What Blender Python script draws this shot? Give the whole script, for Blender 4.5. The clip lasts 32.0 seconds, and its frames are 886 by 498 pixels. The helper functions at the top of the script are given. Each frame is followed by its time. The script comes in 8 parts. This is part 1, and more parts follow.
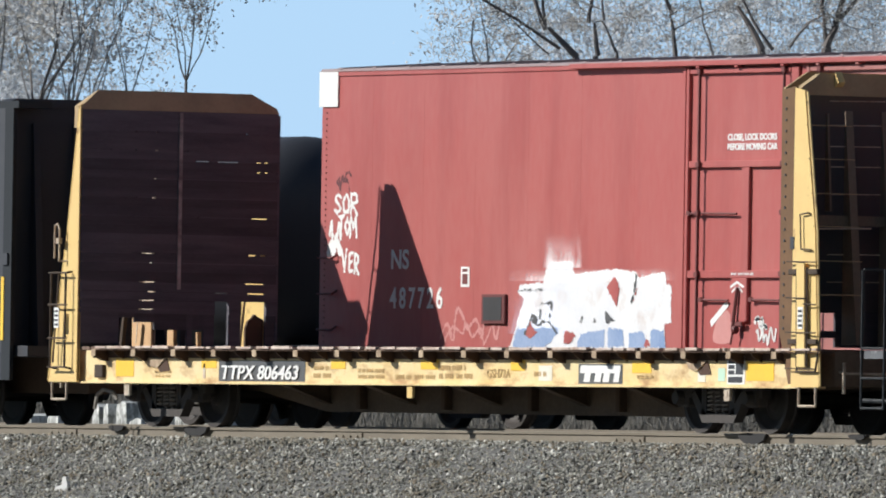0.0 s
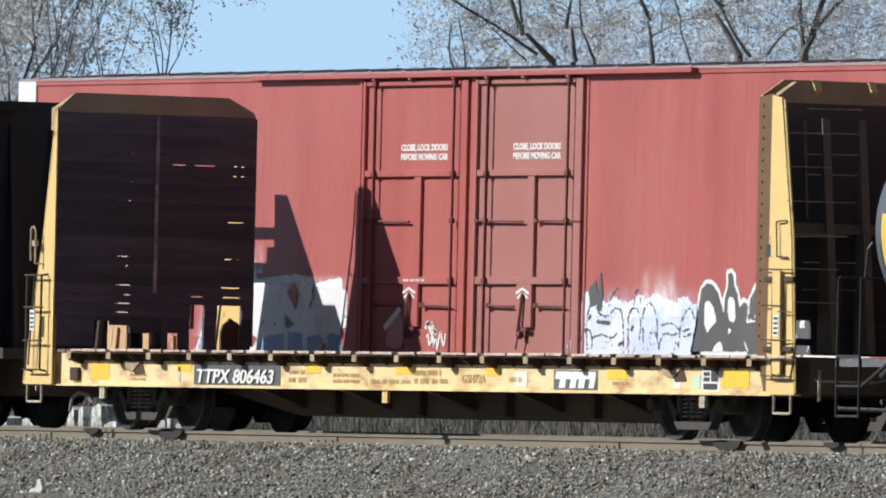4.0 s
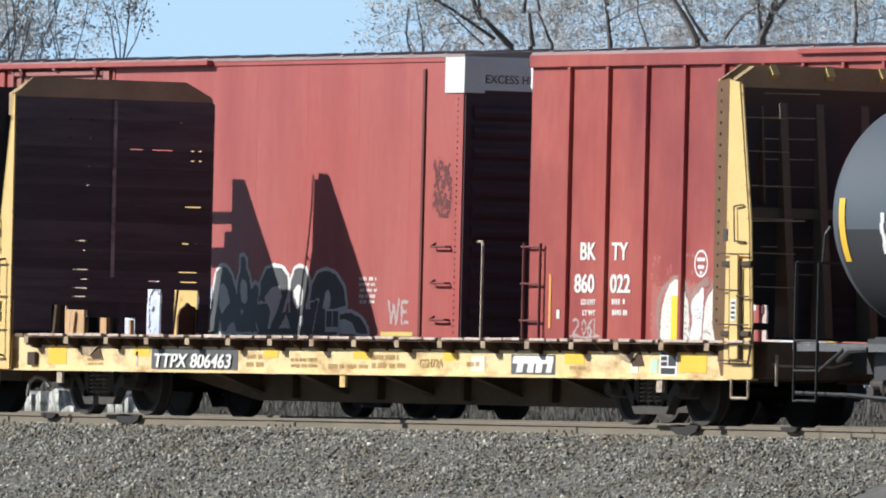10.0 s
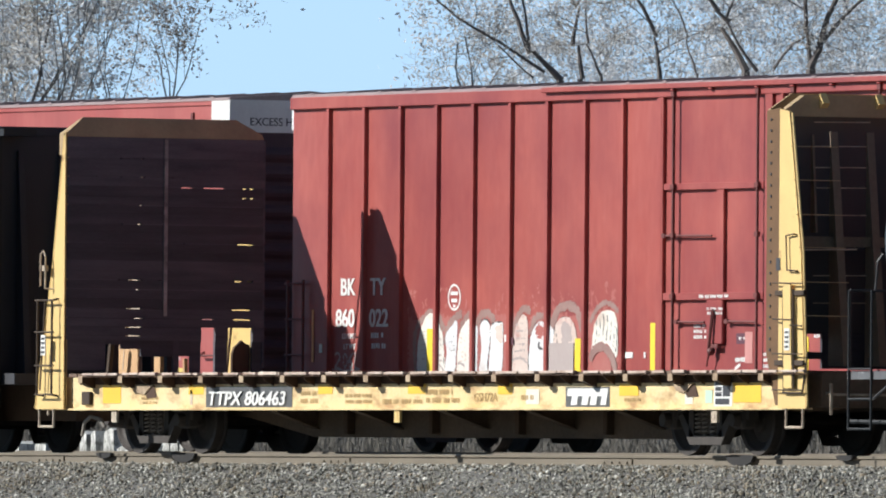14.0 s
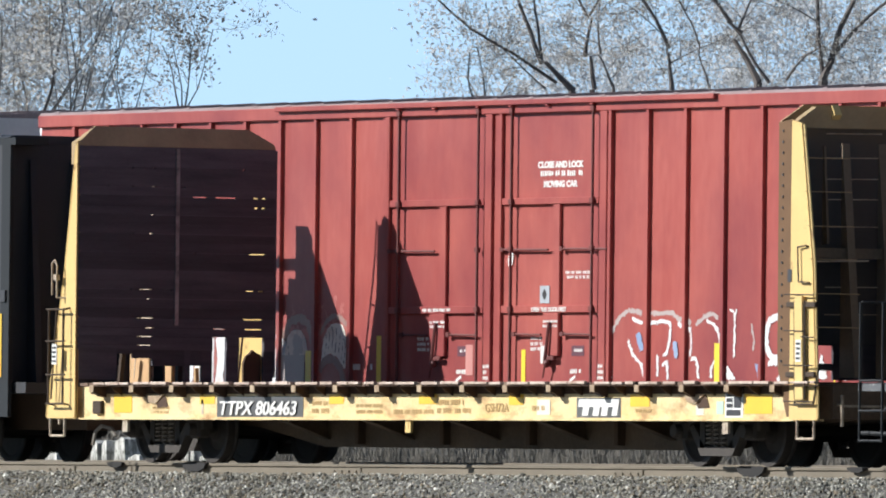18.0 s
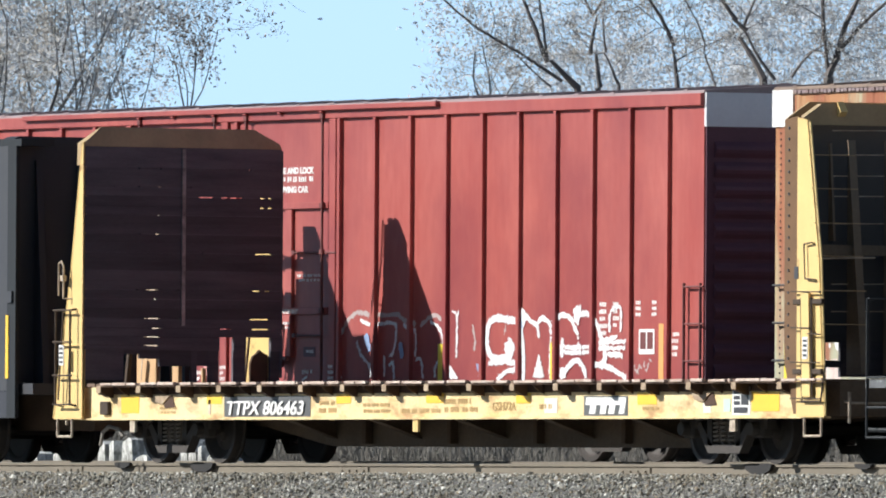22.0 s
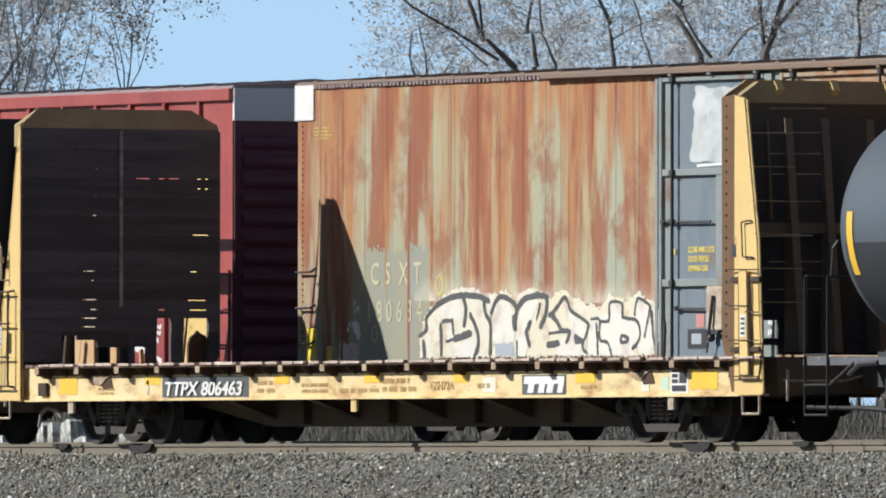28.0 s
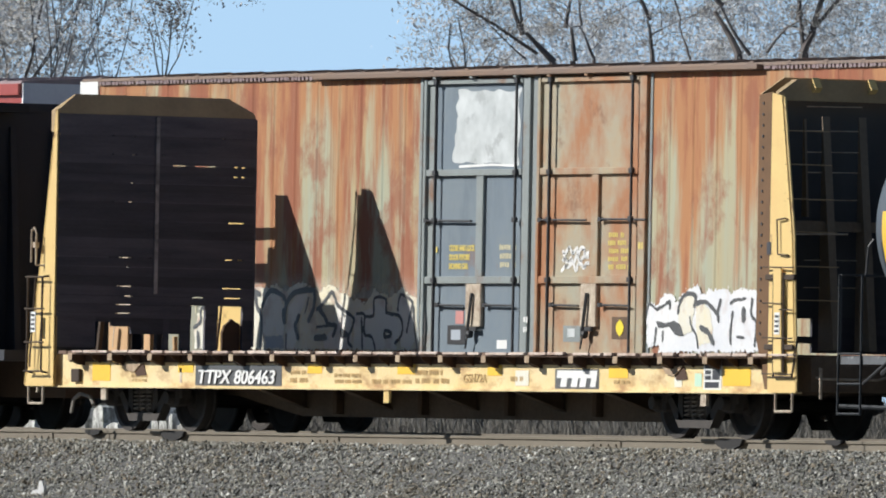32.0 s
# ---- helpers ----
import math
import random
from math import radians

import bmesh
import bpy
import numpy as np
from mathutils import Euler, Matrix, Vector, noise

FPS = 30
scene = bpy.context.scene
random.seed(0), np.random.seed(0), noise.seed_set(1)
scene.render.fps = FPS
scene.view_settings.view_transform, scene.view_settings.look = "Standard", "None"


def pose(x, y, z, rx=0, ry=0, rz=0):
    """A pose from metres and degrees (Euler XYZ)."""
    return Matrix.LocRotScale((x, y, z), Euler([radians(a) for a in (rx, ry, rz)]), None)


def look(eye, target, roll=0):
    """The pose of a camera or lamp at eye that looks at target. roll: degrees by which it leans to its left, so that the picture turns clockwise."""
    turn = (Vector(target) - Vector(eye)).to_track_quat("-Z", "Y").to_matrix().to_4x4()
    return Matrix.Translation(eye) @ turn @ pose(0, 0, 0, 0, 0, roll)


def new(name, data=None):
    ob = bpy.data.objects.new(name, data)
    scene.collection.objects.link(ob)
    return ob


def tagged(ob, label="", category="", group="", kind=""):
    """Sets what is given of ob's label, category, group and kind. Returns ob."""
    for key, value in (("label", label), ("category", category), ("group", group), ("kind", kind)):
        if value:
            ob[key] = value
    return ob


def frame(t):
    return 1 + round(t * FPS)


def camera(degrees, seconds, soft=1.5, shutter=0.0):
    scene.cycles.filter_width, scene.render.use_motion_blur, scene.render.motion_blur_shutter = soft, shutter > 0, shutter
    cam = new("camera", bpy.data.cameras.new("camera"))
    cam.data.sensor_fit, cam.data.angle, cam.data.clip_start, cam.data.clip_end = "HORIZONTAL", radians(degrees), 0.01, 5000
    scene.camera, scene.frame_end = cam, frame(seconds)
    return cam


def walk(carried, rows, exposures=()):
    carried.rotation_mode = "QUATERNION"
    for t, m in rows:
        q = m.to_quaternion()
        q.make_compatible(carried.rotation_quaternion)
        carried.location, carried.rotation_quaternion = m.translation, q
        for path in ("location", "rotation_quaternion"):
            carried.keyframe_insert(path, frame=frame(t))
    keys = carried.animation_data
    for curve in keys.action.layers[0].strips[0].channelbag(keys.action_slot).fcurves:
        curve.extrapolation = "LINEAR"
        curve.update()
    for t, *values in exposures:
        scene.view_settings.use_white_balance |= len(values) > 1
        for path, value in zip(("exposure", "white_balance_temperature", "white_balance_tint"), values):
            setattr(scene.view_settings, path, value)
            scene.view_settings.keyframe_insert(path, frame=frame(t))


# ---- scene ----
EYE = (191.478, -108.331, -0.5)
cam = camera(3.0697, 32.0, soft=1.9)

# seconds, turn from +y towards -x, lift, lean (degrees)
AIM = [
    (0.0, 60.789, 0.758, 0.952),
    (0.5, 60.784, 0.787, 1.047),
    (1.0, 60.787, 0.801, 1.054),
    (1.5, 60.766, 0.791, 1.149),
    (2.0, 60.747, 0.771, 1.143),
    (2.5, 60.723, 0.754, 1.245),
    (3.0, 60.699, 0.763, 1.149),
    (3.5, 60.707, 0.777, 1.341),
    (5.5, 60.679, 0.797, 1.245),
    (6.0, 60.660, 0.778, 1.149),
    (6.5, 60.631, 0.777, 1.244),
    (7.0, 60.609, 0.802, 1.443),
    (7.5, 60.603, 0.811, 1.443),
    (8.0, 60.600, 0.805, 1.436),
    (8.5, 60.614, 0.800, 1.539),
    (9.0, 60.595, 0.768, 1.533),
    (9.5, 60.569, 0.742, 1.538),
    (10.0, 60.558, 0.727, 1.340),
    (10.5, 60.553, 0.708, 0.751),
    (11.0, 60.571, 0.735, 0.067),
    (11.5, 60.590, 0.747, -0.316),
    (12.0, 60.616, 0.797, -0.224),
    (12.5, 60.638, 0.794, -0.030),
    (13.0, 60.653, 0.803, 0.164),
    (13.5, 60.728, 0.839, 0.458),
    (15.5, 60.770, 0.851, 0.465),
    (16.0, 60.763, 0.831, 0.562),
    (16.5, 60.766, 0.816, 0.560),
    (17.0, 60.757, 0.822, 0.562),
    (17.5, 60.776, 0.854, 0.656),
    (18.0, 60.782, 0.878, 0.658),
    (18.5, 60.794, 0.890, 0.465),
    (19.0, 60.812, 0.914, 0.760),
    (19.5, 60.843, 0.903, 0.856),
    (20.0, 60.855, 0.902, 0.761),
    (20.5, 60.859, 0.881, 0.563),
    (21.0, 60.840, 0.883, 0.460),
    (21.5, 60.843, 0.897, 0.365),
    (22.0, 60.804, 0.874, 0.361),
    (22.5, 60.791, 0.854, 0.465),
    (23.0, 60.773, 0.817, 0.855),
    (23.5, 60.744, 0.788, 0.657),
    (24.0, 60.713, 0.778, 0.561),
    (24.5, 60.695, 0.757, 0.561),
    (26.5, 60.676, 0.768, 0.464),
    (27.0, 60.661, 0.798, 0.458),
    (27.5, 60.604, 0.800, 0.362),
    (28.0, 60.587, 0.804, 0.064),
    (28.5, 60.617, 0.788, 0.560),
    (29.0, 60.643, 0.791, 0.758),
    (29.5, 60.651, 0.778, 0.752),
    (30.0, 60.660, 0.768, 0.656),
    (30.5, 60.671, 0.781, 0.758),
    (31.0, 60.698, 0.766, 0.753),
    (31.5, 60.709, 0.764, 0.855),
    (32.0, 60.709, 0.776, 1.053),
]


def aim(turn, lift, lean):
    return Matrix.Translation(EYE) @ pose(0, 0, 0, 90 + lift, 0, turn) @ pose(0, 0, 0, 0, 0, lean)


walk(cam, [(t, aim(a, b, c)) for t, a, b, c in AIM], [(0, 0.25), (5, 0.24), (9, 0.30), (11, 0.38), (13, 0.38), (16, 0.45), (19, 0.49), (21, 0.54), (23, 0.57), (24.5, 0.52), (26.5, 0.26), (28, 0.20), (32, 0.22)])

# ---- light ----
SUN = Vector((0.51, 1.0, -0.70)).normalized()      # the way the sunlight travels
world = bpy.data.worlds.new("sky")
scene.world = world
world.use_nodes = True
wn = world.node_tree
sky = wn.nodes.new("ShaderNodeTexSky")
sky.sky_type, sky.sun_disc = "NISHITA", False
sky.sun_elevation = math.asin(-SUN.z)
sky.sun_rotation = math.atan2(-SUN.x, -SUN.y)
sky.air_density, sky.dust_density, sky.ozone_density = 1.2, 0.1, 6.0
wn.links.new(sky.outputs[0], wn.nodes["Background"].inputs[0])
wn.nodes["Background"].inputs[1].default_value = 0.040
lamp = bpy.data.lights.new("sun", "SUN")
lamp.energy, lamp.angle, lamp.color = 4.65, radians(0.53), (0.972, 0.97, 0.932)
sun = new("sun", lamp)
sun.matrix_world = look((-30, -40, 60), Vector((-30, -40, 60)) + SUN)


# ---- materials ----
def rgb(c):
    return (*c, 1.0)


def rising(nt, co, value, rise, middle):
    """A stain that grows (rise above 0) or thins out with height: rust that starts at a roof seam and runs down."""
    if not rise:
        return value
    sep = nt.nodes.new("ShaderNodeSeparateXYZ")
    nt.links.new(co.outputs["Object"], sep.inputs[0])
    lift = nt.nodes.new("ShaderNodeMath")
    lift.operation = "MULTIPLY_ADD"
    lift.inputs[1].default_value, lift.inputs[2].default_value = rise, -rise * middle
    nt.links.new(sep.outputs["Z"], lift.inputs[0])
    total = nt.nodes.new("ShaderNodeMath")
    nt.links.new(value, total.inputs[0])
    nt.links.new(lift.outputs[0], total.inputs[1])
    return total.outputs[0]


def blotches(m, colour, scale, at, soft, most, stretch):
    """Ragged stains of one more colour laid over a paint."""
    nt = m.node_tree
    N, Lk = nt.nodes, nt.links
    slot = N["Principled BSDF"].inputs["Base Color"]
    under = slot.links[0].from_socket
    co = N.new("ShaderNodeTexCoord")
    mp = N.new("ShaderNodeMapping")
    mp.inputs["Scale"].default_value, mp.inputs["Location"].default_value = stretch, (7.3 * scale, 0.4, 2.9)
    noise = N.new("ShaderNodeTexNoise")
    noise.inputs["Scale"].default_value, noise.inputs["Detail"].default_value, noise.inputs["Roughness"].default_value = scale, 7, 0.65
    ramp = N.new("ShaderNodeMapRange")
    ramp.inputs[1].default_value, ramp.inputs[2].default_value, ramp.inputs[4].default_value = at - soft, at + soft, most
    mix = N.new("ShaderNodeMix")
    mix.data_type = "RGBA"
    mix.inputs[7].default_value = rgb(colour)
    Lk.new(co.outputs["Object"], mp.inputs[0])
    Lk.new(mp.outputs[0], noise.inputs[0])
    Lk.new(noise.outputs[0], ramp.inputs[0])
    Lk.new(ramp.outputs[0], mix.inputs[0])
    Lk.new(under, mix.inputs[6])
    Lk.new(mix.outputs[2], slot)


def paint(name, base, second=None, rough=0.55, metal=0.0, grain=18.0, patch=1.6, stretch=(1, 1, 1), amount=0.35,
          bump=0.15, third=None, third_at=0.62, third_scale=0.8, third_stretch=(1, 1, 1), third_soft=0.08, third_rise=0.0, third_mid=3.0, second_rise=0.0, per_object=0.0, per_island=0.0):
    """Paint or bare stuff with fine grain, broad patches towards a second colour and worn spots of a third."""
    m = bpy.data.materials.new(name)
    m.use_nodes = True
    nt = m.node_tree
    N, Lk = nt.nodes, nt.links
    bsdf = N["Principled BSDF"]
    co = N.new("ShaderNodeTexCoord")
    mp = N.new("ShaderNodeMapping")
    mp.inputs["Scale"].default_value = stretch
    Lk.new(co.outputs["Object"], mp.inputs[0])
    n1 = N.new("ShaderNodeTexNoise")
    n1.inputs["Scale"].default_value, n1.inputs["Detail"].default_value = patch, 6
    n2 = N.new("ShaderNodeTexNoise")
    n2.inputs["Scale"].default_value, n2.inputs["Detail"].default_value = grain, 4
    Lk.new(mp.outputs[0], n1.inputs[0])
    Lk.new(mp.outputs[0], n2.inputs[0])
    second = second or tuple(min(1, v * 0.7) for v in base)
    mix = N.new("ShaderNodeMix")
    mix.data_type = "RGBA"
    mix.inputs[6].default_value, mix.inputs[7].default_value = rgb(base), rgb(second)
    add = N.new("ShaderNodeMath")
    add.operation = "MULTIPLY_ADD"
    add.inputs[1].default_value, add.inputs[2].default_value = 0.5, 0.0
    Lk.new(n2.outputs[0], add.inputs[0])
    both = N.new("ShaderNodeMath")
    both.operation = "ADD"
    Lk.new(n1.outputs[0], both.inputs[0])
    Lk.new(add.outputs[0], both.inputs[1])
    ramp = N.new("ShaderNodeMapRange")
    ramp.inputs[1].default_value, ramp.inputs[2].default_value = 0.5, 1.0
    ramp.inputs[3].default_value, ramp.inputs[4].default_value = 0.0, min(1.0, amount * 2)
    Lk.new(rising(nt, co, both.outputs[0], second_rise, third_mid), ramp.inputs[0])
    Lk.new(ramp.outputs[0], mix.inputs[0])
    colour = mix.outputs[2]
    if third:
        mp3 = N.new("ShaderNodeMapping")
        mp3.inputs["Scale"].default_value = third_stretch
        mp3.inputs["Location"].default_value = (3.1, 1.7, 9.2)
        Lk.new(co.outputs["Object"], mp3.inputs[0])
        n3 = N.new("ShaderNodeTexNoise")
        n3.inputs["Scale"].default_value, n3.inputs["Detail"].default_value, n3.inputs["Roughness"].default_value = third_scale, 7, 0.62
        Lk.new(mp3.outputs[0], n3.inputs[0])
        r3 = N.new("ShaderNodeMapRange")
        r3.inputs[1].default_value, r3.inputs[2].default_value = third_at - third_soft, third_at + third_soft
        Lk.new(rising(nt, co, n3.outputs[0], third_rise, third_mid), r3.inputs[0])
        mix3 = N.new("ShaderNodeMix")
        mix3.data_type = "RGBA"
        mix3.inputs[7].default_value = rgb(third)
        Lk.new(r3.outputs[0], mix3.inputs[0])
        Lk.new(colour, mix3.inputs[6])
        colour = mix3.outputs[2]
    if per_object or per_island:
        src = N.new("ShaderNodeObjectInfo").outputs["Random"] if per_object else N.new("ShaderNodeNewGeometry").outputs["Random Per Island"]
        k = per_object or per_island
        vary = N.new("ShaderNodeMapRange")
        vary.inputs[3].default_value, vary.inputs[4].default_value = 1 - k, 1 + k
        Lk.new(src, vary.inputs[0])
        hsv = N.new("ShaderNodeHueSaturation")
        Lk.new(vary.outputs[0], hsv.inputs["Value"])
        Lk.new(colour, hsv.inputs["Color"])
        colour = hsv.outputs[0]
    Lk.new(colour, bsdf.inputs["Base Color"])
    bsdf.inputs["Roughness"].default_value = rough
    bsdf.inputs["Metallic"].default_value = metal
    if bump:
        b = N.new("ShaderNodeBump")
        b.inputs["Strength"].default_value, b.inputs["Distance"].default_value = bump, 0.02
        Lk.new(both.outputs[0], b.inputs["Height"])
        Lk.new(b.outputs[0], bsdf.inputs["Normal"])
    return m


M = {}
M["yellow"] = paint("yellow_paint", (0.74, 0.535, 0.215), (0.70, 0.46, 0.19), 0.5, patch=2.5, third=(0.30, 0.15, 0.07), third_at=0.66, third_scale=2.6, third_soft=0.05)
M["yellow_sill"] = paint("scuffed_yellow_paint", (0.74, 0.535, 0.225), (0.78, 0.63, 0.38), 0.5, patch=1.8, amount=0.6, third=(0.44, 0.26, 0.12), third_at=0.60, third_scale=3.2, third_stretch=(0.7, 1, 1.4), third_soft=0.10)
M["orange"] = paint("orange_reflector", (0.88, 0.56, 0.06), (0.80, 0.46, 0.06), 0.4)
M["strip_brown"] = paint("rusty_brown_strip", (0.17, 0.088, 0.040), (0.11, 0.060, 0.030), 0.8, patch=3)
M["faded_orange"] = paint("faded_orange_reflector", (0.76, 0.36, 0.12), (0.66, 0.30, 0.11), 0.5)
M["brown_steel"] = paint("rusty_brown_steel", (0.066, 0.042, 0.026), (0.04, 0.026, 0.018), 0.75, patch=3)
M["frame_brown"] = paint("faded_brown_paint", (0.48, 0.34, 0.19), (0.30, 0.21, 0.12), 0.75, patch=2)
# darker copy of the frame brown, with the end wall's rear shade in it
M["shade_brown"] = paint("shaded_brown_paint", (0.22, 0.165, 0.115), (0.12, 0.09, 0.065), 0.75, patch=2)
M["plank"] = paint("dark_weathered_wood", (0.112, 0.102, 0.120), (0.056, 0.053, 0.066), 0.85, grain=30, patch=1.6, stretch=(1, 0.5, 5), amount=0.7, per_object=0.30)
M["deck"] = paint("weathered_deck_wood", (0.20, 0.13, 0.095), (0.11, 0.07, 0.05), 0.85, grain=30, stretch=(6, 1, 1), per_object=0.3)
M["tan"] = paint("raw_lumber", (0.62, 0.40, 0.22), (0.45, 0.27, 0.14), 0.8, grain=30, stretch=(4, 4, 1))
M["under"] = paint("dirty_underframe", (0.135, 0.085, 0.055), (0.07, 0.048, 0.035), 0.85, patch=2)
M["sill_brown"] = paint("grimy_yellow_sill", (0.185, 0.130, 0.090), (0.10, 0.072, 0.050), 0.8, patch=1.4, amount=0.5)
M["pocket_tan"] = paint("scuffed_tan_steel", (0.52, 0.40, 0.27), (0.25, 0.16, 0.10), 0.6, patch=6, amount=0.5)
M["strip_pale"] = paint("worn_pale_strip", (0.72, 0.60, 0.52), (0.36, 0.24, 0.18), 0.6, patch=5, amount=0.6)
# dark rusty brown; also stands in for shade in the sill's recess
M["bay_brown"] = paint("rust_and_shade_steel", (0.085, 0.042, 0.024), (0.045, 0.026, 0.018), 0.8, patch=4)
M["spring"] = paint("dusty_spring_steel", (0.30, 0.27, 0.24), (0.18, 0.15, 0.13), 0.7, patch=6)
M["truck"] = paint("grimy_cast_steel", (0.072, 0.061, 0.055), (0.040, 0.035, 0.032), 0.8, patch=4)
M["wheel"] = paint("worn_wheel_steel", (0.066, 0.055, 0.050), (0.040, 0.035, 0.032), 0.65, metal=0.2, patch=5)
M["light_iron"] = paint("pale_painted_iron", (0.60, 0.52, 0.41), (0.30, 0.21, 0.15), 0.6, patch=5, amount=0.5)
M["grease"] = paint("greasy_black_steel", (0.022, 0.021, 0.022), (0.034, 0.030, 0.028), 0.85, patch=4)
M["black"] = paint("black_paint", (0.045, 0.045, 0.052), (0.062, 0.060, 0.062), 0.5, patch=2)
M["white"] = paint("white_paint", (0.80, 0.79, 0.77), (0.66, 0.64, 0.62), 0.55, patch=3)
M["red_ns"] = paint("oxide_red_paint", (0.395, 0.083, 0.075), (0.42, 0.130, 0.117), 0.5, grain=9, patch=0.5, stretch=(1.2, 1, 0.4), amount=0.7, bump=0.04, third=(0.28, 0.055, 0.052), third_at=0.66, third_scale=0.5, third_stretch=(2, 1, 0.3), third_soft=0.2)
M["red_bk"] = paint("mineral_red_paint", (0.34, 0.060, 0.050), (0.43, 0.115, 0.095), 0.5, grain=7, patch=0.6, stretch=(1.3, 1, 0.35), amount=0.7, bump=0.04, third=(0.21, 0.034, 0.042), third_at=0.56, third_scale=0.55, third_stretch=(0.7, 1, 0.6), third_soft=0.16)
M["door_brown"] = paint("dull_red_brown_paint", (0.37, 0.155, 0.14), (0.32, 0.115, 0.10), 0.55, grain=9, patch=0.8)
M["rod"] = paint("dark_red_iron", (0.17, 0.045, 0.042), (0.10, 0.03, 0.03), 0.6)
M["roof"] = paint("galvanised_roof", (0.34, 0.27, 0.27), (0.24, 0.15, 0.14), 0.5, metal=0.2, patch=1.2)
M["grey_end"] = paint("pale_grey_paint", (0.42, 0.45, 0.50), (0.33, 0.36, 0.40), 0.6)
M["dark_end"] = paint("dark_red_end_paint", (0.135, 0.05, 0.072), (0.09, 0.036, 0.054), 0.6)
M["black_end"] = paint("near_black_end_paint", (0.075, 0.034, 0.045), (0.045, 0.025, 0.034), 0.65)
M["rust"] = paint("rusted_khaki_grey_paint", (0.42, 0.335, 0.185), (0.35, 0.37, 0.285), 0.75, grain=5, patch=1.0, stretch=(2.2, 1, 0.14), amount=1.0, bump=0.06, second_rise=-0.05,
                  third=(0.40, 0.185, 0.080), third_at=0.535, third_scale=1.4, third_stretch=(1.5, 1, 0.16), third_soft=0.07, third_rise=0.065)
blotches(M["rust"], (0.285, 0.088, 0.043), 1.15, 0.53, 0.045, 0.88, (1.6, 1, 0.22))
blotches(M["rust"], (0.27, 0.090, 0.048), 1.3, 0.575, 0.05, 0.70, (0.9, 1, 0.7))
blotches(M["rust"], (0.23, 0.080, 0.038), 1.0, 0.60, 0.04, 0.60, (6.5, 1, 0.08))
M["blue_door"] = paint("slate_blue_paint", (0.158, 0.198, 0.242), (0.20, 0.23, 0.245), 0.6, grain=8, patch=0.8, third=(0.22, 0.11, 0.07), third_at=0.72, third_scale=1.1)
M["rust_door"] = paint("rust_streaked_door_paint", (0.40, 0.30, 0.19), (0.34, 0.33, 0.26), 0.7, grain=8, patch=1.2, amount=0.6, third=(0.36, 0.16, 0.075), third_at=0.515, third_scale=1.3, third_stretch=(1, 1, 0.6), third_soft=0.10)
blotches(M["rust_door"], (0.20, 0.085, 0.045), 2.2, 0.61, 0.06, 0.7, (1, 1, 1))
blotches(M["blue_door"], (0.12, 0.15, 0.18), 2.0, 0.58, 0.10, 0.6, (1.5, 1, 0.5))
M["frame_blue"] = paint("grey_blue_door_frame", (0.27, 0.30, 0.30), (0.20, 0.21, 0.20), 0.6, patch=2.0, third=(0.22, 0.12, 0.075), third_at=0.64, third_scale=1.6)
M["dark_rod"] = paint("dark_grey_iron", (0.045, 0.045, 0.05), (0.03, 0.028, 0.028), 0.6)
M["silver"] = paint("chalky_silver_patch", (0.64, 0.66, 0.66), (0.42, 0.44, 0.44), 0.5, grain=6, patch=2.5, amount=0.5)
blotches(M["silver"], (0.30, 0.31, 0.31), 3.0, 0.60, 0.05, 0.6, (1, 1, 1))
M["rust_roof"] = paint("rusty_roof_edge", (0.19, 0.14, 0.115), (0.26, 0.16, 0.10), 0.75, patch=1.5)
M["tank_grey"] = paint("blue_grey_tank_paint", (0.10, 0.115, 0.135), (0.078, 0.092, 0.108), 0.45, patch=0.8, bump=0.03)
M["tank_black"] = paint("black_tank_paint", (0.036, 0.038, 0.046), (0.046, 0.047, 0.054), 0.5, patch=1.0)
M["neighbour"] = paint("black_car_paint", (0.026, 0.029, 0.042), (0.036, 0.038, 0.046), 0.7, patch=1.5)
M["strap"] = paint("worn_strap_steel", (0.42, 0.38, 0.38), (0.10, 0.09, 0.095), 0.7, patch=4, amount=0.8)
M["platform_grey"] = paint("scuffed_platform_grey", (0.13, 0.135, 0.145), (0.07, 0.07, 0.075), 0.6, patch=5, third=(0.5, 0.5, 0.5), third_at=0.66, third_scale=5)
M["neighbour_grey"] = paint("weathered_grey_paint", (0.011, 0.0135, 0.017), (0.008, 0.009, 0.011), 0.6, patch=2.0)
M["spray_white"] = paint("white_spray_paint", (0.78, 0.77, 0.76), (0.62, 0.63, 0.68), 0.5, patch=1.5, third=(0.58, 0.50, 0.47), third_at=0.66, third_scale=3.0, third_soft=0.12)
# white paint whose blue tones carry the tint of skylit shade
M["spray_blue_shade"] = paint("sky_shaded_white_spray", (0.76, 0.78, 0.83), (0.50, 0.57, 0.78), 0.5, patch=1.3, amount=0.6, third=(0.42, 0.48, 0.66), third_at=0.66, third_scale=2.2, third_soft=0.08)
M["spray_dark"] = paint("charcoal_spray_paint", (0.085, 0.086, 0.088), (0.125, 0.125, 0.128), 0.5, patch=1.5)
M["spray_blue"] = paint("blue_spray_paint", (0.20, 0.29, 0.48), (0.40, 0.47, 0.62), 0.5, patch=1.5)
M["spray_cream"] = paint("cream_spray_paint", (0.74, 0.66, 0.46), (0.72, 0.70, 0.64), 0.5, patch=0.9, amount=0.5, third=(0.5, 0.36, 0.28), third_at=0.62, third_scale=2.5)
M["spray_bone"] = paint("bone_white_spray_paint", (0.78, 0.745, 0.66), (0.74, 0.70, 0.66), 0.5, patch=1.2, amount=0.5, third=(0.58, 0.47, 0.40), third_at=0.64, third_scale=2.6, third_soft=0.10)
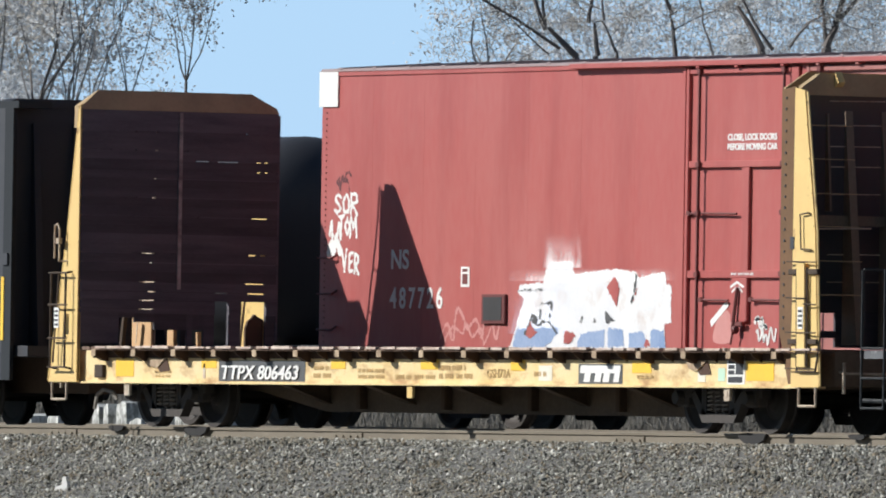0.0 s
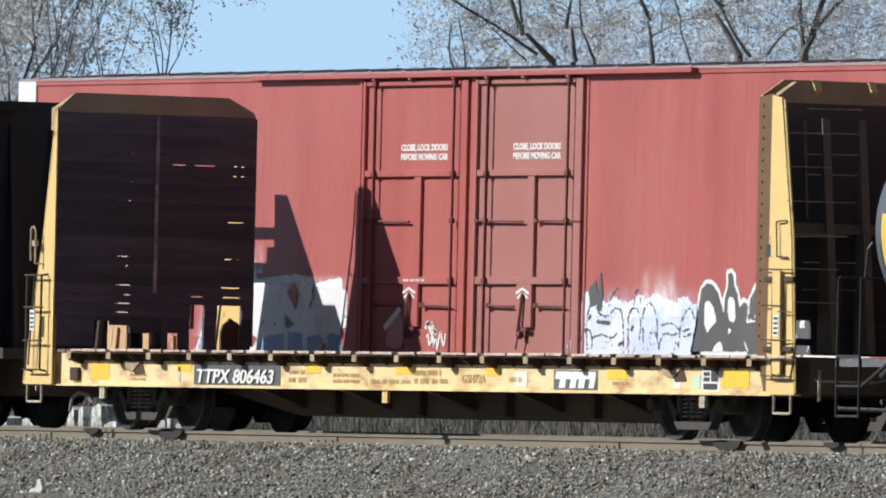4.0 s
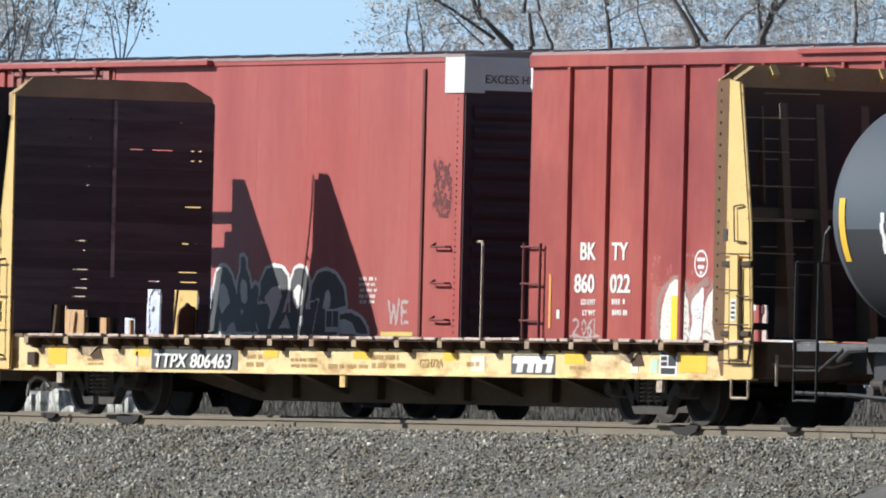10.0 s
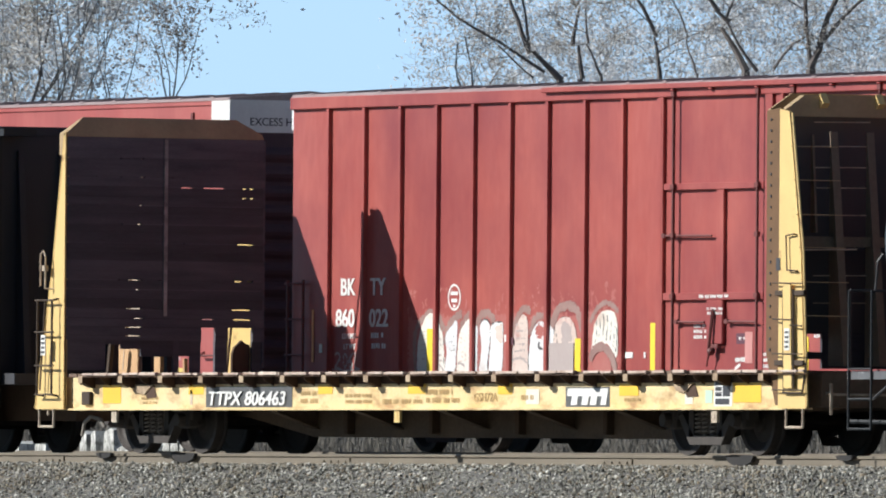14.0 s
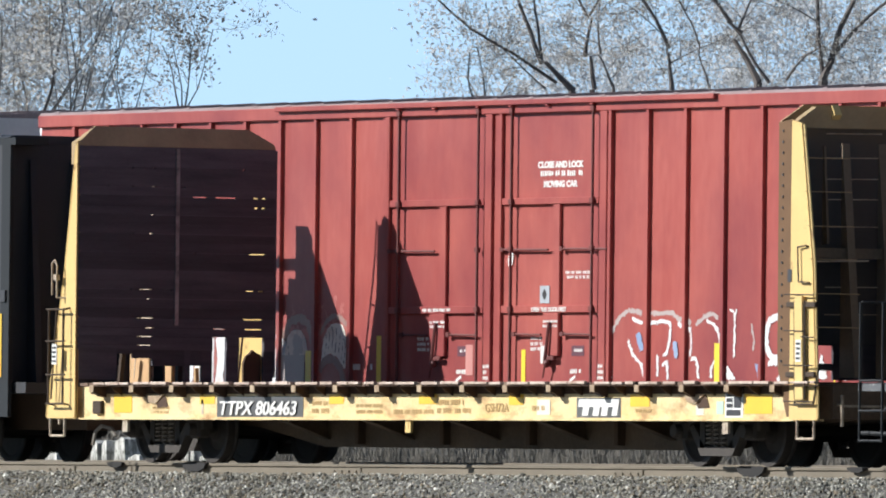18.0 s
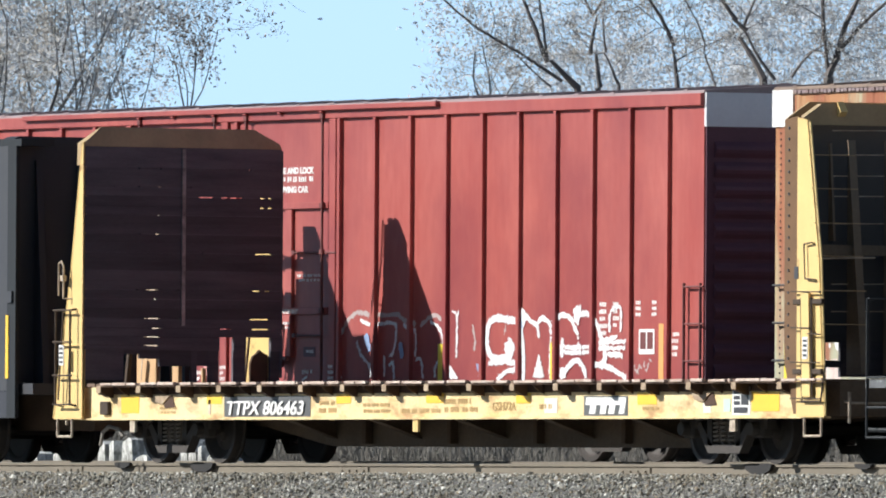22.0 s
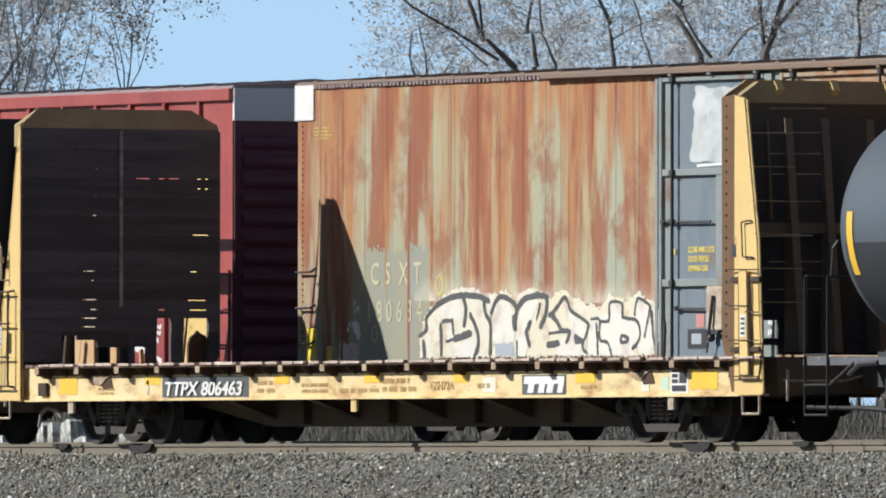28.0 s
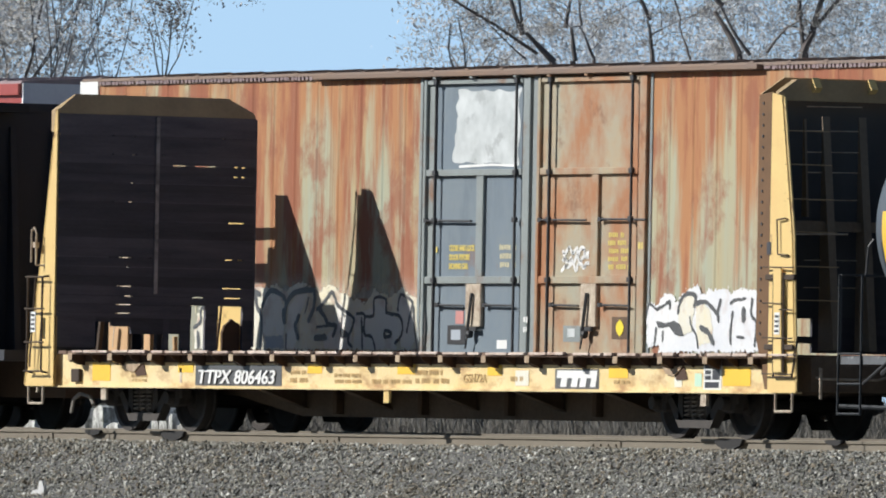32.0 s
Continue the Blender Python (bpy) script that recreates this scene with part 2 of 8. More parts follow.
M["spray_blush"] = paint("blush_spray_paint", (0.60, 0.46, 0.42), (0.72, 0.62, 0.55), 0.5, patch=1.6, amount=0.7, third=(0.45, 0.22, 0.20), third_at=0.62, third_scale=3.0)
M["spray_grey"] = paint("grey_spray_haze", (0.42, 0.34, 0.33), (0.48, 0.42, 0.40), 0.5, patch=1.5)
M["spray_brown"] = paint("brown_grey_spray", (0.27, 0.155, 0.14), (0.36, 0.24, 0.215), 0.5, patch=3, amount=0.6)
M["spray_soot"] = paint("faint_black_spray", (0.16, 0.05, 0.05), (0.10, 0.045, 0.045), 0.5, patch=4)
M["rose_haze"] = paint("rosy_spray_haze", (0.40, 0.115, 0.10), (0.45, 0.18, 0.16), 0.5, patch=3)
M["reflector_yellow"] = paint("yellow_reflector", (0.86, 0.67, 0.06), (0.78, 0.58, 0.06), 0.4)
M["mint"] = paint("mint_spray", (0.45, 0.68, 0.55), (0.6, 0.66, 0.5), 0.5, patch=6)
M["pale_red"] = paint("pale_red_scribble", (0.52, 0.22, 0.20), (0.6, 0.3, 0.28), 0.5)
M["stencil_yellow"] = paint("yellow_stencil", (0.70, 0.56, 0.16), (0.55, 0.43, 0.15), 0.5)
M["stencil_cream"] = paint("cream_stencil", (0.60, 0.54, 0.36), (0.48, 0.45, 0.32), 0.5)
M["stencil_brown"] = paint("brown_stencil", (0.46, 0.30, 0.13), (0.58, 0.40, 0.18), 0.5)
M["blue_patch"] = paint("fresh_blue_grey_patch", (0.27, 0.295, 0.27), (0.34, 0.31, 0.21), 0.6, patch=1.3, stretch=(2, 1, 0.4), amount=0.8)
M["slate_band"] = paint("slate_grey_band_paint", (0.80, 0.80, 0.82), (0.66, 0.66, 0.68), 0.6)
M["rail"] = paint("rusty_rail_steel", (0.205, 0.172, 0.130), (0.135, 0.112, 0.083), 0.7, patch=3, stretch=(0.4, 1, 1))
M["rail_top"] = paint("polished_rail_head", (0.32, 0.30, 0.28), (0.25, 0.22, 0.2), 0.35, metal=0.6)
M["tie"] = paint("creosoted_timber", (0.09, 0.068, 0.05), (0.05, 0.038, 0.03), 0.9, grain=30)
M["ballast"] = paint("ballast_bed", (0.15, 0.145, 0.135), (0.08, 0.076, 0.072), 0.95, grain=26, patch=6, amount=0.5, bump=0.8)
M["stone"] = paint("crushed_grey_stone", (0.42, 0.405, 0.36), (0.225, 0.217, 0.183), 0.9, grain=30, patch=0.9, amount=0.6, per_island=0.28)
blotches(M["stone"], (0.25, 0.20, 0.13), 0.55, 0.56, 0.10, 0.65, (1, 2.5, 1))
blotches(M["stone"], (0.52, 0.51, 0.47), 1.4, 0.60, 0.08, 0.55, (1, 1, 1))
M["stone_brown"] = paint("crushed_brown_stone", (0.27, 0.225, 0.165), (0.17, 0.135, 0.095), 0.9, grain=30, patch=1.2, per_island=0.6)
M["stone_pale"] = paint("crushed_pale_stone", (0.62, 0.60, 0.55), (0.45, 0.43, 0.38), 0.9, grain=30, patch=1.2, per_island=0.35)
M["stone_dark"] = paint("oily_dark_stone", (0.09, 0.085, 0.075), (0.05, 0.047, 0.04), 0.9, grain=30, patch=1.2, per_island=0.6)
M["dirt"] = paint("dry_ground", (0.085, 0.078, 0.066), (0.055, 0.05, 0.042), 0.95, grain=14, patch=0.5, amount=0.5, bump=0.6)
M["dry_grass"] = paint("dry_grass", (0.165, 0.15, 0.128), (0.10, 0.09, 0.075), 0.9, per_island=0.4)
M["bark"] = paint("grey_brown_bark", (0.20, 0.175, 0.165), (0.12, 0.105, 0.098), 0.9, grain=25, patch=4, stretch=(1, 1, 0.3))
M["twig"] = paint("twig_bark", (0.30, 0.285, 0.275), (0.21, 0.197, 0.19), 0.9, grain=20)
# distance haze is painted into this pale twig colour
M["far_twig"] = paint("haze_grey_far_twig", (0.52, 0.52, 0.53), (0.42, 0.42, 0.425), 0.9)


def leafy(m, share_through):
    """Thin withered leaves: part of the light goes through."""
    N, Lk = m.node_tree.nodes, m.node_tree.links
    bsdf = N["Principled BSDF"]
    thin = N.new("ShaderNodeBsdfTranslucent")
    Lk.new(bsdf.inputs["Base Color"].links[0].from_socket, thin.inputs[0])
    mix = N.new("ShaderNodeMixShader")
    mix.inputs[0].default_value = share_through
    Lk.new(bsdf.outputs[0], mix.inputs[1])
    Lk.new(thin.outputs[0], mix.inputs[2])
    Lk.new(mix.outputs[0], N["Material Output"].inputs[0])


M["leaf"] = paint("withered_leaf", (0.62, 0.585, 0.54), (0.46, 0.42, 0.375), 0.8, per_island=0.30)
# pale bluish leaf: distance haze mixed into the colour
M["leaf_pale"] = paint("haze_pale_leaf", (0.74, 0.755, 0.78), (0.60, 0.60, 0.61), 0.8, per_island=0.14)
M["leaf_dark"] = paint("dark_withered_leaf", (0.24, 0.205, 0.175), (0.13, 0.11, 0.095), 0.8, per_island=0.4)
for leaf_name in ("leaf", "leaf_pale", "leaf_dark"):
    leafy(M[leaf_name], 0.42)
M["concrete"] = paint("pale_concrete", (0.74, 0.74, 0.71), (0.45, 0.45, 0.43), 0.85, patch=4)
blotches(M["concrete"], (0.13, 0.13, 0.12), 6.0, 0.53, 0.07, 0.85, (2.5, 1, 0.3))
blotches(M["concrete"], (0.16, 0.16, 0.14), 9.0, 0.60, 0.06, 0.8, (1, 1, 1))


def overspray(name, colour, most):
    """A thin dusting of spray paint that thins out upwards and to its sides."""
    m = bpy.data.materials.new(name)
    m.use_nodes = True
    N, Lk = m.node_tree.nodes, m.node_tree.links
    bsdf = N["Principled BSDF"]
    bsdf.inputs["Base Color"].default_value, bsdf.inputs["Roughness"].default_value = rgb(colour), 0.6

    def calc(op, a, b):
        n = N.new("ShaderNodeMath")
        n.operation, n.use_clamp = op, True
        for slot, v in zip(n.inputs, (a, b)):
            if isinstance(v, (int, float)):
                slot.default_value = v
            else:
                Lk.new(v, slot)
        return n.outputs[0]
    co = N.new("ShaderNodeTexCoord")
    sep = N.new("ShaderNodeSeparateXYZ")
    Lk.new(co.outputs["Generated"], sep.inputs[0])
    noise = N.new("ShaderNodeTexNoise")
    noise.inputs["Scale"].default_value, noise.inputs["Detail"].default_value = 3.5, 6
    mp = N.new("ShaderNodeMapping")
    mp.inputs["Scale"].default_value = (1.6, 1, 0.7)
    Lk.new(co.outputs["Object"], mp.inputs[0])
    Lk.new(mp.outputs[0], noise.inputs[0])
    up = calc("POWER", calc("SUBTRACT", 1.0, sep.outputs["Z"]), 1.4)
    side = calc("MULTIPLY", calc("MULTIPLY", sep.outputs["X"], calc("SUBTRACT", 1.0, sep.outputs["X"])), 8.0)
    patchy = calc("MULTIPLY", calc("SUBTRACT", noise.outputs[0], 0.28), 2.6)
    Lk.new(calc("MULTIPLY", calc("MULTIPLY", calc("MULTIPLY", up, side), patchy), most), bsdf.inputs["Alpha"])
    return m


M["dust_white"] = overspray("white_overspray", (0.80, 0.79, 0.80), 1.0)
M["dust_ice"] = overspray("icy_overspray", (0.62, 0.67, 0.82), 0.8)
M["dust_cream"] = overspray("cream_overspray", (0.74, 0.69, 0.58), 0.8)


# ---- mesh helpers ----
def part(name, bm, material, parent=None, label="", smooth=False):
    me = bpy.data.meshes.new(name)
    bm.to_mesh(me)
    bm.free()
    me.materials.append(material)
    if smooth:
        me.shade_smooth()
    ob = new(name, me)
    if parent is not None:
        ob.parent = parent
    if label:
        ob["label"] = label
    return ob


def share(name, data, parent, m):
    ob = new(name, data)
    ob.parent = parent
    ob.matrix_basis = m
    return ob


def thing(name, m, label, category, group=""):
    ob = new(name)
    ob.empty_display_size = 0.3
    ob.matrix_basis = m
    return tagged(ob, label, category, group)


def box(bm, x0, x1, y0, y1, z0, z1, bevel=0.0):
    r = bmesh.ops.create_cube(bm, size=1.0)
    bmesh.ops.transform(bm, verts=r["verts"], matrix=Matrix.Translation(((x0 + x1) / 2, (y0 + y1) / 2, (z0 + z1) / 2)) @ Matrix.Diagonal((abs(x1 - x0), abs(y1 - y0), abs(z1 - z0), 1)))
    if bevel:
        edges = list({e for v in r["verts"] for e in v.link_edges})
        bmesh.ops.bevel(bm, geom=edges, offset=bevel, segments=1, affect="EDGES", profile=0.7)
    return bm


def prism(bm, outline, a0, a1, axis="y"):
    """A flat outline, in x and z (axis y), y and z (axis x) or x and y (axis z), given thickness from a0 to a1."""
    def at(p, a):
        return {"y": (p[0], a, p[1]), "x": (a, p[0], p[1]), "z": (p[0], p[1], a)}[axis]
    v0 = [bm.verts.new(at(p, a0)) for p in outline]
    v1 = [bm.verts.new(at(p, a1)) for p in outline]
    n = len(outline)
    bm.faces.new(v0)
    bm.faces.new(v1[::-1])
    for i in range(n):
        bm.faces.new((v0[i], v1[i], v1[(i + 1) % n], v0[(i + 1) % n]))
    bmesh.ops.recalc_face_normals(bm, faces=bm.faces[:])
    return bm


def rod(bm, a, b, r0, r1=None, n=6):
    a, b = Vector(a), Vector(b)
    r1 = r0 if r1 is None else r1
    turn = (b - a).to_track_quat("Z", "Y").to_matrix()
    ring = []
    for p, r in ((a, r0), (b, r1)):
        ring.append([bm.verts.new(p + turn @ Vector((r * math.cos(k * math.tau / n), r * math.sin(k * math.tau / n), 0))) for k in range(n)])
    for k in range(n):
        bm.faces.new((ring[0][k], ring[0][(k + 1) % n], ring[1][(k + 1) % n], ring[1][k]))
    bm.faces.new(ring[0][::-1])
    bm.faces.new(ring[1])
    return bm


def path_rod(bm, pts, r, n=6):
    for a, b in zip(pts[:-1], pts[1:]):
        rod(bm, a, b, r, n=n)
    return bm


def lathe(bm, profile, n=24, axis="y"):
    """Turns a profile of (along, radius) round the axis."""
    rings = []
    for a, r in profile:
        ring = []
        for k in range(n):
            c, s = r * math.cos(k * math.tau / n), r * math.sin(k * math.tau / n)
            ring.append(bm.verts.new((c, a, s) if axis == "y" else (a, c, s)))
        rings.append(ring)
    for p, q in zip(rings[:-1], rings[1:]):
        for k in range(n):
            bm.faces.new((p[k], p[(k + 1) % n], q[(k + 1) % n], q[k]))
    bm.faces.new(rings[0][::-1])
    bm.faces.new(rings[-1])
    bmesh.ops.recalc_face_normals(bm, faces=bm.faces[:])
    return bm


def lettering(name, text, size, x, y, z, material, parent, stretch=1.0, label="", align="LEFT", bold=0.0, slant=0.0):
    """Words on a face that looks to -y, from x on, standing on z."""
    cu = bpy.data.curves.new("words", "FONT")
    cu.body, cu.size, cu.align_x, cu.extrude, cu.offset = text, size, align, 0.003, bold
    cu.shear = slant
    tmp = bpy.data.objects.new("words", cu)
    scene.collection.objects.link(tmp)
    me = bpy.data.meshes.new_from_object(tmp)
    bpy.data.objects.remove(tmp)
    bpy.data.curves.remove(cu)
    me.name = name
    me.transform(Matrix.Translation((x, y, z)) @ pose(0, 0, 0, 90) @ Matrix.Diagonal((stretch, 1, 1, 1)))
    me.materials.clear()
    me.materials.append(material)
    ob = new(name, me)
    ob.parent = parent
    if label:
        ob["label"] = label
    return ob


def bars(name, x, y, z, width, height, lines, material, parent, rng, label=""):
    """Small writing that cannot be read: rows of short bars on a face that looks to -y."""
    bm = bmesh.new()
    step = height / lines
    tall = min(step * 0.62, 0.11)
    for i in range(lines):
        at, end = x + rng.uniform(0, 0.08) * width, x + width * rng.uniform(0.80, 1.0)
        zc = z + height - (i + 0.5) * step
        while at < end:
            for _ in range(rng.randint(2, 6)):
                w = rng.uniform(0.45, 0.85) * tall * 0.9
                up, down = rng.choice((0.5, 0.5, 0.42)), rng.choice((0.5, 0.5, 0.36))
                box(bm, at, at + w, y - 0.002, y, zc - tall * down, zc + tall * up)
                at += w + 0.16 * tall + 0.006
                if at > end:
                    break
            at += rng.uniform(0.5, 1.1) * tall
    return tagged(part(name, bm, material, parent, label), kind="stuff")


def stroke(bm, pts, w, y, taper=False):
    """A painted line on a face that looks to -y: flat quads with round joints, 2 mm proud."""
    for i, (a, b) in enumerate(zip(pts[:-1], pts[1:])):
        a, b = Vector(a), Vector(b)
        d = b - a
        if d.length < 1e-6:
            continue
        s = Vector((-d.y, d.x)).normalized() * w / 2
        e = d.normalized() * w * 0.3
        q = [a + s - e, b + s + e, b - s + e, a - s - e]
        yy = y - 0.0004 * (i % 2)
        bm.faces.new([bm.verts.new((p.x, yy, p.y)) for p in q])
    return bm


def blob(bm, outline, y):
    bm.faces.new([bm.verts.new((x, y, z)) for x, z in outline])
    return bm


def smooth_loop(pts, closed=True, n=5):
    """Points eased between the given ones (Catmull-Rom)."""
    out, k = [], len(pts)
    for i in range(k if closed else k - 1):
        p = [Vector(pts[(i + j) % k]) if closed else Vector(pts[min(max(i + j, 0), k - 1)]) for j in (-1, 0, 1, 2)]
        for s in range(n):
            t = s / n
            v = 0.5 * ((2 * p[1]) + (p[2] - p[0]) * t + (2 * p[0] - 5 * p[1] + 4 * p[2] - p[3]) * t * t + (3 * p[1] - p[0] - 3 * p[2] + p[3]) * t ** 3)
            out.append((v.x, v.y))
    if not closed:
        out.append(tuple(pts[-1]))
    return out


# ---- sky backdrop, far behind everything ----
def build_backdrop():
    m = bpy.data.materials.new("clear_sky")
    m.use_nodes = True
    N, Lk = m.node_tree.nodes, m.node_tree.links
    N.remove(N["Principled BSDF"])
    em = N.new("ShaderNodeEmission")
    co = N.new("ShaderNodeTexCoord")
    mp = N.new("ShaderNodeMapping")
    mp.inputs["Scale"].default_value = (0.004, 0.004, 0.012)
    nz = N.new("ShaderNodeTexNoise")
    nz.inputs["Scale"].default_value, nz.inputs["Detail"].default_value = 1.5, 3
    sep = N.new("ShaderNodeSeparateXYZ")
    rise = N.new("ShaderNodeMapRange")
    rise.inputs[1].default_value, rise.inputs[2].default_value = 0.0, 120.0
    add = N.new("ShaderNodeMath")
    add.operation = "MULTIPLY_ADD"
    add.inputs[1].default_value = 0.35
    ramp = N.new("ShaderNodeValToRGB")
    ramp.color_ramp.elements[0].color = (0.47, 0.66, 0.84, 1)
    ramp.color_ramp.elements[1].color = (0.30, 0.52, 0.80, 1)
    Lk.new(co.outputs["Object"], mp.inputs[0])
    Lk.new(mp.outputs[0], nz.inputs[0])
    Lk.new(co.outputs["Object"], sep.inputs[0])
    Lk.new(sep.outputs[2], rise.inputs[0])
    Lk.new(nz.outputs[0], add.inputs[0])
    Lk.new(rise.outputs[0], add.inputs[2])
    Lk.new(add.outputs[0], ramp.inputs[0])
    Lk.new(ramp.outputs[0], em.inputs[0])
    em.inputs[1].default_value = 0.98
    Lk.new(em.outputs[0], N["Material Output"].inputs[0])
    bm = bmesh.new()
    low, high = [], []
    for k in range(25):
        a = radians(70 + 150 * k / 24)
        x, y = 850 * math.cos(a), 850 * math.sin(a)
        low.append(bm.verts.new((x, y, -8)))
        high.append(bm.verts.new((x, y, 220)))
    for k in range(24):
        bm.faces.new((low[k], low[k + 1], high[k + 1], high[k]))
    tagged(part("backdrop", bm, m), "clear pale blue autumn sky", "sky", kind="structure")


build_backdrop()


# ---- ground and tracks ----
FAR_Y, FAR_Z = 4.45, 0.05
def ground_height(y):
    """The bed under both tracks, the shoulder towards the viewer and the low bank behind."""
    pts = [(-600, -2.3), (-12, -2.2), (-6.5, -1.45), (-4.6, -1.25), (-2.15, -0.23), (-1.4, -0.17), (2, -0.17), (2.6, -0.13), (6.2, -0.12), (7.5, -0.25), (9.5, -0.15), (20, -0.02), (26, 0.70), (60, 0.9), (900, 1.0)]
    for (y0, z0), (y1, z1) in zip(pts[:-1], pts[1:]):
        if y0 <= y <= y1:
            return z0 + (z1 - z0) * (y - y0) / (y1 - y0)
    return pts[-1][1]


def build_ground():
    ys = [-600, -200, -60, -25, -12] + [-9, -6.5, -5.4, -4.6, -4, -3.4, -2.8, -2.15, -1.8, -1.4, -0.6, 0.6, 2, 2.6, 4, 6.2, 7.5, 8.2, 9.5, 12, 15, 18, 20, 22, 24, 26, 40, 60, 90, 250, 900]
    xs = [-900, -300, -100, -50] + [-30 + 1.0 * i for i in range(56)] + [40, 80, 200, 500]
    rng = random.Random(4)
    bm = bmesh.new()
    grid = [[bm.verts.new((x, y, ground_height(y) + (rng.uniform(-0.02, 0.02) if -30 < y < 30 else 0))) for x in xs] for y in ys]
    for i in range(len(ys) - 1):
        for j in range(len(xs) - 1):
            f = bm.faces.new((grid[i][j], grid[i][j + 1], grid[i + 1][j + 1], grid[i + 1][j]))
            f.material_index = 0 if -5.4 <= ys[i] < 7.4 else 1
    g = part("ground", bm, M["ballast"])
    g.data.materials.append(M["dirt"])
    tagged(g, "grey crushed-stone railway bed sloping down to dry ground", "ground", kind="structure")


build_ground()


def build_rail(name, y, z, label):
    bm = bmesh.new()
    prof = [(-0.075, -0.185), (0.075, -0.185), (0.075, -0.172), (0.012, -0.155), (0.010, -0.045), (0.036, -0.034), (0.036, -0.004), (0.026, 0.0), (-0.026, 0.0), (-0.036, -0.004), (-0.036, -0.034), (-0.010, -0.045), (-0.012, -0.155), (-0.075, -0.172)]
    prism(bm, [(p + y, q + z) for p, q in prof], -60, 60, "x")
    ob = part(name, bm, M["rail"])
    tagged(ob, label, "rail", kind="structure")
    return ob


for y, z in ((-0.76, 0), (0.76, 0), (FAR_Y - 0.76, FAR_Z), (FAR_Y + 0.76, FAR_Z)):
    rail = build_rail("rail", y, z, "rust-brown steel railway rail on timber ties")
    bm = bmesh.new()
    box(bm, -60, 60, y - 0.024, y + 0.024, z + 0.001, z + 0.004)
    part("rail_head", bm, M["rail_top"], rail, "worn bright running surface")
    if y == -0.76:
        for x in (-11.6, -3.4, 4.2):
            bm = bmesh.new()
            box(bm, x - 0.4, x + 0.4, y - 0.036, y - 0.012, z - 0.15, z - 0.05, 0.006)
            for k in range(4):
                rod(bm, (x - 0.3 + 0.2 * k, y - 0.06, z - 0.1), (x - 0.3 + 0.2 * k, y - 0.03, z - 0.1), 0.016)
            part("joint_bar", bm, M["rail"], rail)

def wheel_skid(x, w, h):
    """A dark drag shoe that hangs over the near side of the rail, under a wheel."""
    bm = bmesh.new()
    prism(bm, [(-w / 2, 0.0), (-w * 0.42, -h * 0.55), (-w * 0.22, -h * 0.95), (w * 0.18, -h), (w * 0.42, -h * 0.6), (w / 2, 0.0), (w * 0.3, 0.012), (-w * 0.3, 0.012)], -0.848, -0.80)
    ob = part("wheel_skid", bm, M["grease"])
    ob.matrix_basis = pose(x, 0, 0.0)
    tagged(ob, "dark greasy steel skid hung on the rail under a wheel", "wheel skid", "wheel skids")


for x, w, h in ((7.47, 0.72, 0.13), (-7.62, 0.68, 0.12), (-9.93, 0.45, 0.07), (10.13, 0.45, 0.06)):
    wheel_skid(x, w, h)

tie_bm = bmesh.new()
box(tie_bm, -0.115, 0.115, -1.3, 1.3, -0.36, -0.186, 0.01)
ties = thing("cross_ties", pose(0, 0, 0), "dark creosoted timber ties half buried in ballast", "ties")
tagged(ties, kind="structure")
tie0 = part("tie", tie_bm, M["tie"], ties)
rng = random.Random(2)
for i in range(1, 62):
    share("tie", tie0.data, ties, pose(-16 + 0.52 * i + rng.uniform(-0.03, 0.03), rng.uniform(-0.06, 0.06), rng.uniform(-0.02, 0.0), 0, 0, rng.uniform(-1, 1)))
tie0.matrix_basis = pose(-16, 0, 0)


def stones(name, n, xr, yr, size, seed, lift, mat, label):
    """Many small crushed stones in one mesh, lying on the ground."""
    r = np.random.RandomState(seed)
    g = (1 + 5 ** 0.5) / 2
    base = np.array([(-1, g, 0), (1, g, 0), (-1, -g, 0), (1, -g, 0), (0, -1, g), (0, 1, g), (0, -1, -g), (0, 1, -g), (g, 0, -1), (g, 0, 1), (-g, 0, -1), (-g, 0, 1)]) / 1.9
    tri = np.array([(0, 11, 5), (0, 5, 1), (0, 1, 7), (0, 7, 10), (0, 10, 11), (1, 5, 9), (5, 11, 4), (11, 10, 2), (10, 7, 6), (7, 1, 8), (3, 9, 4), (3, 4, 2), (3, 2, 6), (3, 6, 8), (3, 8, 9), (4, 9, 5), (2, 4, 11), (6, 2, 10), (8, 6, 7), (9, 8, 1)])
    xs, ys = r.uniform(*xr, n), r.uniform(*yr, n)
    zs = np.array([ground_height(y) for y in ys]) + r.uniform(-0.01, lift, n)
    s = size * np.exp(r.normal(0, 0.32, n))
    verts = np.empty((n, 12, 3))
    for i in range(n):
        q, _ = np.linalg.qr(r.normal(size=(3, 3)))
        verts[i] = (base * r.uniform(0.72, 1.2, (12, 1))) * (s[i] * r.uniform(0.6, 1.15, 3)) @ q + (xs[i], ys[i], zs[i])
    faces = (tri[None] + (np.arange(n) * 12)[:, None, None]).reshape(-1, 3)
    me = bpy.data.meshes.new(name)
    me.from_pydata(verts.reshape(-1, 3).tolist(), [], faces.tolist())
    me.materials.append(mat)
    ob = new(name, me)
    return tagged(ob, label, "gravel", kind="stuff")


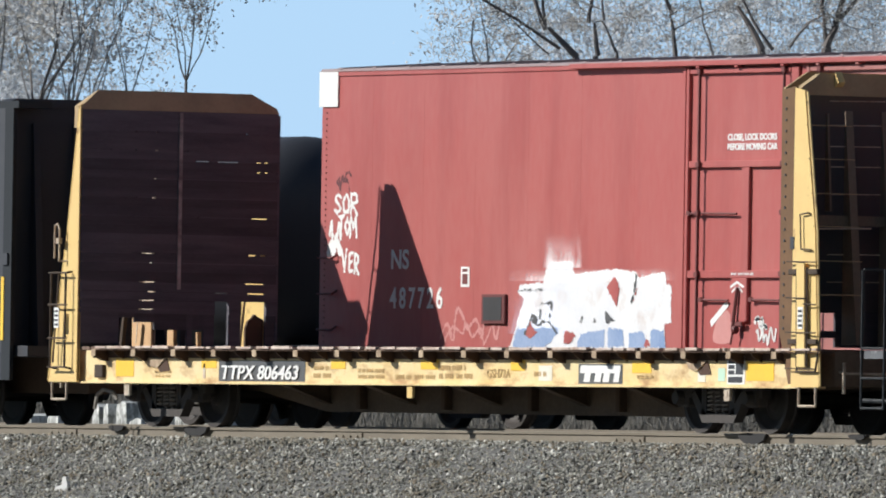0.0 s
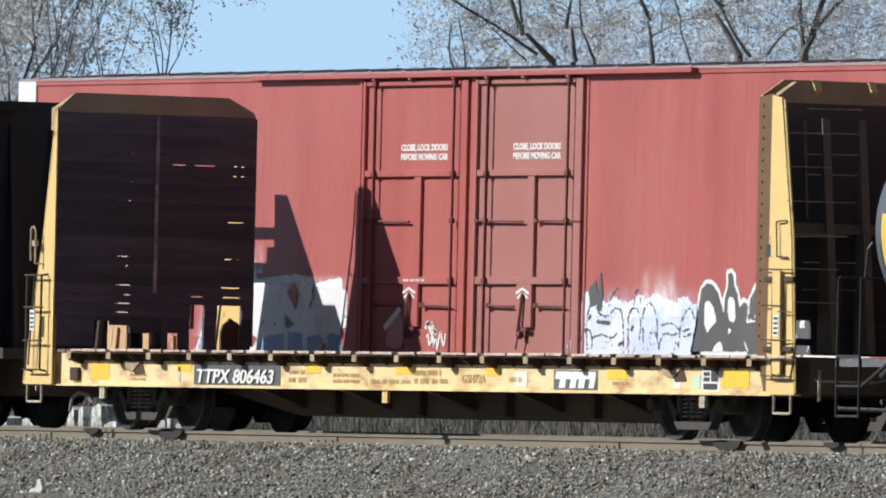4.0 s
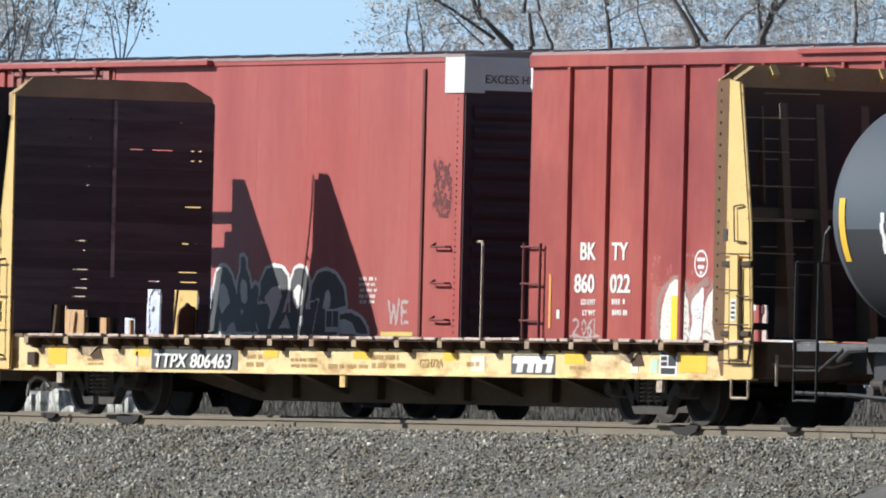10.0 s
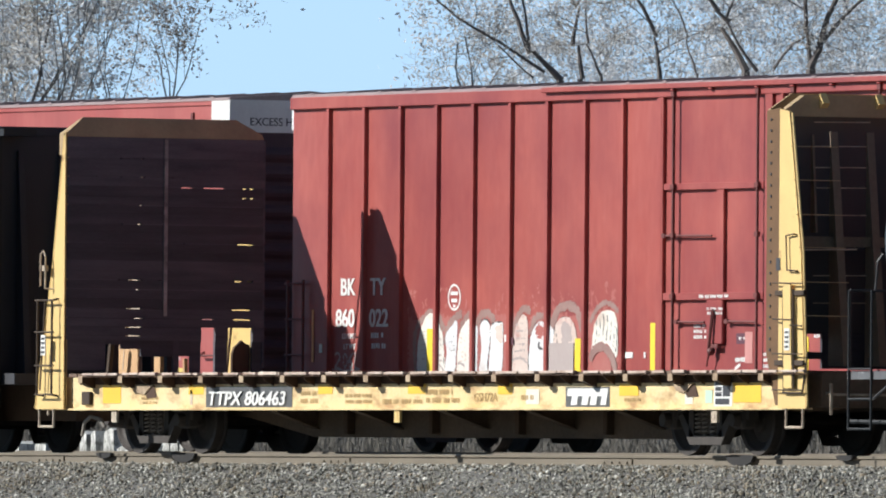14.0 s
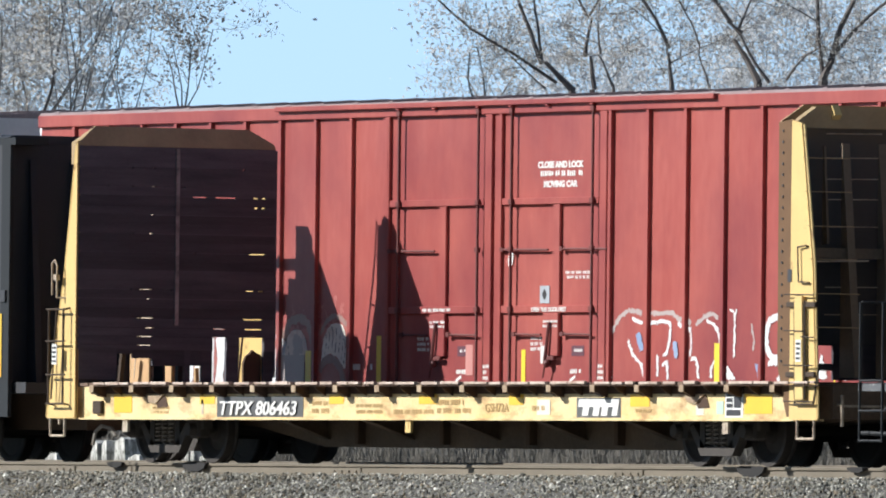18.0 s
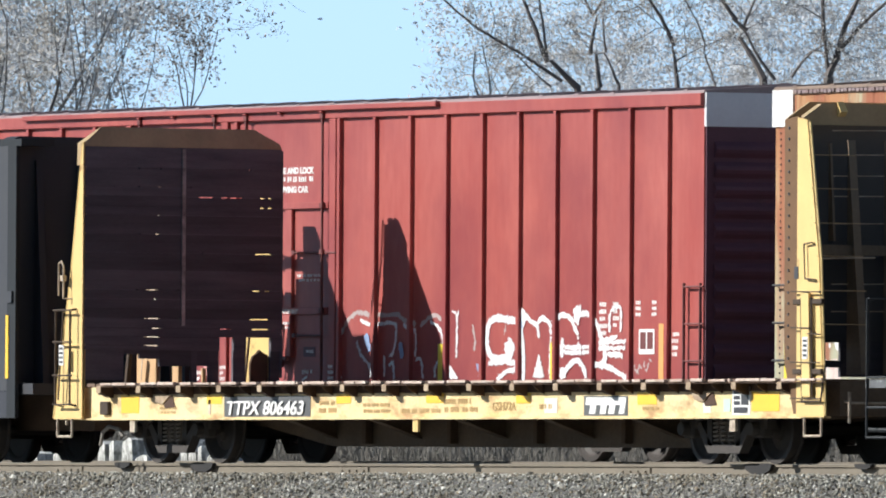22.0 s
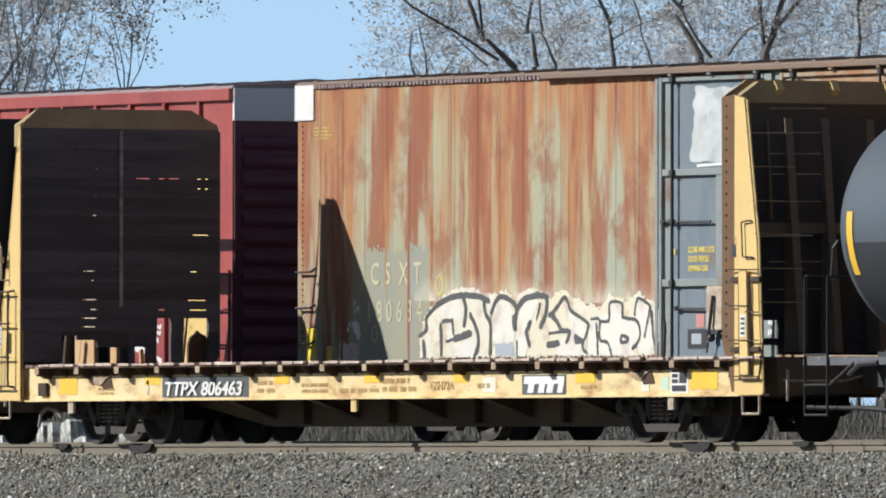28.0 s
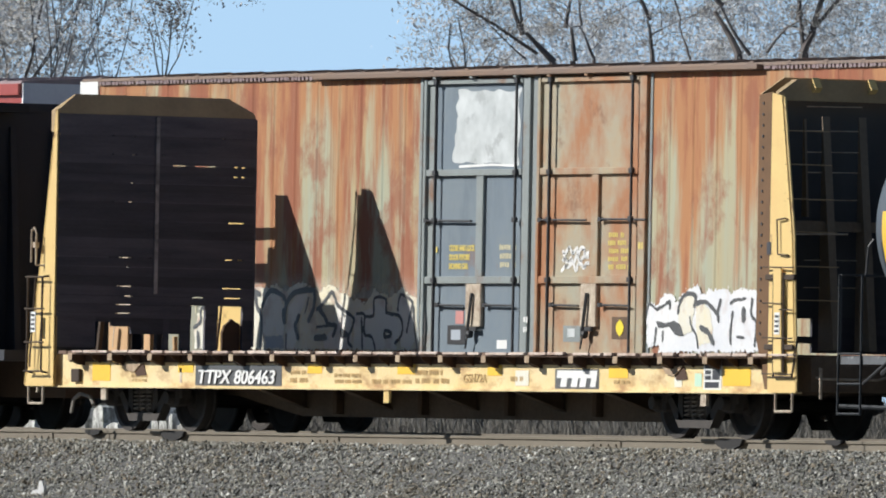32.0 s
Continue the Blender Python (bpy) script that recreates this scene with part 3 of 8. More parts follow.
stones("brown_stones", 10000, (-17, 16.5), (-5.2, -0.95), 0.017, 13, 0.034, M["stone_brown"], "rust-brown crushed stones among the ballast")
stones("pale_stones", 6500, (-17, 16.5), (-5.2, -0.95), 0.018, 14, 0.036, M["stone_pale"], "pale crushed stones among the ballast")
stones("dark_stones", 11000, (-17, 16.5), (-5.2, -0.95), 0.018, 15, 0.028, M["stone_dark"], "dark oily crushed stones among the ballast")
stones("ballast_stones", 46000, (-17, 16.5), (-5.2, -0.95), 0.017, 11, 0.03, M["stone"], "loose crushed grey stones on the track shoulder")
stones("ballast_between", 6000, (-22, 14), (1.0, 7.6), 0.036, 12, 0.04, M["stone"], "loose crushed grey stones between the tracks")


def grass(name, n, xr, yr, h, seed, label, mat):
    r = np.random.RandomState(seed)
    v, f = [], []
    for i in range(n):
        x, y = r.uniform(*xr), r.uniform(*yr)
        z = ground_height(y) - 0.02
        hh, a = h * r.uniform(0.4, 1.2), r.uniform(0, math.pi)
        dx, dy = math.cos(a) * 0.008, math.sin(a) * 0.008
        lx, ly = r.normal(0, 0.3, 2) * hh
        k = len(v)
        v += [(x - dx, y - dy, z), (x + dx, y + dy, z), (x + lx * 0.4 + dx * 0.7, y + ly * 0.4 + dy * 0.7, z + hh * 0.6), (x + lx * 0.4 - dx * 0.7, y + ly * 0.4 - dy * 0.7, z + hh * 0.6), (x + lx, y + ly, z + hh)]
        f += [(k, k + 1, k + 2, k + 3), (k + 3, k + 2, k + 4)]
    me = bpy.data.meshes.new(name)
    me.from_pydata(v, [], f)
    me.materials.append(mat)
    return tagged(new(name, me), label, "grass", kind="stuff")


grass("dry_grass", 24000, (-62, -4), (16.2, 25.0), 0.34, 3, "dry brown grass behind the far track", M["dry_grass"])
grass("weeds", 1500, (-14, 16), (-6.5, -4.7), 0.22, 5, "sparse dry weeds at the foot of the ballast", M["dry_grass"])

def block(x, y, w, h, seed):
    rng = random.Random(seed)
    bm = bmesh.new()
    prism(bm, [(-w / 2, -0.25), (w / 2, -0.25), (w / 2 - 0.06, h), (w * 0.1, h + rng.uniform(0, 0.08)), (-w / 2 + 0.05, h - rng.uniform(0, 0.08))], -0.25, 0.25)
    ob = part("concrete_block", bm, M["concrete"])
    ob.matrix_basis = pose(x, y, ground_height(y), 0, 0, rng.uniform(-12, 12))
    tagged(ob, "pale sunlit concrete block beyond the far track", "block", "blocks beyond the track")


for k, (x, w, h) in enumerate(((-43.2, 1.0, 0.30), (-42.2, 0.6, 0.30), (-40.75, 0.35, 0.45), (-40.4, 0.3, 0.50), (-39.95, 0.35, 0.52), (-39.4, 0.7, 0.26), (-38.5, 0.5, 0.28), (-38.0, 0.3, 0.36), (-37.75, 0.28, 0.48), (-37.45, 0.25, 0.42), (-37.15, 0.3, 0.26), (-36.4, 0.4, 0.26))):
    block(x, 15.5, w, h, 40 + k)

grass("dead_weed", 70, (2.40, 2.75), (-2.9, -2.65), 0.12, 8, "small clump of dead brown weed on the ballast", M["stone_brown"])

bm = bmesh.new()
prism(bm, [(-0.15, 0.0), (0.06, -0.02), (0.10, 0.10), (0.07, 0.21), (0.01, 0.20), (-0.01, 0.09), (-0.12, 0.06)], -0.02, 0.03)
scrap = part("paper_scrap", bm, M["white"])
scrap.matrix_basis = pose(-6.02, -3.72, -0.905, 10, 6, 20)
tagged(scrap, "crumpled white scrap lying on the ballast", "litter")


# ---- running gear ----
def shared_mesh(name, bm, material):
    me = bpy.data.meshes.new(name)
    bm.to_mesh(me)
    bm.free()
    me.materials.append(material)
    return me


def axle_mesh():
    bm = bmesh.new()
    rod(bm, (0, -1.12, 0), (0, 1.12, 0), 0.08, n=10)
    return shared_mesh("wheelset", bm, M["wheel"])


def wheel_mesh():
    """A flanged wheel on the +y side of its axle."""
    bm = bmesh.new()
    lathe(bm, [(0.66, 0.10), (0.66, 0.36), (0.645, 0.40), (0.64, 0.455), (0.655, 0.485), (0.68, 0.483), (0.70, 0.46), (0.81, 0.452), (0.81, 0.39), (0.775, 0.36), (0.72, 0.28), (0.76, 0.16), (0.80, 0.14), (0.82, 0.08)], 28)
    return shared_mesh("wheel", bm, M["wheel"])


def bolster_mesh():
    bm = bmesh.new()
    box(bm, -0.20, 0.20, -1.05, 1.05, 0.60, 0.76)
    box(bm, -0.5, 0.5, -0.25, 0.25, 0.58, 0.70)
    for s in (-1, 1):
        box(bm, s * 0.36, s * 0.42, -0.8, 0.8, 0.34, 0.44)
    return shared_mesh("truck_bolster", bm, M["truck"])


def side_frame_mesh():
    """A cast side frame with its journals, on the +y side."""
    bm = bmesh.new()
    y0, y1 = 0.93, 1.07
    prism(bm, [(-1.12, 0.62), (-0.95, 0.66), (-0.42, 0.80), (0.42, 0.80), (0.95, 0.66), (1.12, 0.62), (1.12, 0.46), (0.72, 0.46), (0.68, 0.54), (0.30, 0.66), (-0.30, 0.66), (-0.68, 0.54), (-0.72, 0.46), (-1.12, 0.46)], y0, y1)
    prism(bm, [(-0.70, 0.50), (-0.60, 0.55), (-0.30, 0.26), (0.30, 0.26), (0.60, 0.55), (0.70, 0.50), (0.40, 0.14), (-0.40, 0.14)], y0, y1)
    for x in (-0.36, 0.36):
        box(bm, x - 0.06, x + 0.06, y0, y1, 0.24, 0.70)
    for x in (-0.89, 0.89):
        box(bm, x - 0.15, x + 0.15, 0.92, 1.10, 0.34, 0.60, 0.03)
        rod(bm, (x, 1.08, 0.457), (x, 1.20, 0.457), 0.10, 0.085, 12)
    return shared_mesh("side_frame", bm, M["truck"])


AXLE, WHEEL, TRUCK, SIDE_FRAME = axle_mesh(), wheel_mesh(), bolster_mesh(), side_frame_mesh()


def spring_mesh():
    """One coil spring, as a wire wound upwards."""
    bm = bmesh.new()
    pts = [(0.07 * math.cos(a), 0.07 * math.sin(a), 0.27 + 0.33 * a / (6 * math.tau)) for a in [k * math.tau / 9 for k in range(55)]]
    path_rod(bm, pts, 0.016, 5)
    me = bpy.data.meshes.new("spring")
    bm.to_mesh(me)
    bm.free()
    me.materials.append(M["spring"])
    return me


SPRING = spring_mesh()
ROLLING = []


def add_trucks(car, xs, moving):
    for x in xs:
        frame_part = share("truck_bolster", TRUCK, car, pose(x, 0, 0))
        for s in (-1, 1):
            share("side_frame", SIDE_FRAME, frame_part, pose(0, 0, 0, 0, 0, 0 if s > 0 else 180))
            for dx in (-0.19, 0.0, 0.19):
                share("spring", SPRING, frame_part, pose(dx, s * 1.02, 0))
        for dx in (-0.89, 0.89):
            w = share("wheelset", AXLE, car, pose(x + dx, 0, 0.457))
            for turn in (0, 180):
                share("wheel", WHEEL, w, pose(0, 0, 0, 0, 0, turn))
            if moving:
                ROLLING.append((w, x + dx))


def coupler(car, x, s):
    bm = bmesh.new()
    box(bm, x, x + s * 0.55, -0.09, 0.09, 0.76, 0.95)
    prism(bm, [(x + s * 0.5, -0.14), (x + s * 0.80, -0.18), (x + s * 0.84, 0.0), (x + s * 0.72, 0.16), (x + s * 0.5, 0.14)], 0.70, 1.0, "z")
    part("coupler", bm, M["truck"], car)


# ---- the yellow bulkhead flatcar ----
def build_bulkhead(car, s):
    """One end wall; s is -1 or 1 for the end it stands at."""
    rng = random.Random(20 + s)
    xi, xo = (9.40, 9.76) if s > 0 else (-9.66, -9.80)         # lining face and outer plate
    W = 1.6
    WF = 1.6 if s > 0 else 1.5          # the far edge of the lining
    low = 4.33 if s > 0 else 4.10
    grp = part("bulkhead_frame", prism(bmesh.new(), [(-W, low), (WF, low), (WF, 4.40), (WF - 0.40, 4.60), (-W + 0.30, 4.60), (-W, 4.40)], xo - s * 0.05, xo + s * 0.07, "x"), M["frame_brown"], car, "weathered brown steel end-wall frame")
    # lining planks; on the left end wall a few joints stand open between the posts
    joints = [1.56, 1.63, 1.75, 1.87, 2.005, 2.14, 2.27, 2.40, 2.53, 2.66, 2.785, 2.91, 3.04, 3.17, 3.30, 3.43, 3.55, 3.685, 3.82, 3.95, 4.075, 4.22, 4.36]
    slots = {1.63: ((-0.66, -0.42),), 1.75: ((-0.66, -0.40),), 1.87: ((-0.52, -0.36), (0.54, 0.73), (1.04, 1.32)), 2.005: ((-0.67, -0.40), (-0.25, -0.06), (1.01, 1.32)), 2.27: ((-0.50, -0.44),), 2.40: ((-0.78, -0.75), (-0.67, -0.40), (-0.16, -0.11), (1.05, 1.18), (1.24, 1.34)),
             2.91: ((0.23, 0.26), (1.09, 1.36)), 3.17: ((-0.77, -0.71), (-0.48, -0.41)), 3.43: ((-0.45, -0.39),), 3.55: ((-0.03, 0.0), (1.16, 1.24), (1.28, 1.36)), 3.685: ((-0.04, 0.0), (0.20, 0.43), (0.55, 0.89), (1.16, 1.24), (1.28, 1.36)),
             3.82: ((-1.15, -1.12), (-0.77, -0.73), (-0.44, -0.37), (-0.06, 0.08)), 4.075: ((-0.77, -0.73), (-0.43, -0.39), (0.98, 1.02))}
    for z, z1 in zip(joints[:-1], joints[1:]):
        bm = bmesh.new()
        open_joint = (0.015 if z1 in slots else 0.0015) if s < 0 else rng.choice((0.0, 0.0, 0.0, 0.0, 0.008))
        face = xi - s * rng.uniform(0.0, 0.0015)
        # the two lowest planks of the left wall are broken away over two openings
        for y0, y1 in ((-W + 0.01, 0.53), (0.755, 0.95), (1.34, WF - 0.01)) if s < 0 and z1 < 1.8 else ((-W + 0.01, WF - 0.01),):
            box(bm, face, xi + s * 0.065, y0, y1, z, z1 - open_joint)
        part("plank", bm, M["plank"], grp)
    for k, (y, w, z1) in enumerate(((-1.57, 0.61, 1.14), (-0.96, 0.25, 1.50), (-0.71, 0.31, 1.44), (-0.40, 0.50, 1.34), (0.10, 0.09, 1.12), (0.19, 0.18, 1.35), (0.37, 0.16, 1.12), (0.755, 0.19, 1.12), (1.34, 0.15, 1.12))):
        if s > 0:
            break
        bm = bmesh.new()
        box(bm, xi + s * 0.02, xi + s * 0.07, y, y + w, z1, 1.56)
        part("plank", bm, M["plank"], grp)
    bm = bmesh.new()
    box(bm, xi - s * 0.018, xi - s * 0.004, -0.075, -0.02, 1.9, 4.34)
    part("centre_strap", bm, M["strap"], grp, "worn vertical strap")
    if s > 0:
        # extra black sheet that darkens the shaded back of the lining
        bm = bmesh.new()
        box(bm, xi + 0.067, xi + 0.075, -W + 0.02, W - 0.02, 1.58, 4.40)
        part("rear_shade_sheet", bm, M["black"], grp, "added black sheet standing in for deep shade behind the end wall")
    # strips behind the lining close the joints but for some short lengths
    for z in joints[1:-1]:
        y = -W + 0.02
        for y0, y1 in (slots.get(z, ()) + (((0.53, 0.755), (0.95, 1.34)) if z < 1.76 else ()) if s < 0 else ()) + ((WF - 0.02, WF),):
            bm = bmesh.new()
            box(bm, xi + s * 0.002, xi + s * 0.06, y, y0, z - 0.0146, z - 0.0004)
            part("backing_strip", bm, M["plank"], grp)
            y = y1
    # sloping cap plate over the lining
    bm = bmesh.new()
    o = [(-W, 4.36), (WF - 0.01, 4.36), (WF - 0.03, 4.43), (WF - 0.40, 4.63), (-W + 0.30, 4.63), (-W + 0.02, 4.42)]
    v0 = [bm.verts.new((xi + s * (b - 4.36) * 0.35 - s * 0.012, a, b)) for a, b in o]
    v1 = [bm.verts.new((xi + s * (b - 4.36) * 0.35 + s * 0.02, a, b)) for a, b in o]
    bm.faces.new(v0), bm.faces.new(v1[::-1])
    for i in range(6):
        bm.faces.new((v0[i], v1[i], v1[(i + 1) % 6], v0[(i + 1) % 6]))
    bmesh.ops.recalc_face_normals(bm, faces=bm.faces[:])
    part("cap_plate", bm, M["frame_brown"], grp, "sloping brown steel cap plate")
    # brown edge strips with bolt rows, pointed at the foot
    for side in (-1, 1):
        y0, y1 = side * (W + 0.0), side * (W - 0.03)
        far_left = s < 0 and side > 0
        bm = bmesh.new()
        if far_left:
            prism(bm, [(xi, 4.34), (xi - 0.06, 4.34), (xi - 0.06, 1.2), (xi, 1.2)], 1.52, 1.49)
        else:
            prism(bm, [(xi, 4.40), (xo, 4.44), (xo, 0.64), (xo - s * 0.10, 0.64), (xi + s * 0.02, 1.30)] if s > 0 else [(xi, 4.40), (xi - 0.01, 4.40), (xi - 0.05, 3.9), (xi - 0.05, 0.64), (xi, 0.64)], y0, y1)
        strip = part("edge_strip", bm, M["strip_brown" if s > 0 else ("yellow" if side < 0 else "plank")], grp, "rusty brown strip with a row of bolts" if s > 0 else "plain steel edge strip")
        bm = bmesh.new()
        for k in range(22):
            zz = 1.35 + k * 0.14
            rod(bm, (xi + s * 0.12, side * W, zz), (xi + s * 0.12, side * (W + 0.012), zz), 0.018)
        if s > 0:
            tagged(part("bolt_row", bm, M["black"], strip), kind="stuff")
        else:
            bm.free()
        # yellow tapered post plate and its outer flange
        bm = bmesh.new()
        yp0, yp1 = side * (W + 0.02), side * (W - 0.02)
        if not (s < 0 and side > 0):
            top, mid = (0.24, 0.55) if s > 0 else (0.05, 0.38)
            if s > 0:
                prism(bm, [(xo, 4.42), (xo + s * top, 4.38), (xo + s * mid, 2.6), (xo + s * (mid + 0.70) / 2, 1.5), (xo + s * 0.70, 0.60), (xo, 0.60)], yp0, yp1)
            else:
                prism(bm, [(xi, 4.42), (-9.68, 4.42), (-9.80, 3.66), (-10.00, 2.6), (-10.24, 1.5), (-10.48, 0.60), (xi, 0.60)], yp0, yp1)
        else:
            prism(bm, [(xi - 0.07, 4.34), (-10.03, 4.40), (-10.05, 3.40), (-10.27, 2.5), (-10.49, 1.6), (-10.60, 0.70), (xi - 0.07, 0.70)], 1.40, 1.36)
        post = part("side_post", bm, M["yellow"], grp, "yellow tapered side post")
        bm = bmesh.new()
        if far_left:
            path_rod(bm, [(-9.99, 1.54, 4.34), (-10.02, 1.54, 3.90), (-10.08, 1.54, 3.50), (-10.29, 1.54, 2.44), (-10.50, 1.54, 1.5), (-10.60, 1.54, 0.62)], 0.020)
            for zz in (3.9, 3.2, 2.6):
                rod(bm, (-10.00 - 0.15 * (4.1 - zz), 1.54, zz), (-9.95, 1.53, zz - 0.05), 0.012)
        else:
            top, mid = (0.30, 0.60) if s > 0 else (0.09, 0.43)
            path_rod(bm, [(-9.70, side * (W + 0.01), 4.36), (-10.01, side * (W + 0.01), 2.6), (-10.30, side * (W + 0.01), 1.4), (-10.50, side * (W + 0.01), 0.62)] if s < 0 else [(xo + s * top, side * (W + 0.01), 4.36), (xo + s * mid, side * (W + 0.01), 2.6), (xo + s * 0.69, side * (W + 0.01), 1.15), (xo + s * 0.72, side * (W + 0.01), 0.62)], 0.020)
        part("ladder_rail", bm, M["yellow"], grp)
        for zz in (3.94, 3.51, 3.07, 2.65, 2.21, 1.78) if s > 0 else ():
            xx = xo + 0.20 + 0.17 * (4.1 - zz)
            bm = bmesh.new()
            path_rod(bm, [(xx + 0.10, side * (W + 0.04), zz), (xx + 0.07, side * (W + 0.01), zz), (xx, side * 0.90, zz)], 0.0075)
            part("ladder_rung", bm, M["frame_brown"], grp)
        # grab irons and the small ladder on the post
        if not (s < 0 and side > 0):
            yo = side * (W + (0.06 if s > 0 else 0.12))
            g = xo if s > 0 else xo + 0.07
            if s < 0:
                bm = bmesh.new()
                for xx in (g - 0.10, g - 0.52):
                    path_rod(bm, [(xx, side * W, 2.12), (xx, yo, 2.10), (xx, yo, 0.80), (xx, side * W, 0.78)], 0.016)
                for zz in (2.10, 1.66, 1.20, 0.80):
                    rod(bm, (g - 0.05, yo, zz), (g - 0.60, yo, zz), 0.014)
                rod(bm, (g - 0.30, yo, 2.1), (g - 0.44, yo, 0.86), 0.014)
                part("side_ladder", bm, M["brown_steel"], grp, "steel grab ladder on the post")
                bm = bmesh.new()
                path_rod(bm, [(g - 0.22, side * W, 2.26), (g - 0.30, yo, 2.26), (g - 0.30, yo, 2.70), (g - 0.36, yo, 2.78), (g - 0.44, yo, 2.74), (g - 0.44, yo, 2.30)], 0.014)
                box(bm, g - 0.37, g - 0.29, yo - 0.02, yo + 0.04, 2.50, 2.58)
                part("grab_iron", bm, M["light_iron"], grp)
            else:
                # plate ladder: a middle plate on dark stand-offs, thin rungs across, a bar bent round its foot
                bm = bmesh.new()
                prism(bm, [(9.96, 2.20), (10.15, 2.20), (10.20, 0.86), (10.00, 0.86)], yo, yo + side * 0.02)
                plate = part("ladder_plate", bm, M["yellow"], grp)
                for zz in (2.07, 1.18):
                    for x0, x1 in ((9.72, 9.94), (10.20, 10.44)):
                        bm = bmesh.new()
                        box(bm, x0, x1, side * W, yo, zz - 0.035, zz + 0.035, 0.008)
                        part("stand_off", bm, M["brown_steel"], plate, "dark stand-off bracket")
                for x in (9.94, 10.19):
                    bm = bmesh.new()
                    rod(bm, (x, yo, 2.12), (x + 0.03, yo, 0.86), 0.016)
                    part("ladder_rail", bm, M["brown_steel"], plate)
                for zz in (2.20, 1.74, 1.66, 1.30, 0.84):
                    bm = bmesh.new()
                    rod(bm, (9.72 if zz != 1.66 else 10.15, yo + side * 0.025, zz), (10.46 if zz != 1.74 else 10.2, yo + side * 0.025, zz - 0.01), 0.010)
                    part("ladder_rung", bm, M["brown_steel"], plate)
                bm = bmesh.new()
                path_rod(bm, [(9.94, side * W, 0.98), (9.96, yo, 0.80), (10.44, yo, 0.80), (10.46, side * W, 1.30)], 0.014)
                part("foot_bar", bm, M["brown_steel"], plate)
                bm = bmesh.new()
                path_rod(bm, [(10.24, side * W, 2.34), (10.26, yo, 2.35), (10.03, yo, 2.36), (10.00, yo, 2.80), (10.20, yo, 2.82), (10.22, side * W, 2.80)], 0.011)
                part("grab_iron", bm, M["brown_steel"], grp)
            n0 = 10.02 if s > 0 else g - 0.24
            bm = bmesh.new()
            box(bm, n0, n0 + 0.13 * s, yo + side * 0.022, yo + side * 0.028, 1.34, 1.62)
            pl = part("notice_plate", bm, M["white"], grp, "small white notice with dark bars")
            bm = bmesh.new()
            for k in range(4):
                box(bm, n0 + 0.02 * s, n0 + 0.11 * s, yo + side * 0.029, yo + side * 0.033, 1.37 + k * 0.062, 1.40 + k * 0.062)
            part("notice_bars", bm, M["black"], pl)
            if s > 0:
                bm = bmesh.new()
                box(bm, 9.70, 9.80, side * (W + 0.004), side * (W + 0.028), 2.36, 2.52)
                part("post_hole", bm, M["black"], post)
            bm = bmesh.new()
            x0, x1 = xo + s * 0.18, xo + s * 0.60
            path_rod(bm, [(x0, side * W, 0.62), (x0, side * W, 0.36), (x1, side * W, 0.36), (x1, side * W, 0.62)], 0.018)
            part("stirrup_step", bm, M["light_iron"], grp)
    # tapered outer posts, rails and gussets
    if s > 0:
        bm = bmesh.new()
        box(bm, xi + 0.02, xi + 0.065, -0.80, W - 0.05, 1.12, 1.56)
        part("foot_board", bm, M["plank"], grp)
        bm = bmesh.new()
        box(bm, xi + 0.02, xi + 0.06, -W + 0.05, -0.80, 1.24, 1.33)
        for y in (-1.42, -1.24):
            box(bm, xi + 0.02, xi + 0.06, y, y + 0.07, 1.12, 1.56)
        part("foot_rail", bm, M["plank"], grp)
    for y in ((-0.86, -0.32, 0.35, 0.95) if s > 0 else (-0.34,)):
        bm = bmesh.new()
        prism(bm, [(xo, 4.14), (xo + s * 0.05, 4.14), (xo + s * 0.42, 1.15), (xo, 1.15)], y - 0.02, y + 0.02)
        prism(bm, [(xo + s * 0.05, 4.14), (xo + s * 0.07, 4.14), (xo + s * 0.44, 1.15), (xo + s * 0.42, 1.15)], y - 0.055, y + 0.055)
        # right posts take the shaded brown, left ones are paled to look sunlit
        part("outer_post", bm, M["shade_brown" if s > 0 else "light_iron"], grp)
    for z0, z1 in ((2.67, 2.80),) if s > 0 else ((2.48, 2.66),):
        bm = bmesh.new()
        box(bm, xo + s * 0.0, xo + s * 0.14, -W + 0.03, W - 0.03, z0, z1)
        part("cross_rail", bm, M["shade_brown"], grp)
    if s > 0:
        bm = bmesh.new()
        prism(bm, [(xo, 4.10), (xo + 0.03, 4.10), (xo + 0.14, 2.85), (xo, 2.85)], -1.16, -1.13)
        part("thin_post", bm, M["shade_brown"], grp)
        bm = bmesh.new()
        rod(bm, (xo + 0.26, -1.55, 2.62), (xo + 0.26, -0.62, 2.64), 0.012)
        part("cross_rod", bm, M["light_iron"], grp)
        for zz in (4.26, 3.95, 3.68, 3.42, 3.07, 2.30, 1.95):
            bm = bmesh.new()
            rod(bm, (xo + 0.02, -1.12, zz), (xo + 0.02, -0.30, zz + 0.01), 0.008)
            part("rear_rung", bm, M["light_iron"], grp, "thin worn rung")
    for y in (-1.03, -0.2, 0.6):
        bm = bmesh.new()
        prism(bm, [(xo + s * 0.07, 4.63), (xo + s * 0.17, 4.50), (xo + s * 0.10, 4.44), (xo + s * 0.07, 4.44)], y - 0.05, y + 0.05)
        part("gusset", bm, M["yellow"], grp, "yellow gusset tip")
    return grp


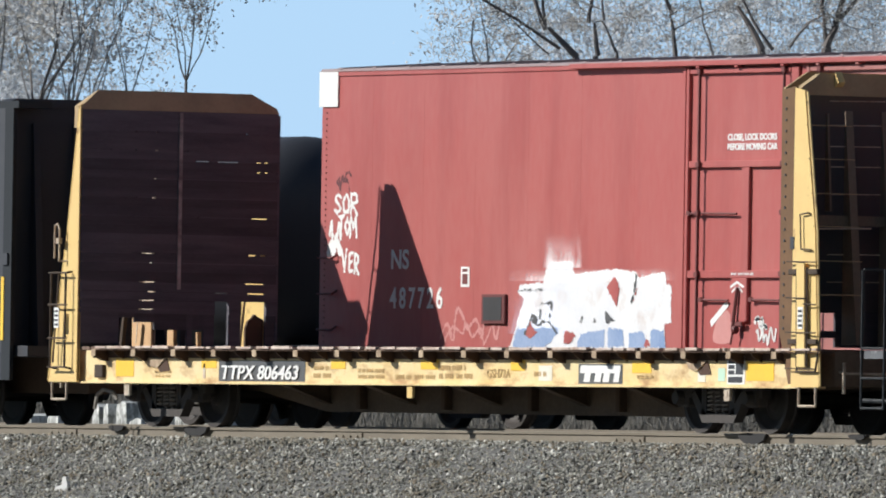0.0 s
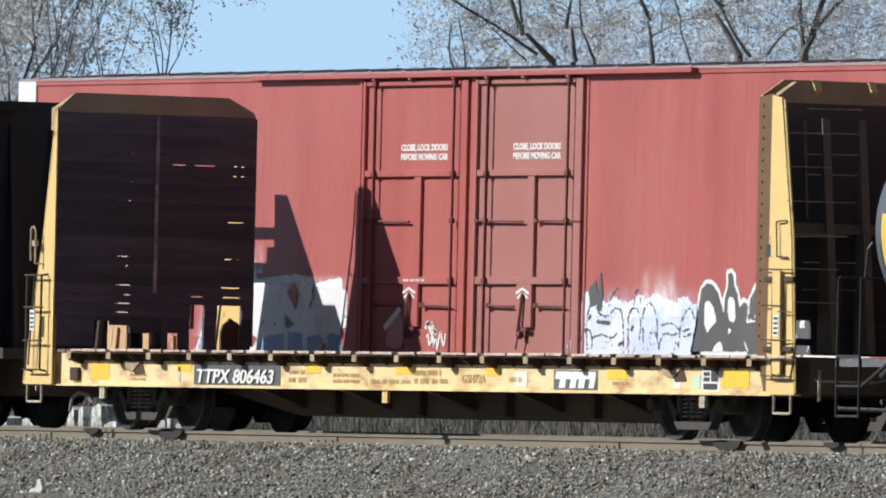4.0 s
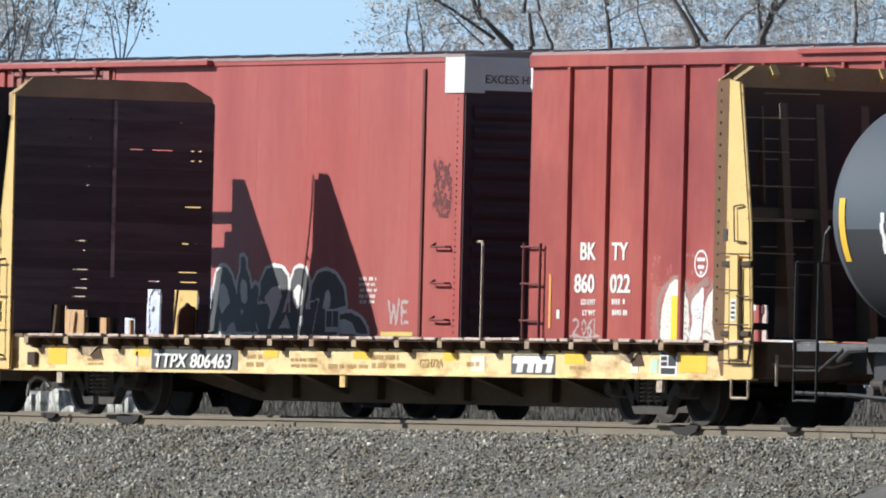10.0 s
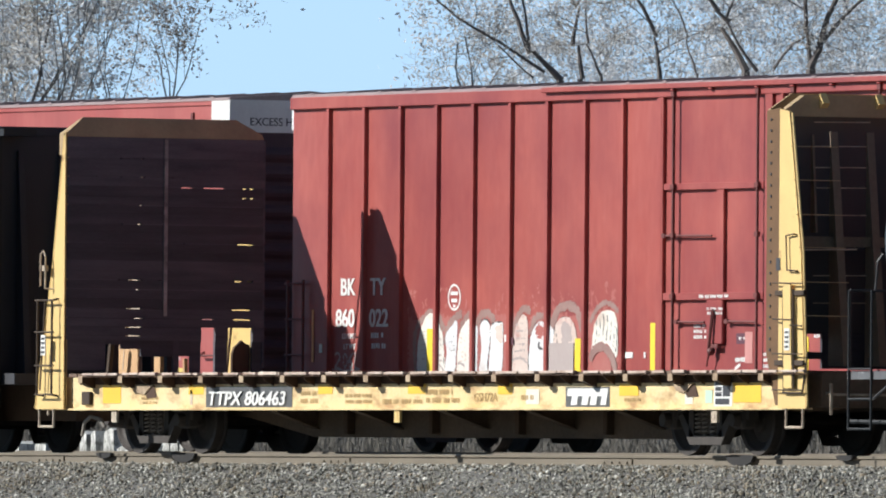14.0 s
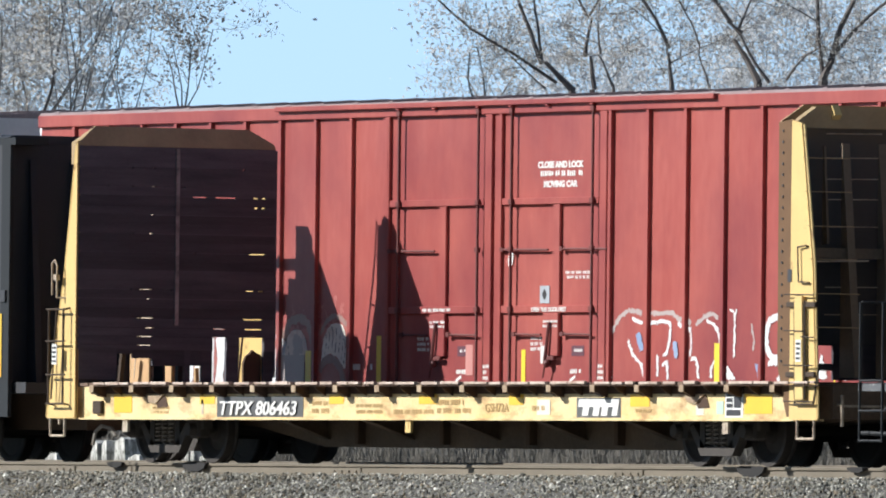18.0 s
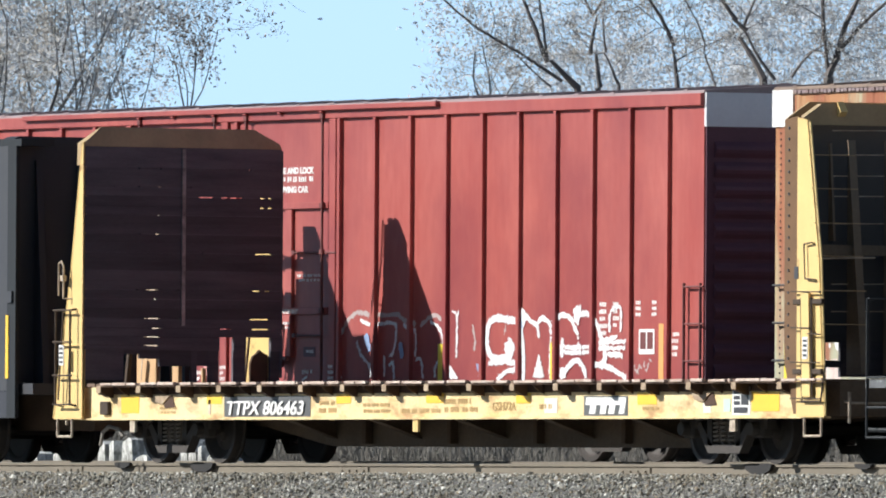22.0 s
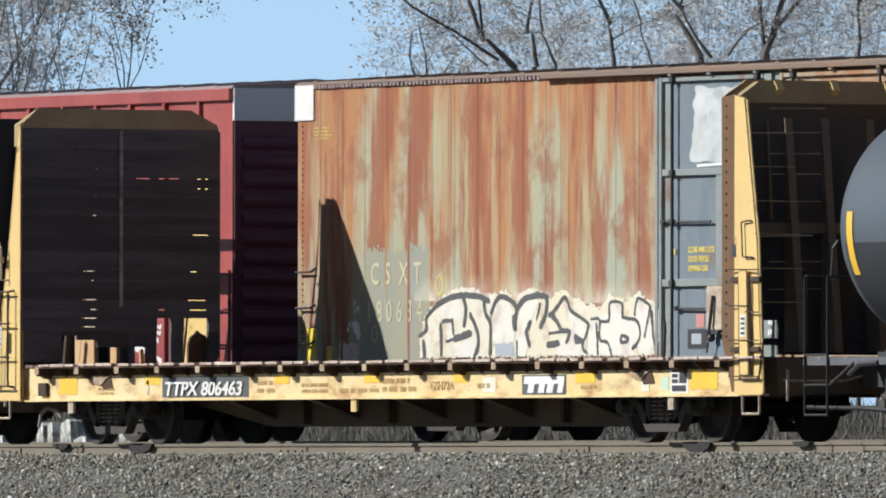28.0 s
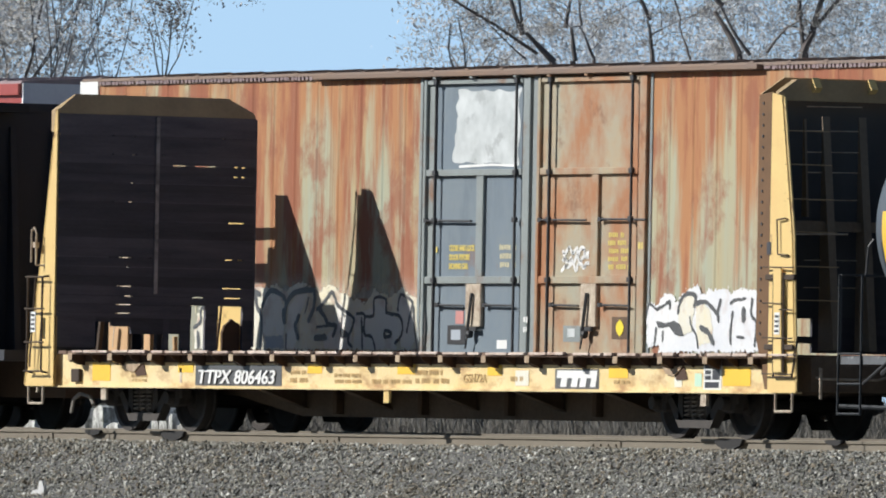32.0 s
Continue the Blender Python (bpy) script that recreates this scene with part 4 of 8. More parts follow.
def build_flatcar():
    car = thing("bulkhead_flatcar", pose(0, 0, 0), "yellow bulkhead flatcar with wooden end walls, standing on the near track", "railcar")
    rng = random.Random(7)
    # side sills: web and flanges
    for side in (-1, 1):
        bm = bmesh.new()
        prism(bm, [(-9.80, 0.60), (9.80, 0.60), (9.80, 1.035), (-9.80, 1.035)], side * 1.5, side * 1.45)
        box(bm, -10.44, 10.44, side * 1.56, side * 1.505, 0.585, 0.61)
        sill = part("side_sill", bm, M["yellow_sill"], car, "scuffed yellow steel side sill with stencilled bays")
        # dark strip that paints in the shade below the deck overhang
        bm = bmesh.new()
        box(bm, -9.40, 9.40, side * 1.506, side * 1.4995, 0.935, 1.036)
        part("upper_web", bm, M["bay_brown"], sill, "dark brown upper web above the painted bays, recess shade painted in")
        # deep stake pockets that taper back to the web, small gussets between them, and the rub strips
        for k in range(17):
            x = -9.0 + k * 1.155
            # pocket bodies coloured dark like their shaded sides, the fronts tan as lit
            bm = bmesh.new()
            prism(bm, [(side * 1.50, 1.046), (side * 1.705, 1.046), (side * 1.705, 0.965), (side * 1.57, 0.90), (side * 1.50, 0.89)], x - 0.055, x + 0.055, "x")
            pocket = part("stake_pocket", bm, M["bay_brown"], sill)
            bm = bmesh.new()
            box(bm, x - 0.06, x + 0.06, side * 1.716, side * 1.7045, 0.955, 1.05, 0.004)
            part("pocket_face", bm, M["pocket_tan"], pocket, "scuffed tan face of the stake pocket")
            for gx in (0.52 + rng.uniform(-0.03, 0.03),):
                bm = bmesh.new()
                prism(bm, [(side * 1.50, 1.046), (side * 1.69, 1.046), (side * 1.64, 0.985), (side * 1.50, 0.91)], x + gx - 0.012, x + gx + 0.012, "x")
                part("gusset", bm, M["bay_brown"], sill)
            bm = bmesh.new()
            at = x + 0.08
            while at < x + 1.06:
                w = min(rng.uniform(0.25, 0.62), x + 1.09 - at)
                box(bm, at, at + w, side * 1.73, side * 1.67, 1.056 + rng.uniform(0, 0.008), 1.096 + rng.uniform(-0.008, 0.004), 0.004)
                at += w + rng.choice((0.03, 0.05, 0.08, 0.16))
            part("rub_strip", bm, M["strip_pale"], sill)
            bm = bmesh.new()
            box(bm, x, x + 1.155, side * 1.705, side * 1.50, 1.036, 1.046)
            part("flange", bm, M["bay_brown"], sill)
    # markings on the near side
    def panel(name, x0, x1, z0, z1, mat, label):
        bm = bmesh.new()
        box(bm, x0, x1, -1.506, -1.501, z0, z1)
        return part(name, bm, mat, sill_near, label)
    sill_near = [o for o in car.children if o.name.startswith("side_sill")][0]
    panel("number_panel", -5.75, -3.32, 0.625, 0.905, M["spray_dark"], "black panel with white lettering")
    for k in range(3):
        lettering("lettering", "TTPX 806463", 0.265, -5.70 + 0.015 * k, -1.516 - 0.004 * k, 0.655, M["white"], sill_near, 1.45, bold=0.0025, slant=0.20)
    panel("emblem_panel", 4.10, 5.25, 0.625, 0.885, M["spray_dark"], "black panel with a white block emblem")
    bm = bmesh.new()
    for x, w in ((4.24, 0.16), (4.52, 0.16), (4.74, 0.16), (5.02, 0.14)):
        prism(bm, [(x, 0.65), (x + w, 0.65), (x + w + 0.06, 0.83), (x + 0.06, 0.83)], -1.512, -1.507)
    prism(bm, [(4.15, 0.765), (5.20, 0.765), (5.22, 0.865), (4.17, 0.865)], -1.5135, -1.5122)
    part("emblem", bm, M["white"], sill_near)
    notice = panel("inspection_notice", 7.95, 8.40, 0.63, 1.00, M["white"], "white inspection notice with black boxes")
    bm = bmesh.new()
    for k in range(3):
        box(bm, 7.99, 8.14, -1.512, -1.507, 0.76 + k * 0.07, 0.81 + k * 0.07)
    box(bm, 8.18, 8.36, -1.512, -1.507, 0.76, 0.95)
    box(bm, 7.99, 8.34, -1.512, -1.507, 0.655, 0.73)
    part("notice_boxes", bm, M["black"], notice)
    for x0, x1, z0 in ((-8.72, -8.20, 0.68), (-6.25, -5.82, 0.80), (-2.6, -2.2, 0.80), (-0.13, 0.36, 0.80), (2.30, 2.68, 0.79), (5.5, 6.0, 0.77), (8.44, 9.14, 0.68)):
        panel("reflector", x0, x1, z0, 0.93, M["orange"], "orange reflector patch")
    lettering("lettering", "GSH72A", 0.16, 1.66, -1.507, 0.70, M["stencil_brown"], sill_near, 1.1, bold=0.002)
    for x, z, w, h, n in ((-9.35, 0.66, 0.35, 0.1, 2), (-7.6, 0.66, 0.5, 0.12, 2), (-3.1, 0.66, 0.5, 0.2, 2), (-1.9, 0.66, 0.9, 0.16, 2), (-0.9, 0.65, 1.3, 0.1, 1), (0.35, 0.66, 0.9, 0.22, 2), (2.9, 0.70, 0.4, 0.1, 1), (5.6, 0.68, 0.5, 0.08, 1)):
        bars("small_stencil", x, -1.507, z, w, h, n, M["stencil_brown"], sill_near, rng)
    for x, w in ((-6.2, 0.06), (3.05, 0.35), (7.2, 0.2)):
        panel("bare_patch", x, x + w, 0.66, 0.86, M["spray_cream"], "pale faded patch")
    bm = bmesh.new()
    box(bm, -9.25, -9.02, -1.56, -1.501, 0.66, 0.84, 0.01)
    part("retainer_box", bm, M["brown_steel"], sill_near, "small rusty valve box")
    for x in (-7.55, 7.15):
        bm = bmesh.new()
        prism(bm, [(x - 0.22, 0.925), (x + 0.30, 0.93), (x + 0.06, 0.80), (x - 0.14, 0.83)], -1.53, -1.501)
        hook = part("tie_down_hook", bm, M["pocket_tan"], sill_near, "worn tan tie-down plate")
        # flat dark triangle in place of the shadow beside the plate
        bm = bmesh.new()
        prism(bm, [(x + 0.07, 0.80), (x + 0.31, 0.925), (x + 0.40, 0.76), (x + 0.12, 0.745)], -1.512, -1.501)
        part("hook_shade", bm, M["bay_brown"], hook, "dark triangle painted in as the tie-down plate's shadow")
    panel("spray_spot", 7.72, 7.90, 0.67, 0.84, M["mint"], "small mint-green spray spot")
    bm = bmesh.new()
    path_rod(bm, [(-9.70, -1.30, 0.24), (-9.60, -1.32, 0.42), (-9.38, -1.34, 0.50), (-9.12, -1.32, 0.46), (-9.05, -1.30, 0.36)], 0.026)
    part("brake_hose", bm, M["spring"], car, "dusty grey brake hose")
    for x in (-8.42, 7.92, -0.45):
        bm = bmesh.new()
        box(bm, x, x + 0.14, -1.53, -1.49, 0.42, 0.60)
        box(bm, x + 0.045, x + 0.095, -1.536, -1.529, 0.46, 0.55)
        part("jacking_lug", bm, M["light_iron"] if x < -1 or x > 1 else M["yellow"], sill_near)
    # deck boards, with small gaps and uneven ends
    rngd = random.Random(9)
    x = -9.42
    boards = []
    for w in (0.20, 0.24, 0.28):
        bm = bmesh.new()
        box(bm, 0, w - 0.012, -1.67, 1.67, 1.047, 1.092)
        me = bpy.data.meshes.new("deck_board")
        bm.to_mesh(me)
        bm.free()
        me.materials.append(M["deck"])
        boards.append((w, me))
    while x < 9.36:
        w, me = rngd.choice(boards)
        share("deck_board", me, car, pose(x, rngd.uniform(-0.025, 0.025), rngd.uniform(-0.008, 0.004)))
        x += w
    # underframe
    bm = bmesh.new()
    prism(bm, [(-9.8, 0.62), (9.8, 0.62), (6.9, 0.52), (5.1, 0.215), (-4.75, 0.235), (-6.6, 0.50)], -0.38, 0.38)
    box(bm, -10.3, 10.3, -0.36, 0.36, 0.62, 1.06)
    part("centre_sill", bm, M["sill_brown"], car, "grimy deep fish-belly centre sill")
    for k in range(5):
        x = -4.68 + k * 2.345
        for side in (-1, 1):
            bm = bmesh.new()
            prism(bm, [(side * 0.38, 0.345), (side * 1.46, 0.717), (side * 1.46, 1.05), (side * 0.38, 1.05)], x - 0.02, x + 0.02, "x")
            prism(bm, [(side * 0.38, 0.335), (side * 1.46, 0.707), (side * 1.46, 0.717), (side * 0.38, 0.355)], x - 0.09, x + 0.09, "x")
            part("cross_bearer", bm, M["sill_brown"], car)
            if k < 4:
                bm = bmesh.new()
                box(bm, x + 0.97, x + 1.07, side * 0.50, side * 0.375, 0.27, 1.0, 0.01)
                part("stiffener", bm, M["under"], car)
    for s in (-1, 1):
        bm = bmesh.new()
        box(bm, s * 9.74, s * 10.42, -1.36, 1.36, 0.62, 1.06)
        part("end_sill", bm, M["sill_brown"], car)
        coupler(car, s * 10.3, s)
        bm = bmesh.new()
        path_rod(bm, [(s * 10.44, -1.30, 0.80), (s * 10.62, -1.30, 0.78), (s * 10.62, -0.5, 0.78), (s * 10.50, -0.10, 0.86)], 0.018)
        path_rod(bm, [(s * 10.62, -1.34, 0.92), (s * 10.62, -1.34, 0.52)], 0.022)
        part("uncoupling_lever", bm, M["light_iron"], car)
        bm = bmesh.new()
        path_rod(bm, [(s * 10.35, 0.30, 0.70), (s * 10.55, 0.34, 0.50), (s * 10.9, 0.25, 0.38), (s * 11.2, 0.20, 0.50)], 0.03, 8)
        part("air_hose", bm, M["black"], car)
    bm = bmesh.new()
    rod(bm, (-3.2, 0.9, 0.55), (-2.2, 0.9, 0.55), 0.2, n=14)
    box(bm, -1.4, -1.0, 0.75, 1.05, 0.42, 0.7, 0.03)
    part("brake_reservoir", bm, M["under"], car)
    bm = bmesh.new()
    rod(bm, (-6.4, -0.75, 0.62), (6.4, -0.75, 0.62), 0.02)
    part("brake_rod", bm, M["under"], car)
    add_trucks(car, (-8.05, 6.98), False)
    build_bulkhead(car, -1)
    build_bulkhead(car, 1)
    return car


flatcar = build_flatcar()


def lumber(x, y, w, h, mat, lean, label):
    bm = bmesh.new()
    box(bm, -w / 2, w / 2, -0.03, 0.03, 0, h, 0.005)
    ob = part("lumber_scrap", bm, mat)
    ob.matrix_basis = pose(x, y, 1.062, 0, lean, 0)
    tagged(ob, label, "lumber", "lumber scraps by the end wall")


lumber(-10.08, -0.36, 0.56, 0.44, M["tan"], 0, "tan wooden block standing on the end sill")
lumber(-10.22, 0.168, 0.18, 0.29, M["tan"], 0, "small tan block on the end sill")
lumber(-10.22, -0.62, 0.07, 0.50, M["brown_steel"], 10, "dark stick leaning by the end wall")
bm = bmesh.new()
prism(bm, [(-0.14, 0), (0.13, 0), (0.13, 0.42), (0.06, 0.45), (0.0, 0.49), (-0.04, 0.44), (-0.10, 0.40), (-0.14, 0.30)], -0.025, 0.025, "x")
ob = part("lumber_scrap", bm, M["bay_brown"])
ob.matrix_basis = pose(-9.775, 1.21, 1.09)
tagged(ob, "dark splintered board standing behind the end wall", "lumber", "lumber scraps by the end wall")
bm = bmesh.new()
rod(bm, (-9.76, 0.985, 1.09), (-9.76, 1.055, 1.76), 0.016)
tagged(part("lumber_stick", bm, M["bay_brown"]), "thin dark stick leaning behind the end wall", "lumber", "lumber scraps by the end wall")
lumber(-10.20, 0.58, 0.05, 0.26, M["tan"], -4, "narrow tan stake by the end wall")


# ---- neighbours on the near track ----
def build_dark_flatcar():
    car = thing("dark_bulkhead_car", pose(-22.4, 0, 0), "black bulkhead flatcar coupled beside the yellow one", "railcar")
    xo = 10.45
    bm = bmesh.new()
    box(bm, 9.93, 10.23, -1.46, 1.25, 1.10, 4.42)
    wall = part("end_wall", bm, M["neighbour"], car, "black steel end wall")
    bm = bmesh.new()
    prism(bm, [(-1.46, 4.42), (1.25, 4.42), (1.25, 4.50), (1.16, 4.54), (-1.30, 4.54), (-1.46, 4.48)], 9.92, 10.25, "x")
    part("top_rail", bm, M["neighbour"], wall)
    bm = bmesh.new()
    box(bm, 9.3, 10.62, -1.47, -0.95, 4.40, 4.50)
    part("corner_plate", bm, M["neighbour_grey"], wall)
    for y in (-1.0, -0.35, 0.35, 1.0):
        bm = bmesh.new()
        prism(bm, [(10.23, 4.20), (10.27, 4.20), (10.52, 1.10), (10.23, 1.10)], y - 0.05, y + 0.05)
        part("outer_post", bm, M["neighbour"], wall)
    bm = bmesh.new()
    box(bm, 10.28, 10.53, -1.50, -1.44, 0.62, 4.40)
    part("side_post", bm, M["neighbour_grey"], wall, "weathered grey side post")
    bm = bmesh.new()
    box(bm, 9.95, 10.28, -1.47, -1.44, 1.0, 4.40)
    part("side_plate", bm, M["black"], wall, "black side plate")
    for side in (-1, 1):
        bm = bmesh.new()
        box(bm, -11.0, 10.36, side * 1.46, side * 1.40, 0.62, 1.08)
        part("side_sill", bm, M["neighbour"], car)
    bm = bmesh.new()
    box(bm, 10.26, 10.34, -1.512, -1.503, 1.17, 2.05)
    part("reflector", bm, M["orange"], wall, "yellow reflector stripe")
    for z in (2.22,):
        bm = bmesh.new()
        box(bm, 10.30, 10.46, -1.53, -1.50, z, z + 0.16)
        part("bracket", bm, M["black"], wall)
    bm = bmesh.new()
    box(bm, 8.9, 10.16, 1.38, 1.46, 3.78, 3.90)
    part("side_brace", bm, M["neighbour"], wall)
    bm = bmesh.new()
    prism(bm, [(10.16, 3.62), (9.84, 3.62), (9.80, 2.9), (9.82, 1.1), (10.16, 1.1)], 1.38, 1.46)
    part("side_gusset", bm, M["neighbour"], wall)
    bm = bmesh.new()
    box(bm, 9.45, 9.85, 1.38, 1.46, 3.17, 3.40)
    part("side_brace", bm, M["neighbour"], wall)
    bm = bmesh.new()
    prism(bm, [(9.96, 3.30), (9.86, 3.30), (9.32, 1.1), (9.46, 1.1)], 1.38, 1.46)
    part("slanted_brace", bm, M["neighbour"], wall)
    bm = bmesh.new()
    box(bm, -11.0, xo + 0.42, -1.40, 1.40, 0.95, 1.10)
    part("deck", bm, M["black"], car)
    bm = bmesh.new()
    box(bm, -10.8, xo + 0.3, -0.36, 0.36, 0.45, 0.95)
    part("centre_sill", bm, M["under"], car)
    coupler(car, 10.7, 1)
    add_trucks(car, (7.45, -8.7), False)
    return car


build_dark_flatcar()


def tank_profile(l0, l1, r, head):
    prof = [(l0 - head * math.cos(a), r * math.sin(a)) for a in [0.04] + [math.pi / 2 * k / 9 for k in range(1, 10)]]
    prof += [(l1 + head * math.cos(a), r * math.sin(a)) for a in [math.pi / 2 * k / 9 for k in range(9, 0, -1)] + [0.04]]
    return prof


def build_tank_car():
    car = thing("tank_car", pose(12.3, 0, 0), "blue-grey tank car with yellow reflective stripes coupled to the flatcar", "railcar")
    bm = bmesh.new()
    lathe(bm, tank_profile(0, 14.0, 1.50, 0.75), 64, "x")
    bmesh.ops.translate(bm, verts=bm.verts, vec=(0, 0, 2.72))
    part("tank", bm, M["tank_grey"], car, "smooth blue-grey tank shell", smooth=True)
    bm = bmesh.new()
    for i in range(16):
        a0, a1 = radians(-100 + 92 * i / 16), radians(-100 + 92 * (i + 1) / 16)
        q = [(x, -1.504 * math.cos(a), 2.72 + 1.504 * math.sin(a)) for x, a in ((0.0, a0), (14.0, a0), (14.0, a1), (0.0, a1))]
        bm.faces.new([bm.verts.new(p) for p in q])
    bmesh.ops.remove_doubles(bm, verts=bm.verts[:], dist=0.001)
    part("belly", bm, M["tank_black"], car, "black lower tank side", smooth=True)
    bm = bmesh.new()
    n = 14
    for i in range(n):
        a0, a1 = radians(-24 + 31 * i / n), radians(-24 + 31 * (i + 1) / n)
        q = [(x, -1.512 * math.cos(a), 2.72 + 1.512 * math.sin(a)) for x, a in ((0.06, a0), (0.20, a0), (0.20, a1), (0.06, a1))]
        bm.faces.new([bm.verts.new(p) for p in q])
    part("reflector", bm, M["orange"], car, "yellow reflective stripe on the tank")
    bm = bmesh.new()
    for x in (1.05, 1.25):
        for i in range(4):
            a0, a1 = radians(-20 + 5 * i), radians(-15 + 5 * i)
            q = [(xx + 0.03 * (i % 2), -1.512 * math.cos(a), 2.72 + 1.512 * math.sin(a)) for xx, a in ((x, a0), (x + 0.09, a0), (x + 0.09, a1), (x, a1))]
            bm.faces.new([bm.verts.new(p) for p in q])
    part("small_stencil", bm, M["white"], car, "white stencil bars")
    bm = bmesh.new()
    box(bm, -1.1, 15.1, -0.35, 0.35, 0.70, 1.15)
    box(bm, -1.15, -0.2, -1.35, 1.35, 0.98, 1.08)
    part("stub_sill", bm, M["black"], car)
    bm = bmesh.new()
    box(bm, -1.15, 1.4, -1.42, -1.34, 0.97, 1.07)
    part("platform_edge", bm, M["platform_grey"], car, "scuffed grey platform edge")
    bm = bmesh.new()
    prism(bm, [(0.7, 1.15), (2.0, 1.15), (1.7, 1.9), (0.8, 1.6)], -1.0, 1.0)
    part("saddle", bm, M["black"], car)
    for x in (-1.08, -0.52):
        bm = bmesh.new()
        path_rod(bm, [(x, -1.44, 0.32), (x, -1.44, 2.1)], 0.016)
        if x < -1:
            for z in (0.34, 0.72, 1.1):
                rod(bm, (x, -1.44, z), (-0.52, -1.44, z), 0.018)
        part("ladder", bm, M["neighbour_grey"], car)
    bm = bmesh.new()
    path_rod(bm, [(-1.12, -1.40, 1.15), (-1.12, -1.40, 2.1), (-1.12, 1.40, 2.1), (-1.12, 1.40, 1.15)], 0.02)
    path_rod(bm, [(-0.5, -1.40, 2.1), (-0.45, -1.40, 2.45), (-0.40, -1.35, 2.55)], 0.02)
    rod(bm, (-0.5, -1.42, 0.72), (0.1, -1.42, 1.0), 0.02)
    part("handrail", bm, M["dark_rod"], car)
    bm = bmesh.new()
    path_rod(bm, [(-1.3, -1.30, 0.44), (0.2, -1.32, 0.42), (1.4, -1.30, 0.36)], 0.03)
    part("brake_pipe", bm, M["neighbour_grey"], car, "dark grey pipe under the platform")
    bm = bmesh.new()
    box(bm, 0.5, 2.4, -1.2, 1.2, 0.62, 1.16)
    part("bolster", bm, M["black"], car)
    bm = bmesh.new()
    path_rod(bm, [(-0.05, -1.40, 0.85), (0.25, -1.42, 0.98), (0.7, -1.42, 1.0)], 0.035)
    part("vent_pipe", bm, M["dark_rod"], car, "dark bent pipe")
    coupler(car, -1.0, -1)
    add_trucks(car, (1.3, 12.5), False)
    return car


build_tank_car()


# ---- the passing train ----
HALF, WIDE, TOP = 13.26, 1.55, 4.93
TRAIN = []


def build_boxcar(centre, kind, label):
    """An 86-foot high boxcar with two plug doors a side. kind: 'smooth', 'ribbed' or 'rusted'."""
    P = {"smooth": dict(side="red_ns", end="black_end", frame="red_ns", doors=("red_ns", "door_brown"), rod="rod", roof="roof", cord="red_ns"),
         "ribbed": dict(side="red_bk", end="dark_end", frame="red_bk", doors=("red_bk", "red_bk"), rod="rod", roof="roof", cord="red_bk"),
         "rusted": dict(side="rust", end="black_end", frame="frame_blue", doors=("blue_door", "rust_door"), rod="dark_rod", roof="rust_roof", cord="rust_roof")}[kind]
    half = {"smooth": 13.26, "ribbed": 13.33, "rusted": 13.10}[kind]
    slide = 0.05 if kind == "ribbed" else 0.0        # the doors of this car stand a little off its middle
    car = thing("boxcar", pose(centre, FAR_Y, FAR_Z), label, "railcar", "cars of the passing train")
    rng = random.Random(int(centre * 10) + 50)
    y = -WIDE
    bm = bmesh.new()
    box(bm, -half, half, y + 0.05, WIDE, 0.98, TOP)
    body = part("body", bm, M[P["side"]], car, {"smooth": "faded oxide-red smooth steel body", "ribbed": "faded mineral-red ribbed steel body", "rusted": "blue-grey steel body streaked with rust"}[kind])
    # side sheets each side of the doors
    for s in (-1, 1):
        bm = bmesh.new()
        box(bm, s * 3.02, s * half, y, y + 0.05, 0.98, TOP - (0.0 if kind != "ribbed" else 0.0))
        sheet = part("side_sheet", bm, M[P["side"]], body)
        n = {"smooth": 7, "ribbed": 11, "rusted": 16}[kind]
        for k in range(1, n):
            x = s * (3.02 + (half - 3.02) * k / n) if kind != "ribbed" else (-13.28 + 1.03 * k if s < 0 else 13.43 - 1.018 * k)
            bm = bmesh.new()
            if kind == "ribbed":
                prism(bm, [(x - 0.052, y), (x + 0.040, y), (x + 0.036, y - 0.058), (x - 0.036, y - 0.058)], 1.0, TOP - 0.15, "z")
            elif kind == "rusted":
                prism(bm, [(x - 0.045, y), (x + 0.045, y), (x + 0.02, y - 0.011), (x - 0.02, y - 0.011)], 1.0, TOP - 0.06, "z")
            else:
                box(bm, x - 0.005, x + 0.005, y - 0.0012, y, 1.0, TOP - 0.04)
            part("rib" if kind == "ribbed" else "seam", bm, M[P["side"]], sheet)
        if kind == "smooth" and s > 0:
            bm = bmesh.new()
            x = s * (half - 1.06)
            box(bm, x - 0.03, x + 0.03, y - 0.03, y, 1.0, TOP - 0.14)
            part("seam", bm, M["rod"], sheet)
    # top cord and roof
    bm = bmesh.new()
    box(bm, -half, half, y - (0.062 if kind == "ribbed" else 0.02), y + 0.04, TOP - 0.15 if kind == "ribbed" else TOP - 0.05, TOP + 0.02, 0.01)
    part("top_cord", bm, M[P["cord"]], body)
    bm = bmesh.new()
    prism(bm, [(-WIDE - 0.03, TOP + 0.02), (WIDE + 0.03, TOP + 0.02), (WIDE, TOP + 0.06), (0, TOP + 0.16), (-WIDE, TOP + 0.06)], -half - 0.02, half + 0.02, "x")
    roof = part("roof", bm, M[P["roof"]], body, "ribbed steel roof")
    for k in range(27):
        x = -half + 0.5 + k * (2 * half - 1.0) / 26
        bm = bmesh.new()
        prism(bm, [(-WIDE - 0.02, TOP + 0.05), (-WIDE, TOP + 0.075), (0, TOP + 0.185), (WIDE, TOP + 0.075), (WIDE, TOP + 0.05), (0, TOP + 0.15)], x - 0.05, x + 0.05, "x")
        part("roof_rib", bm, M[P["roof"]], roof)
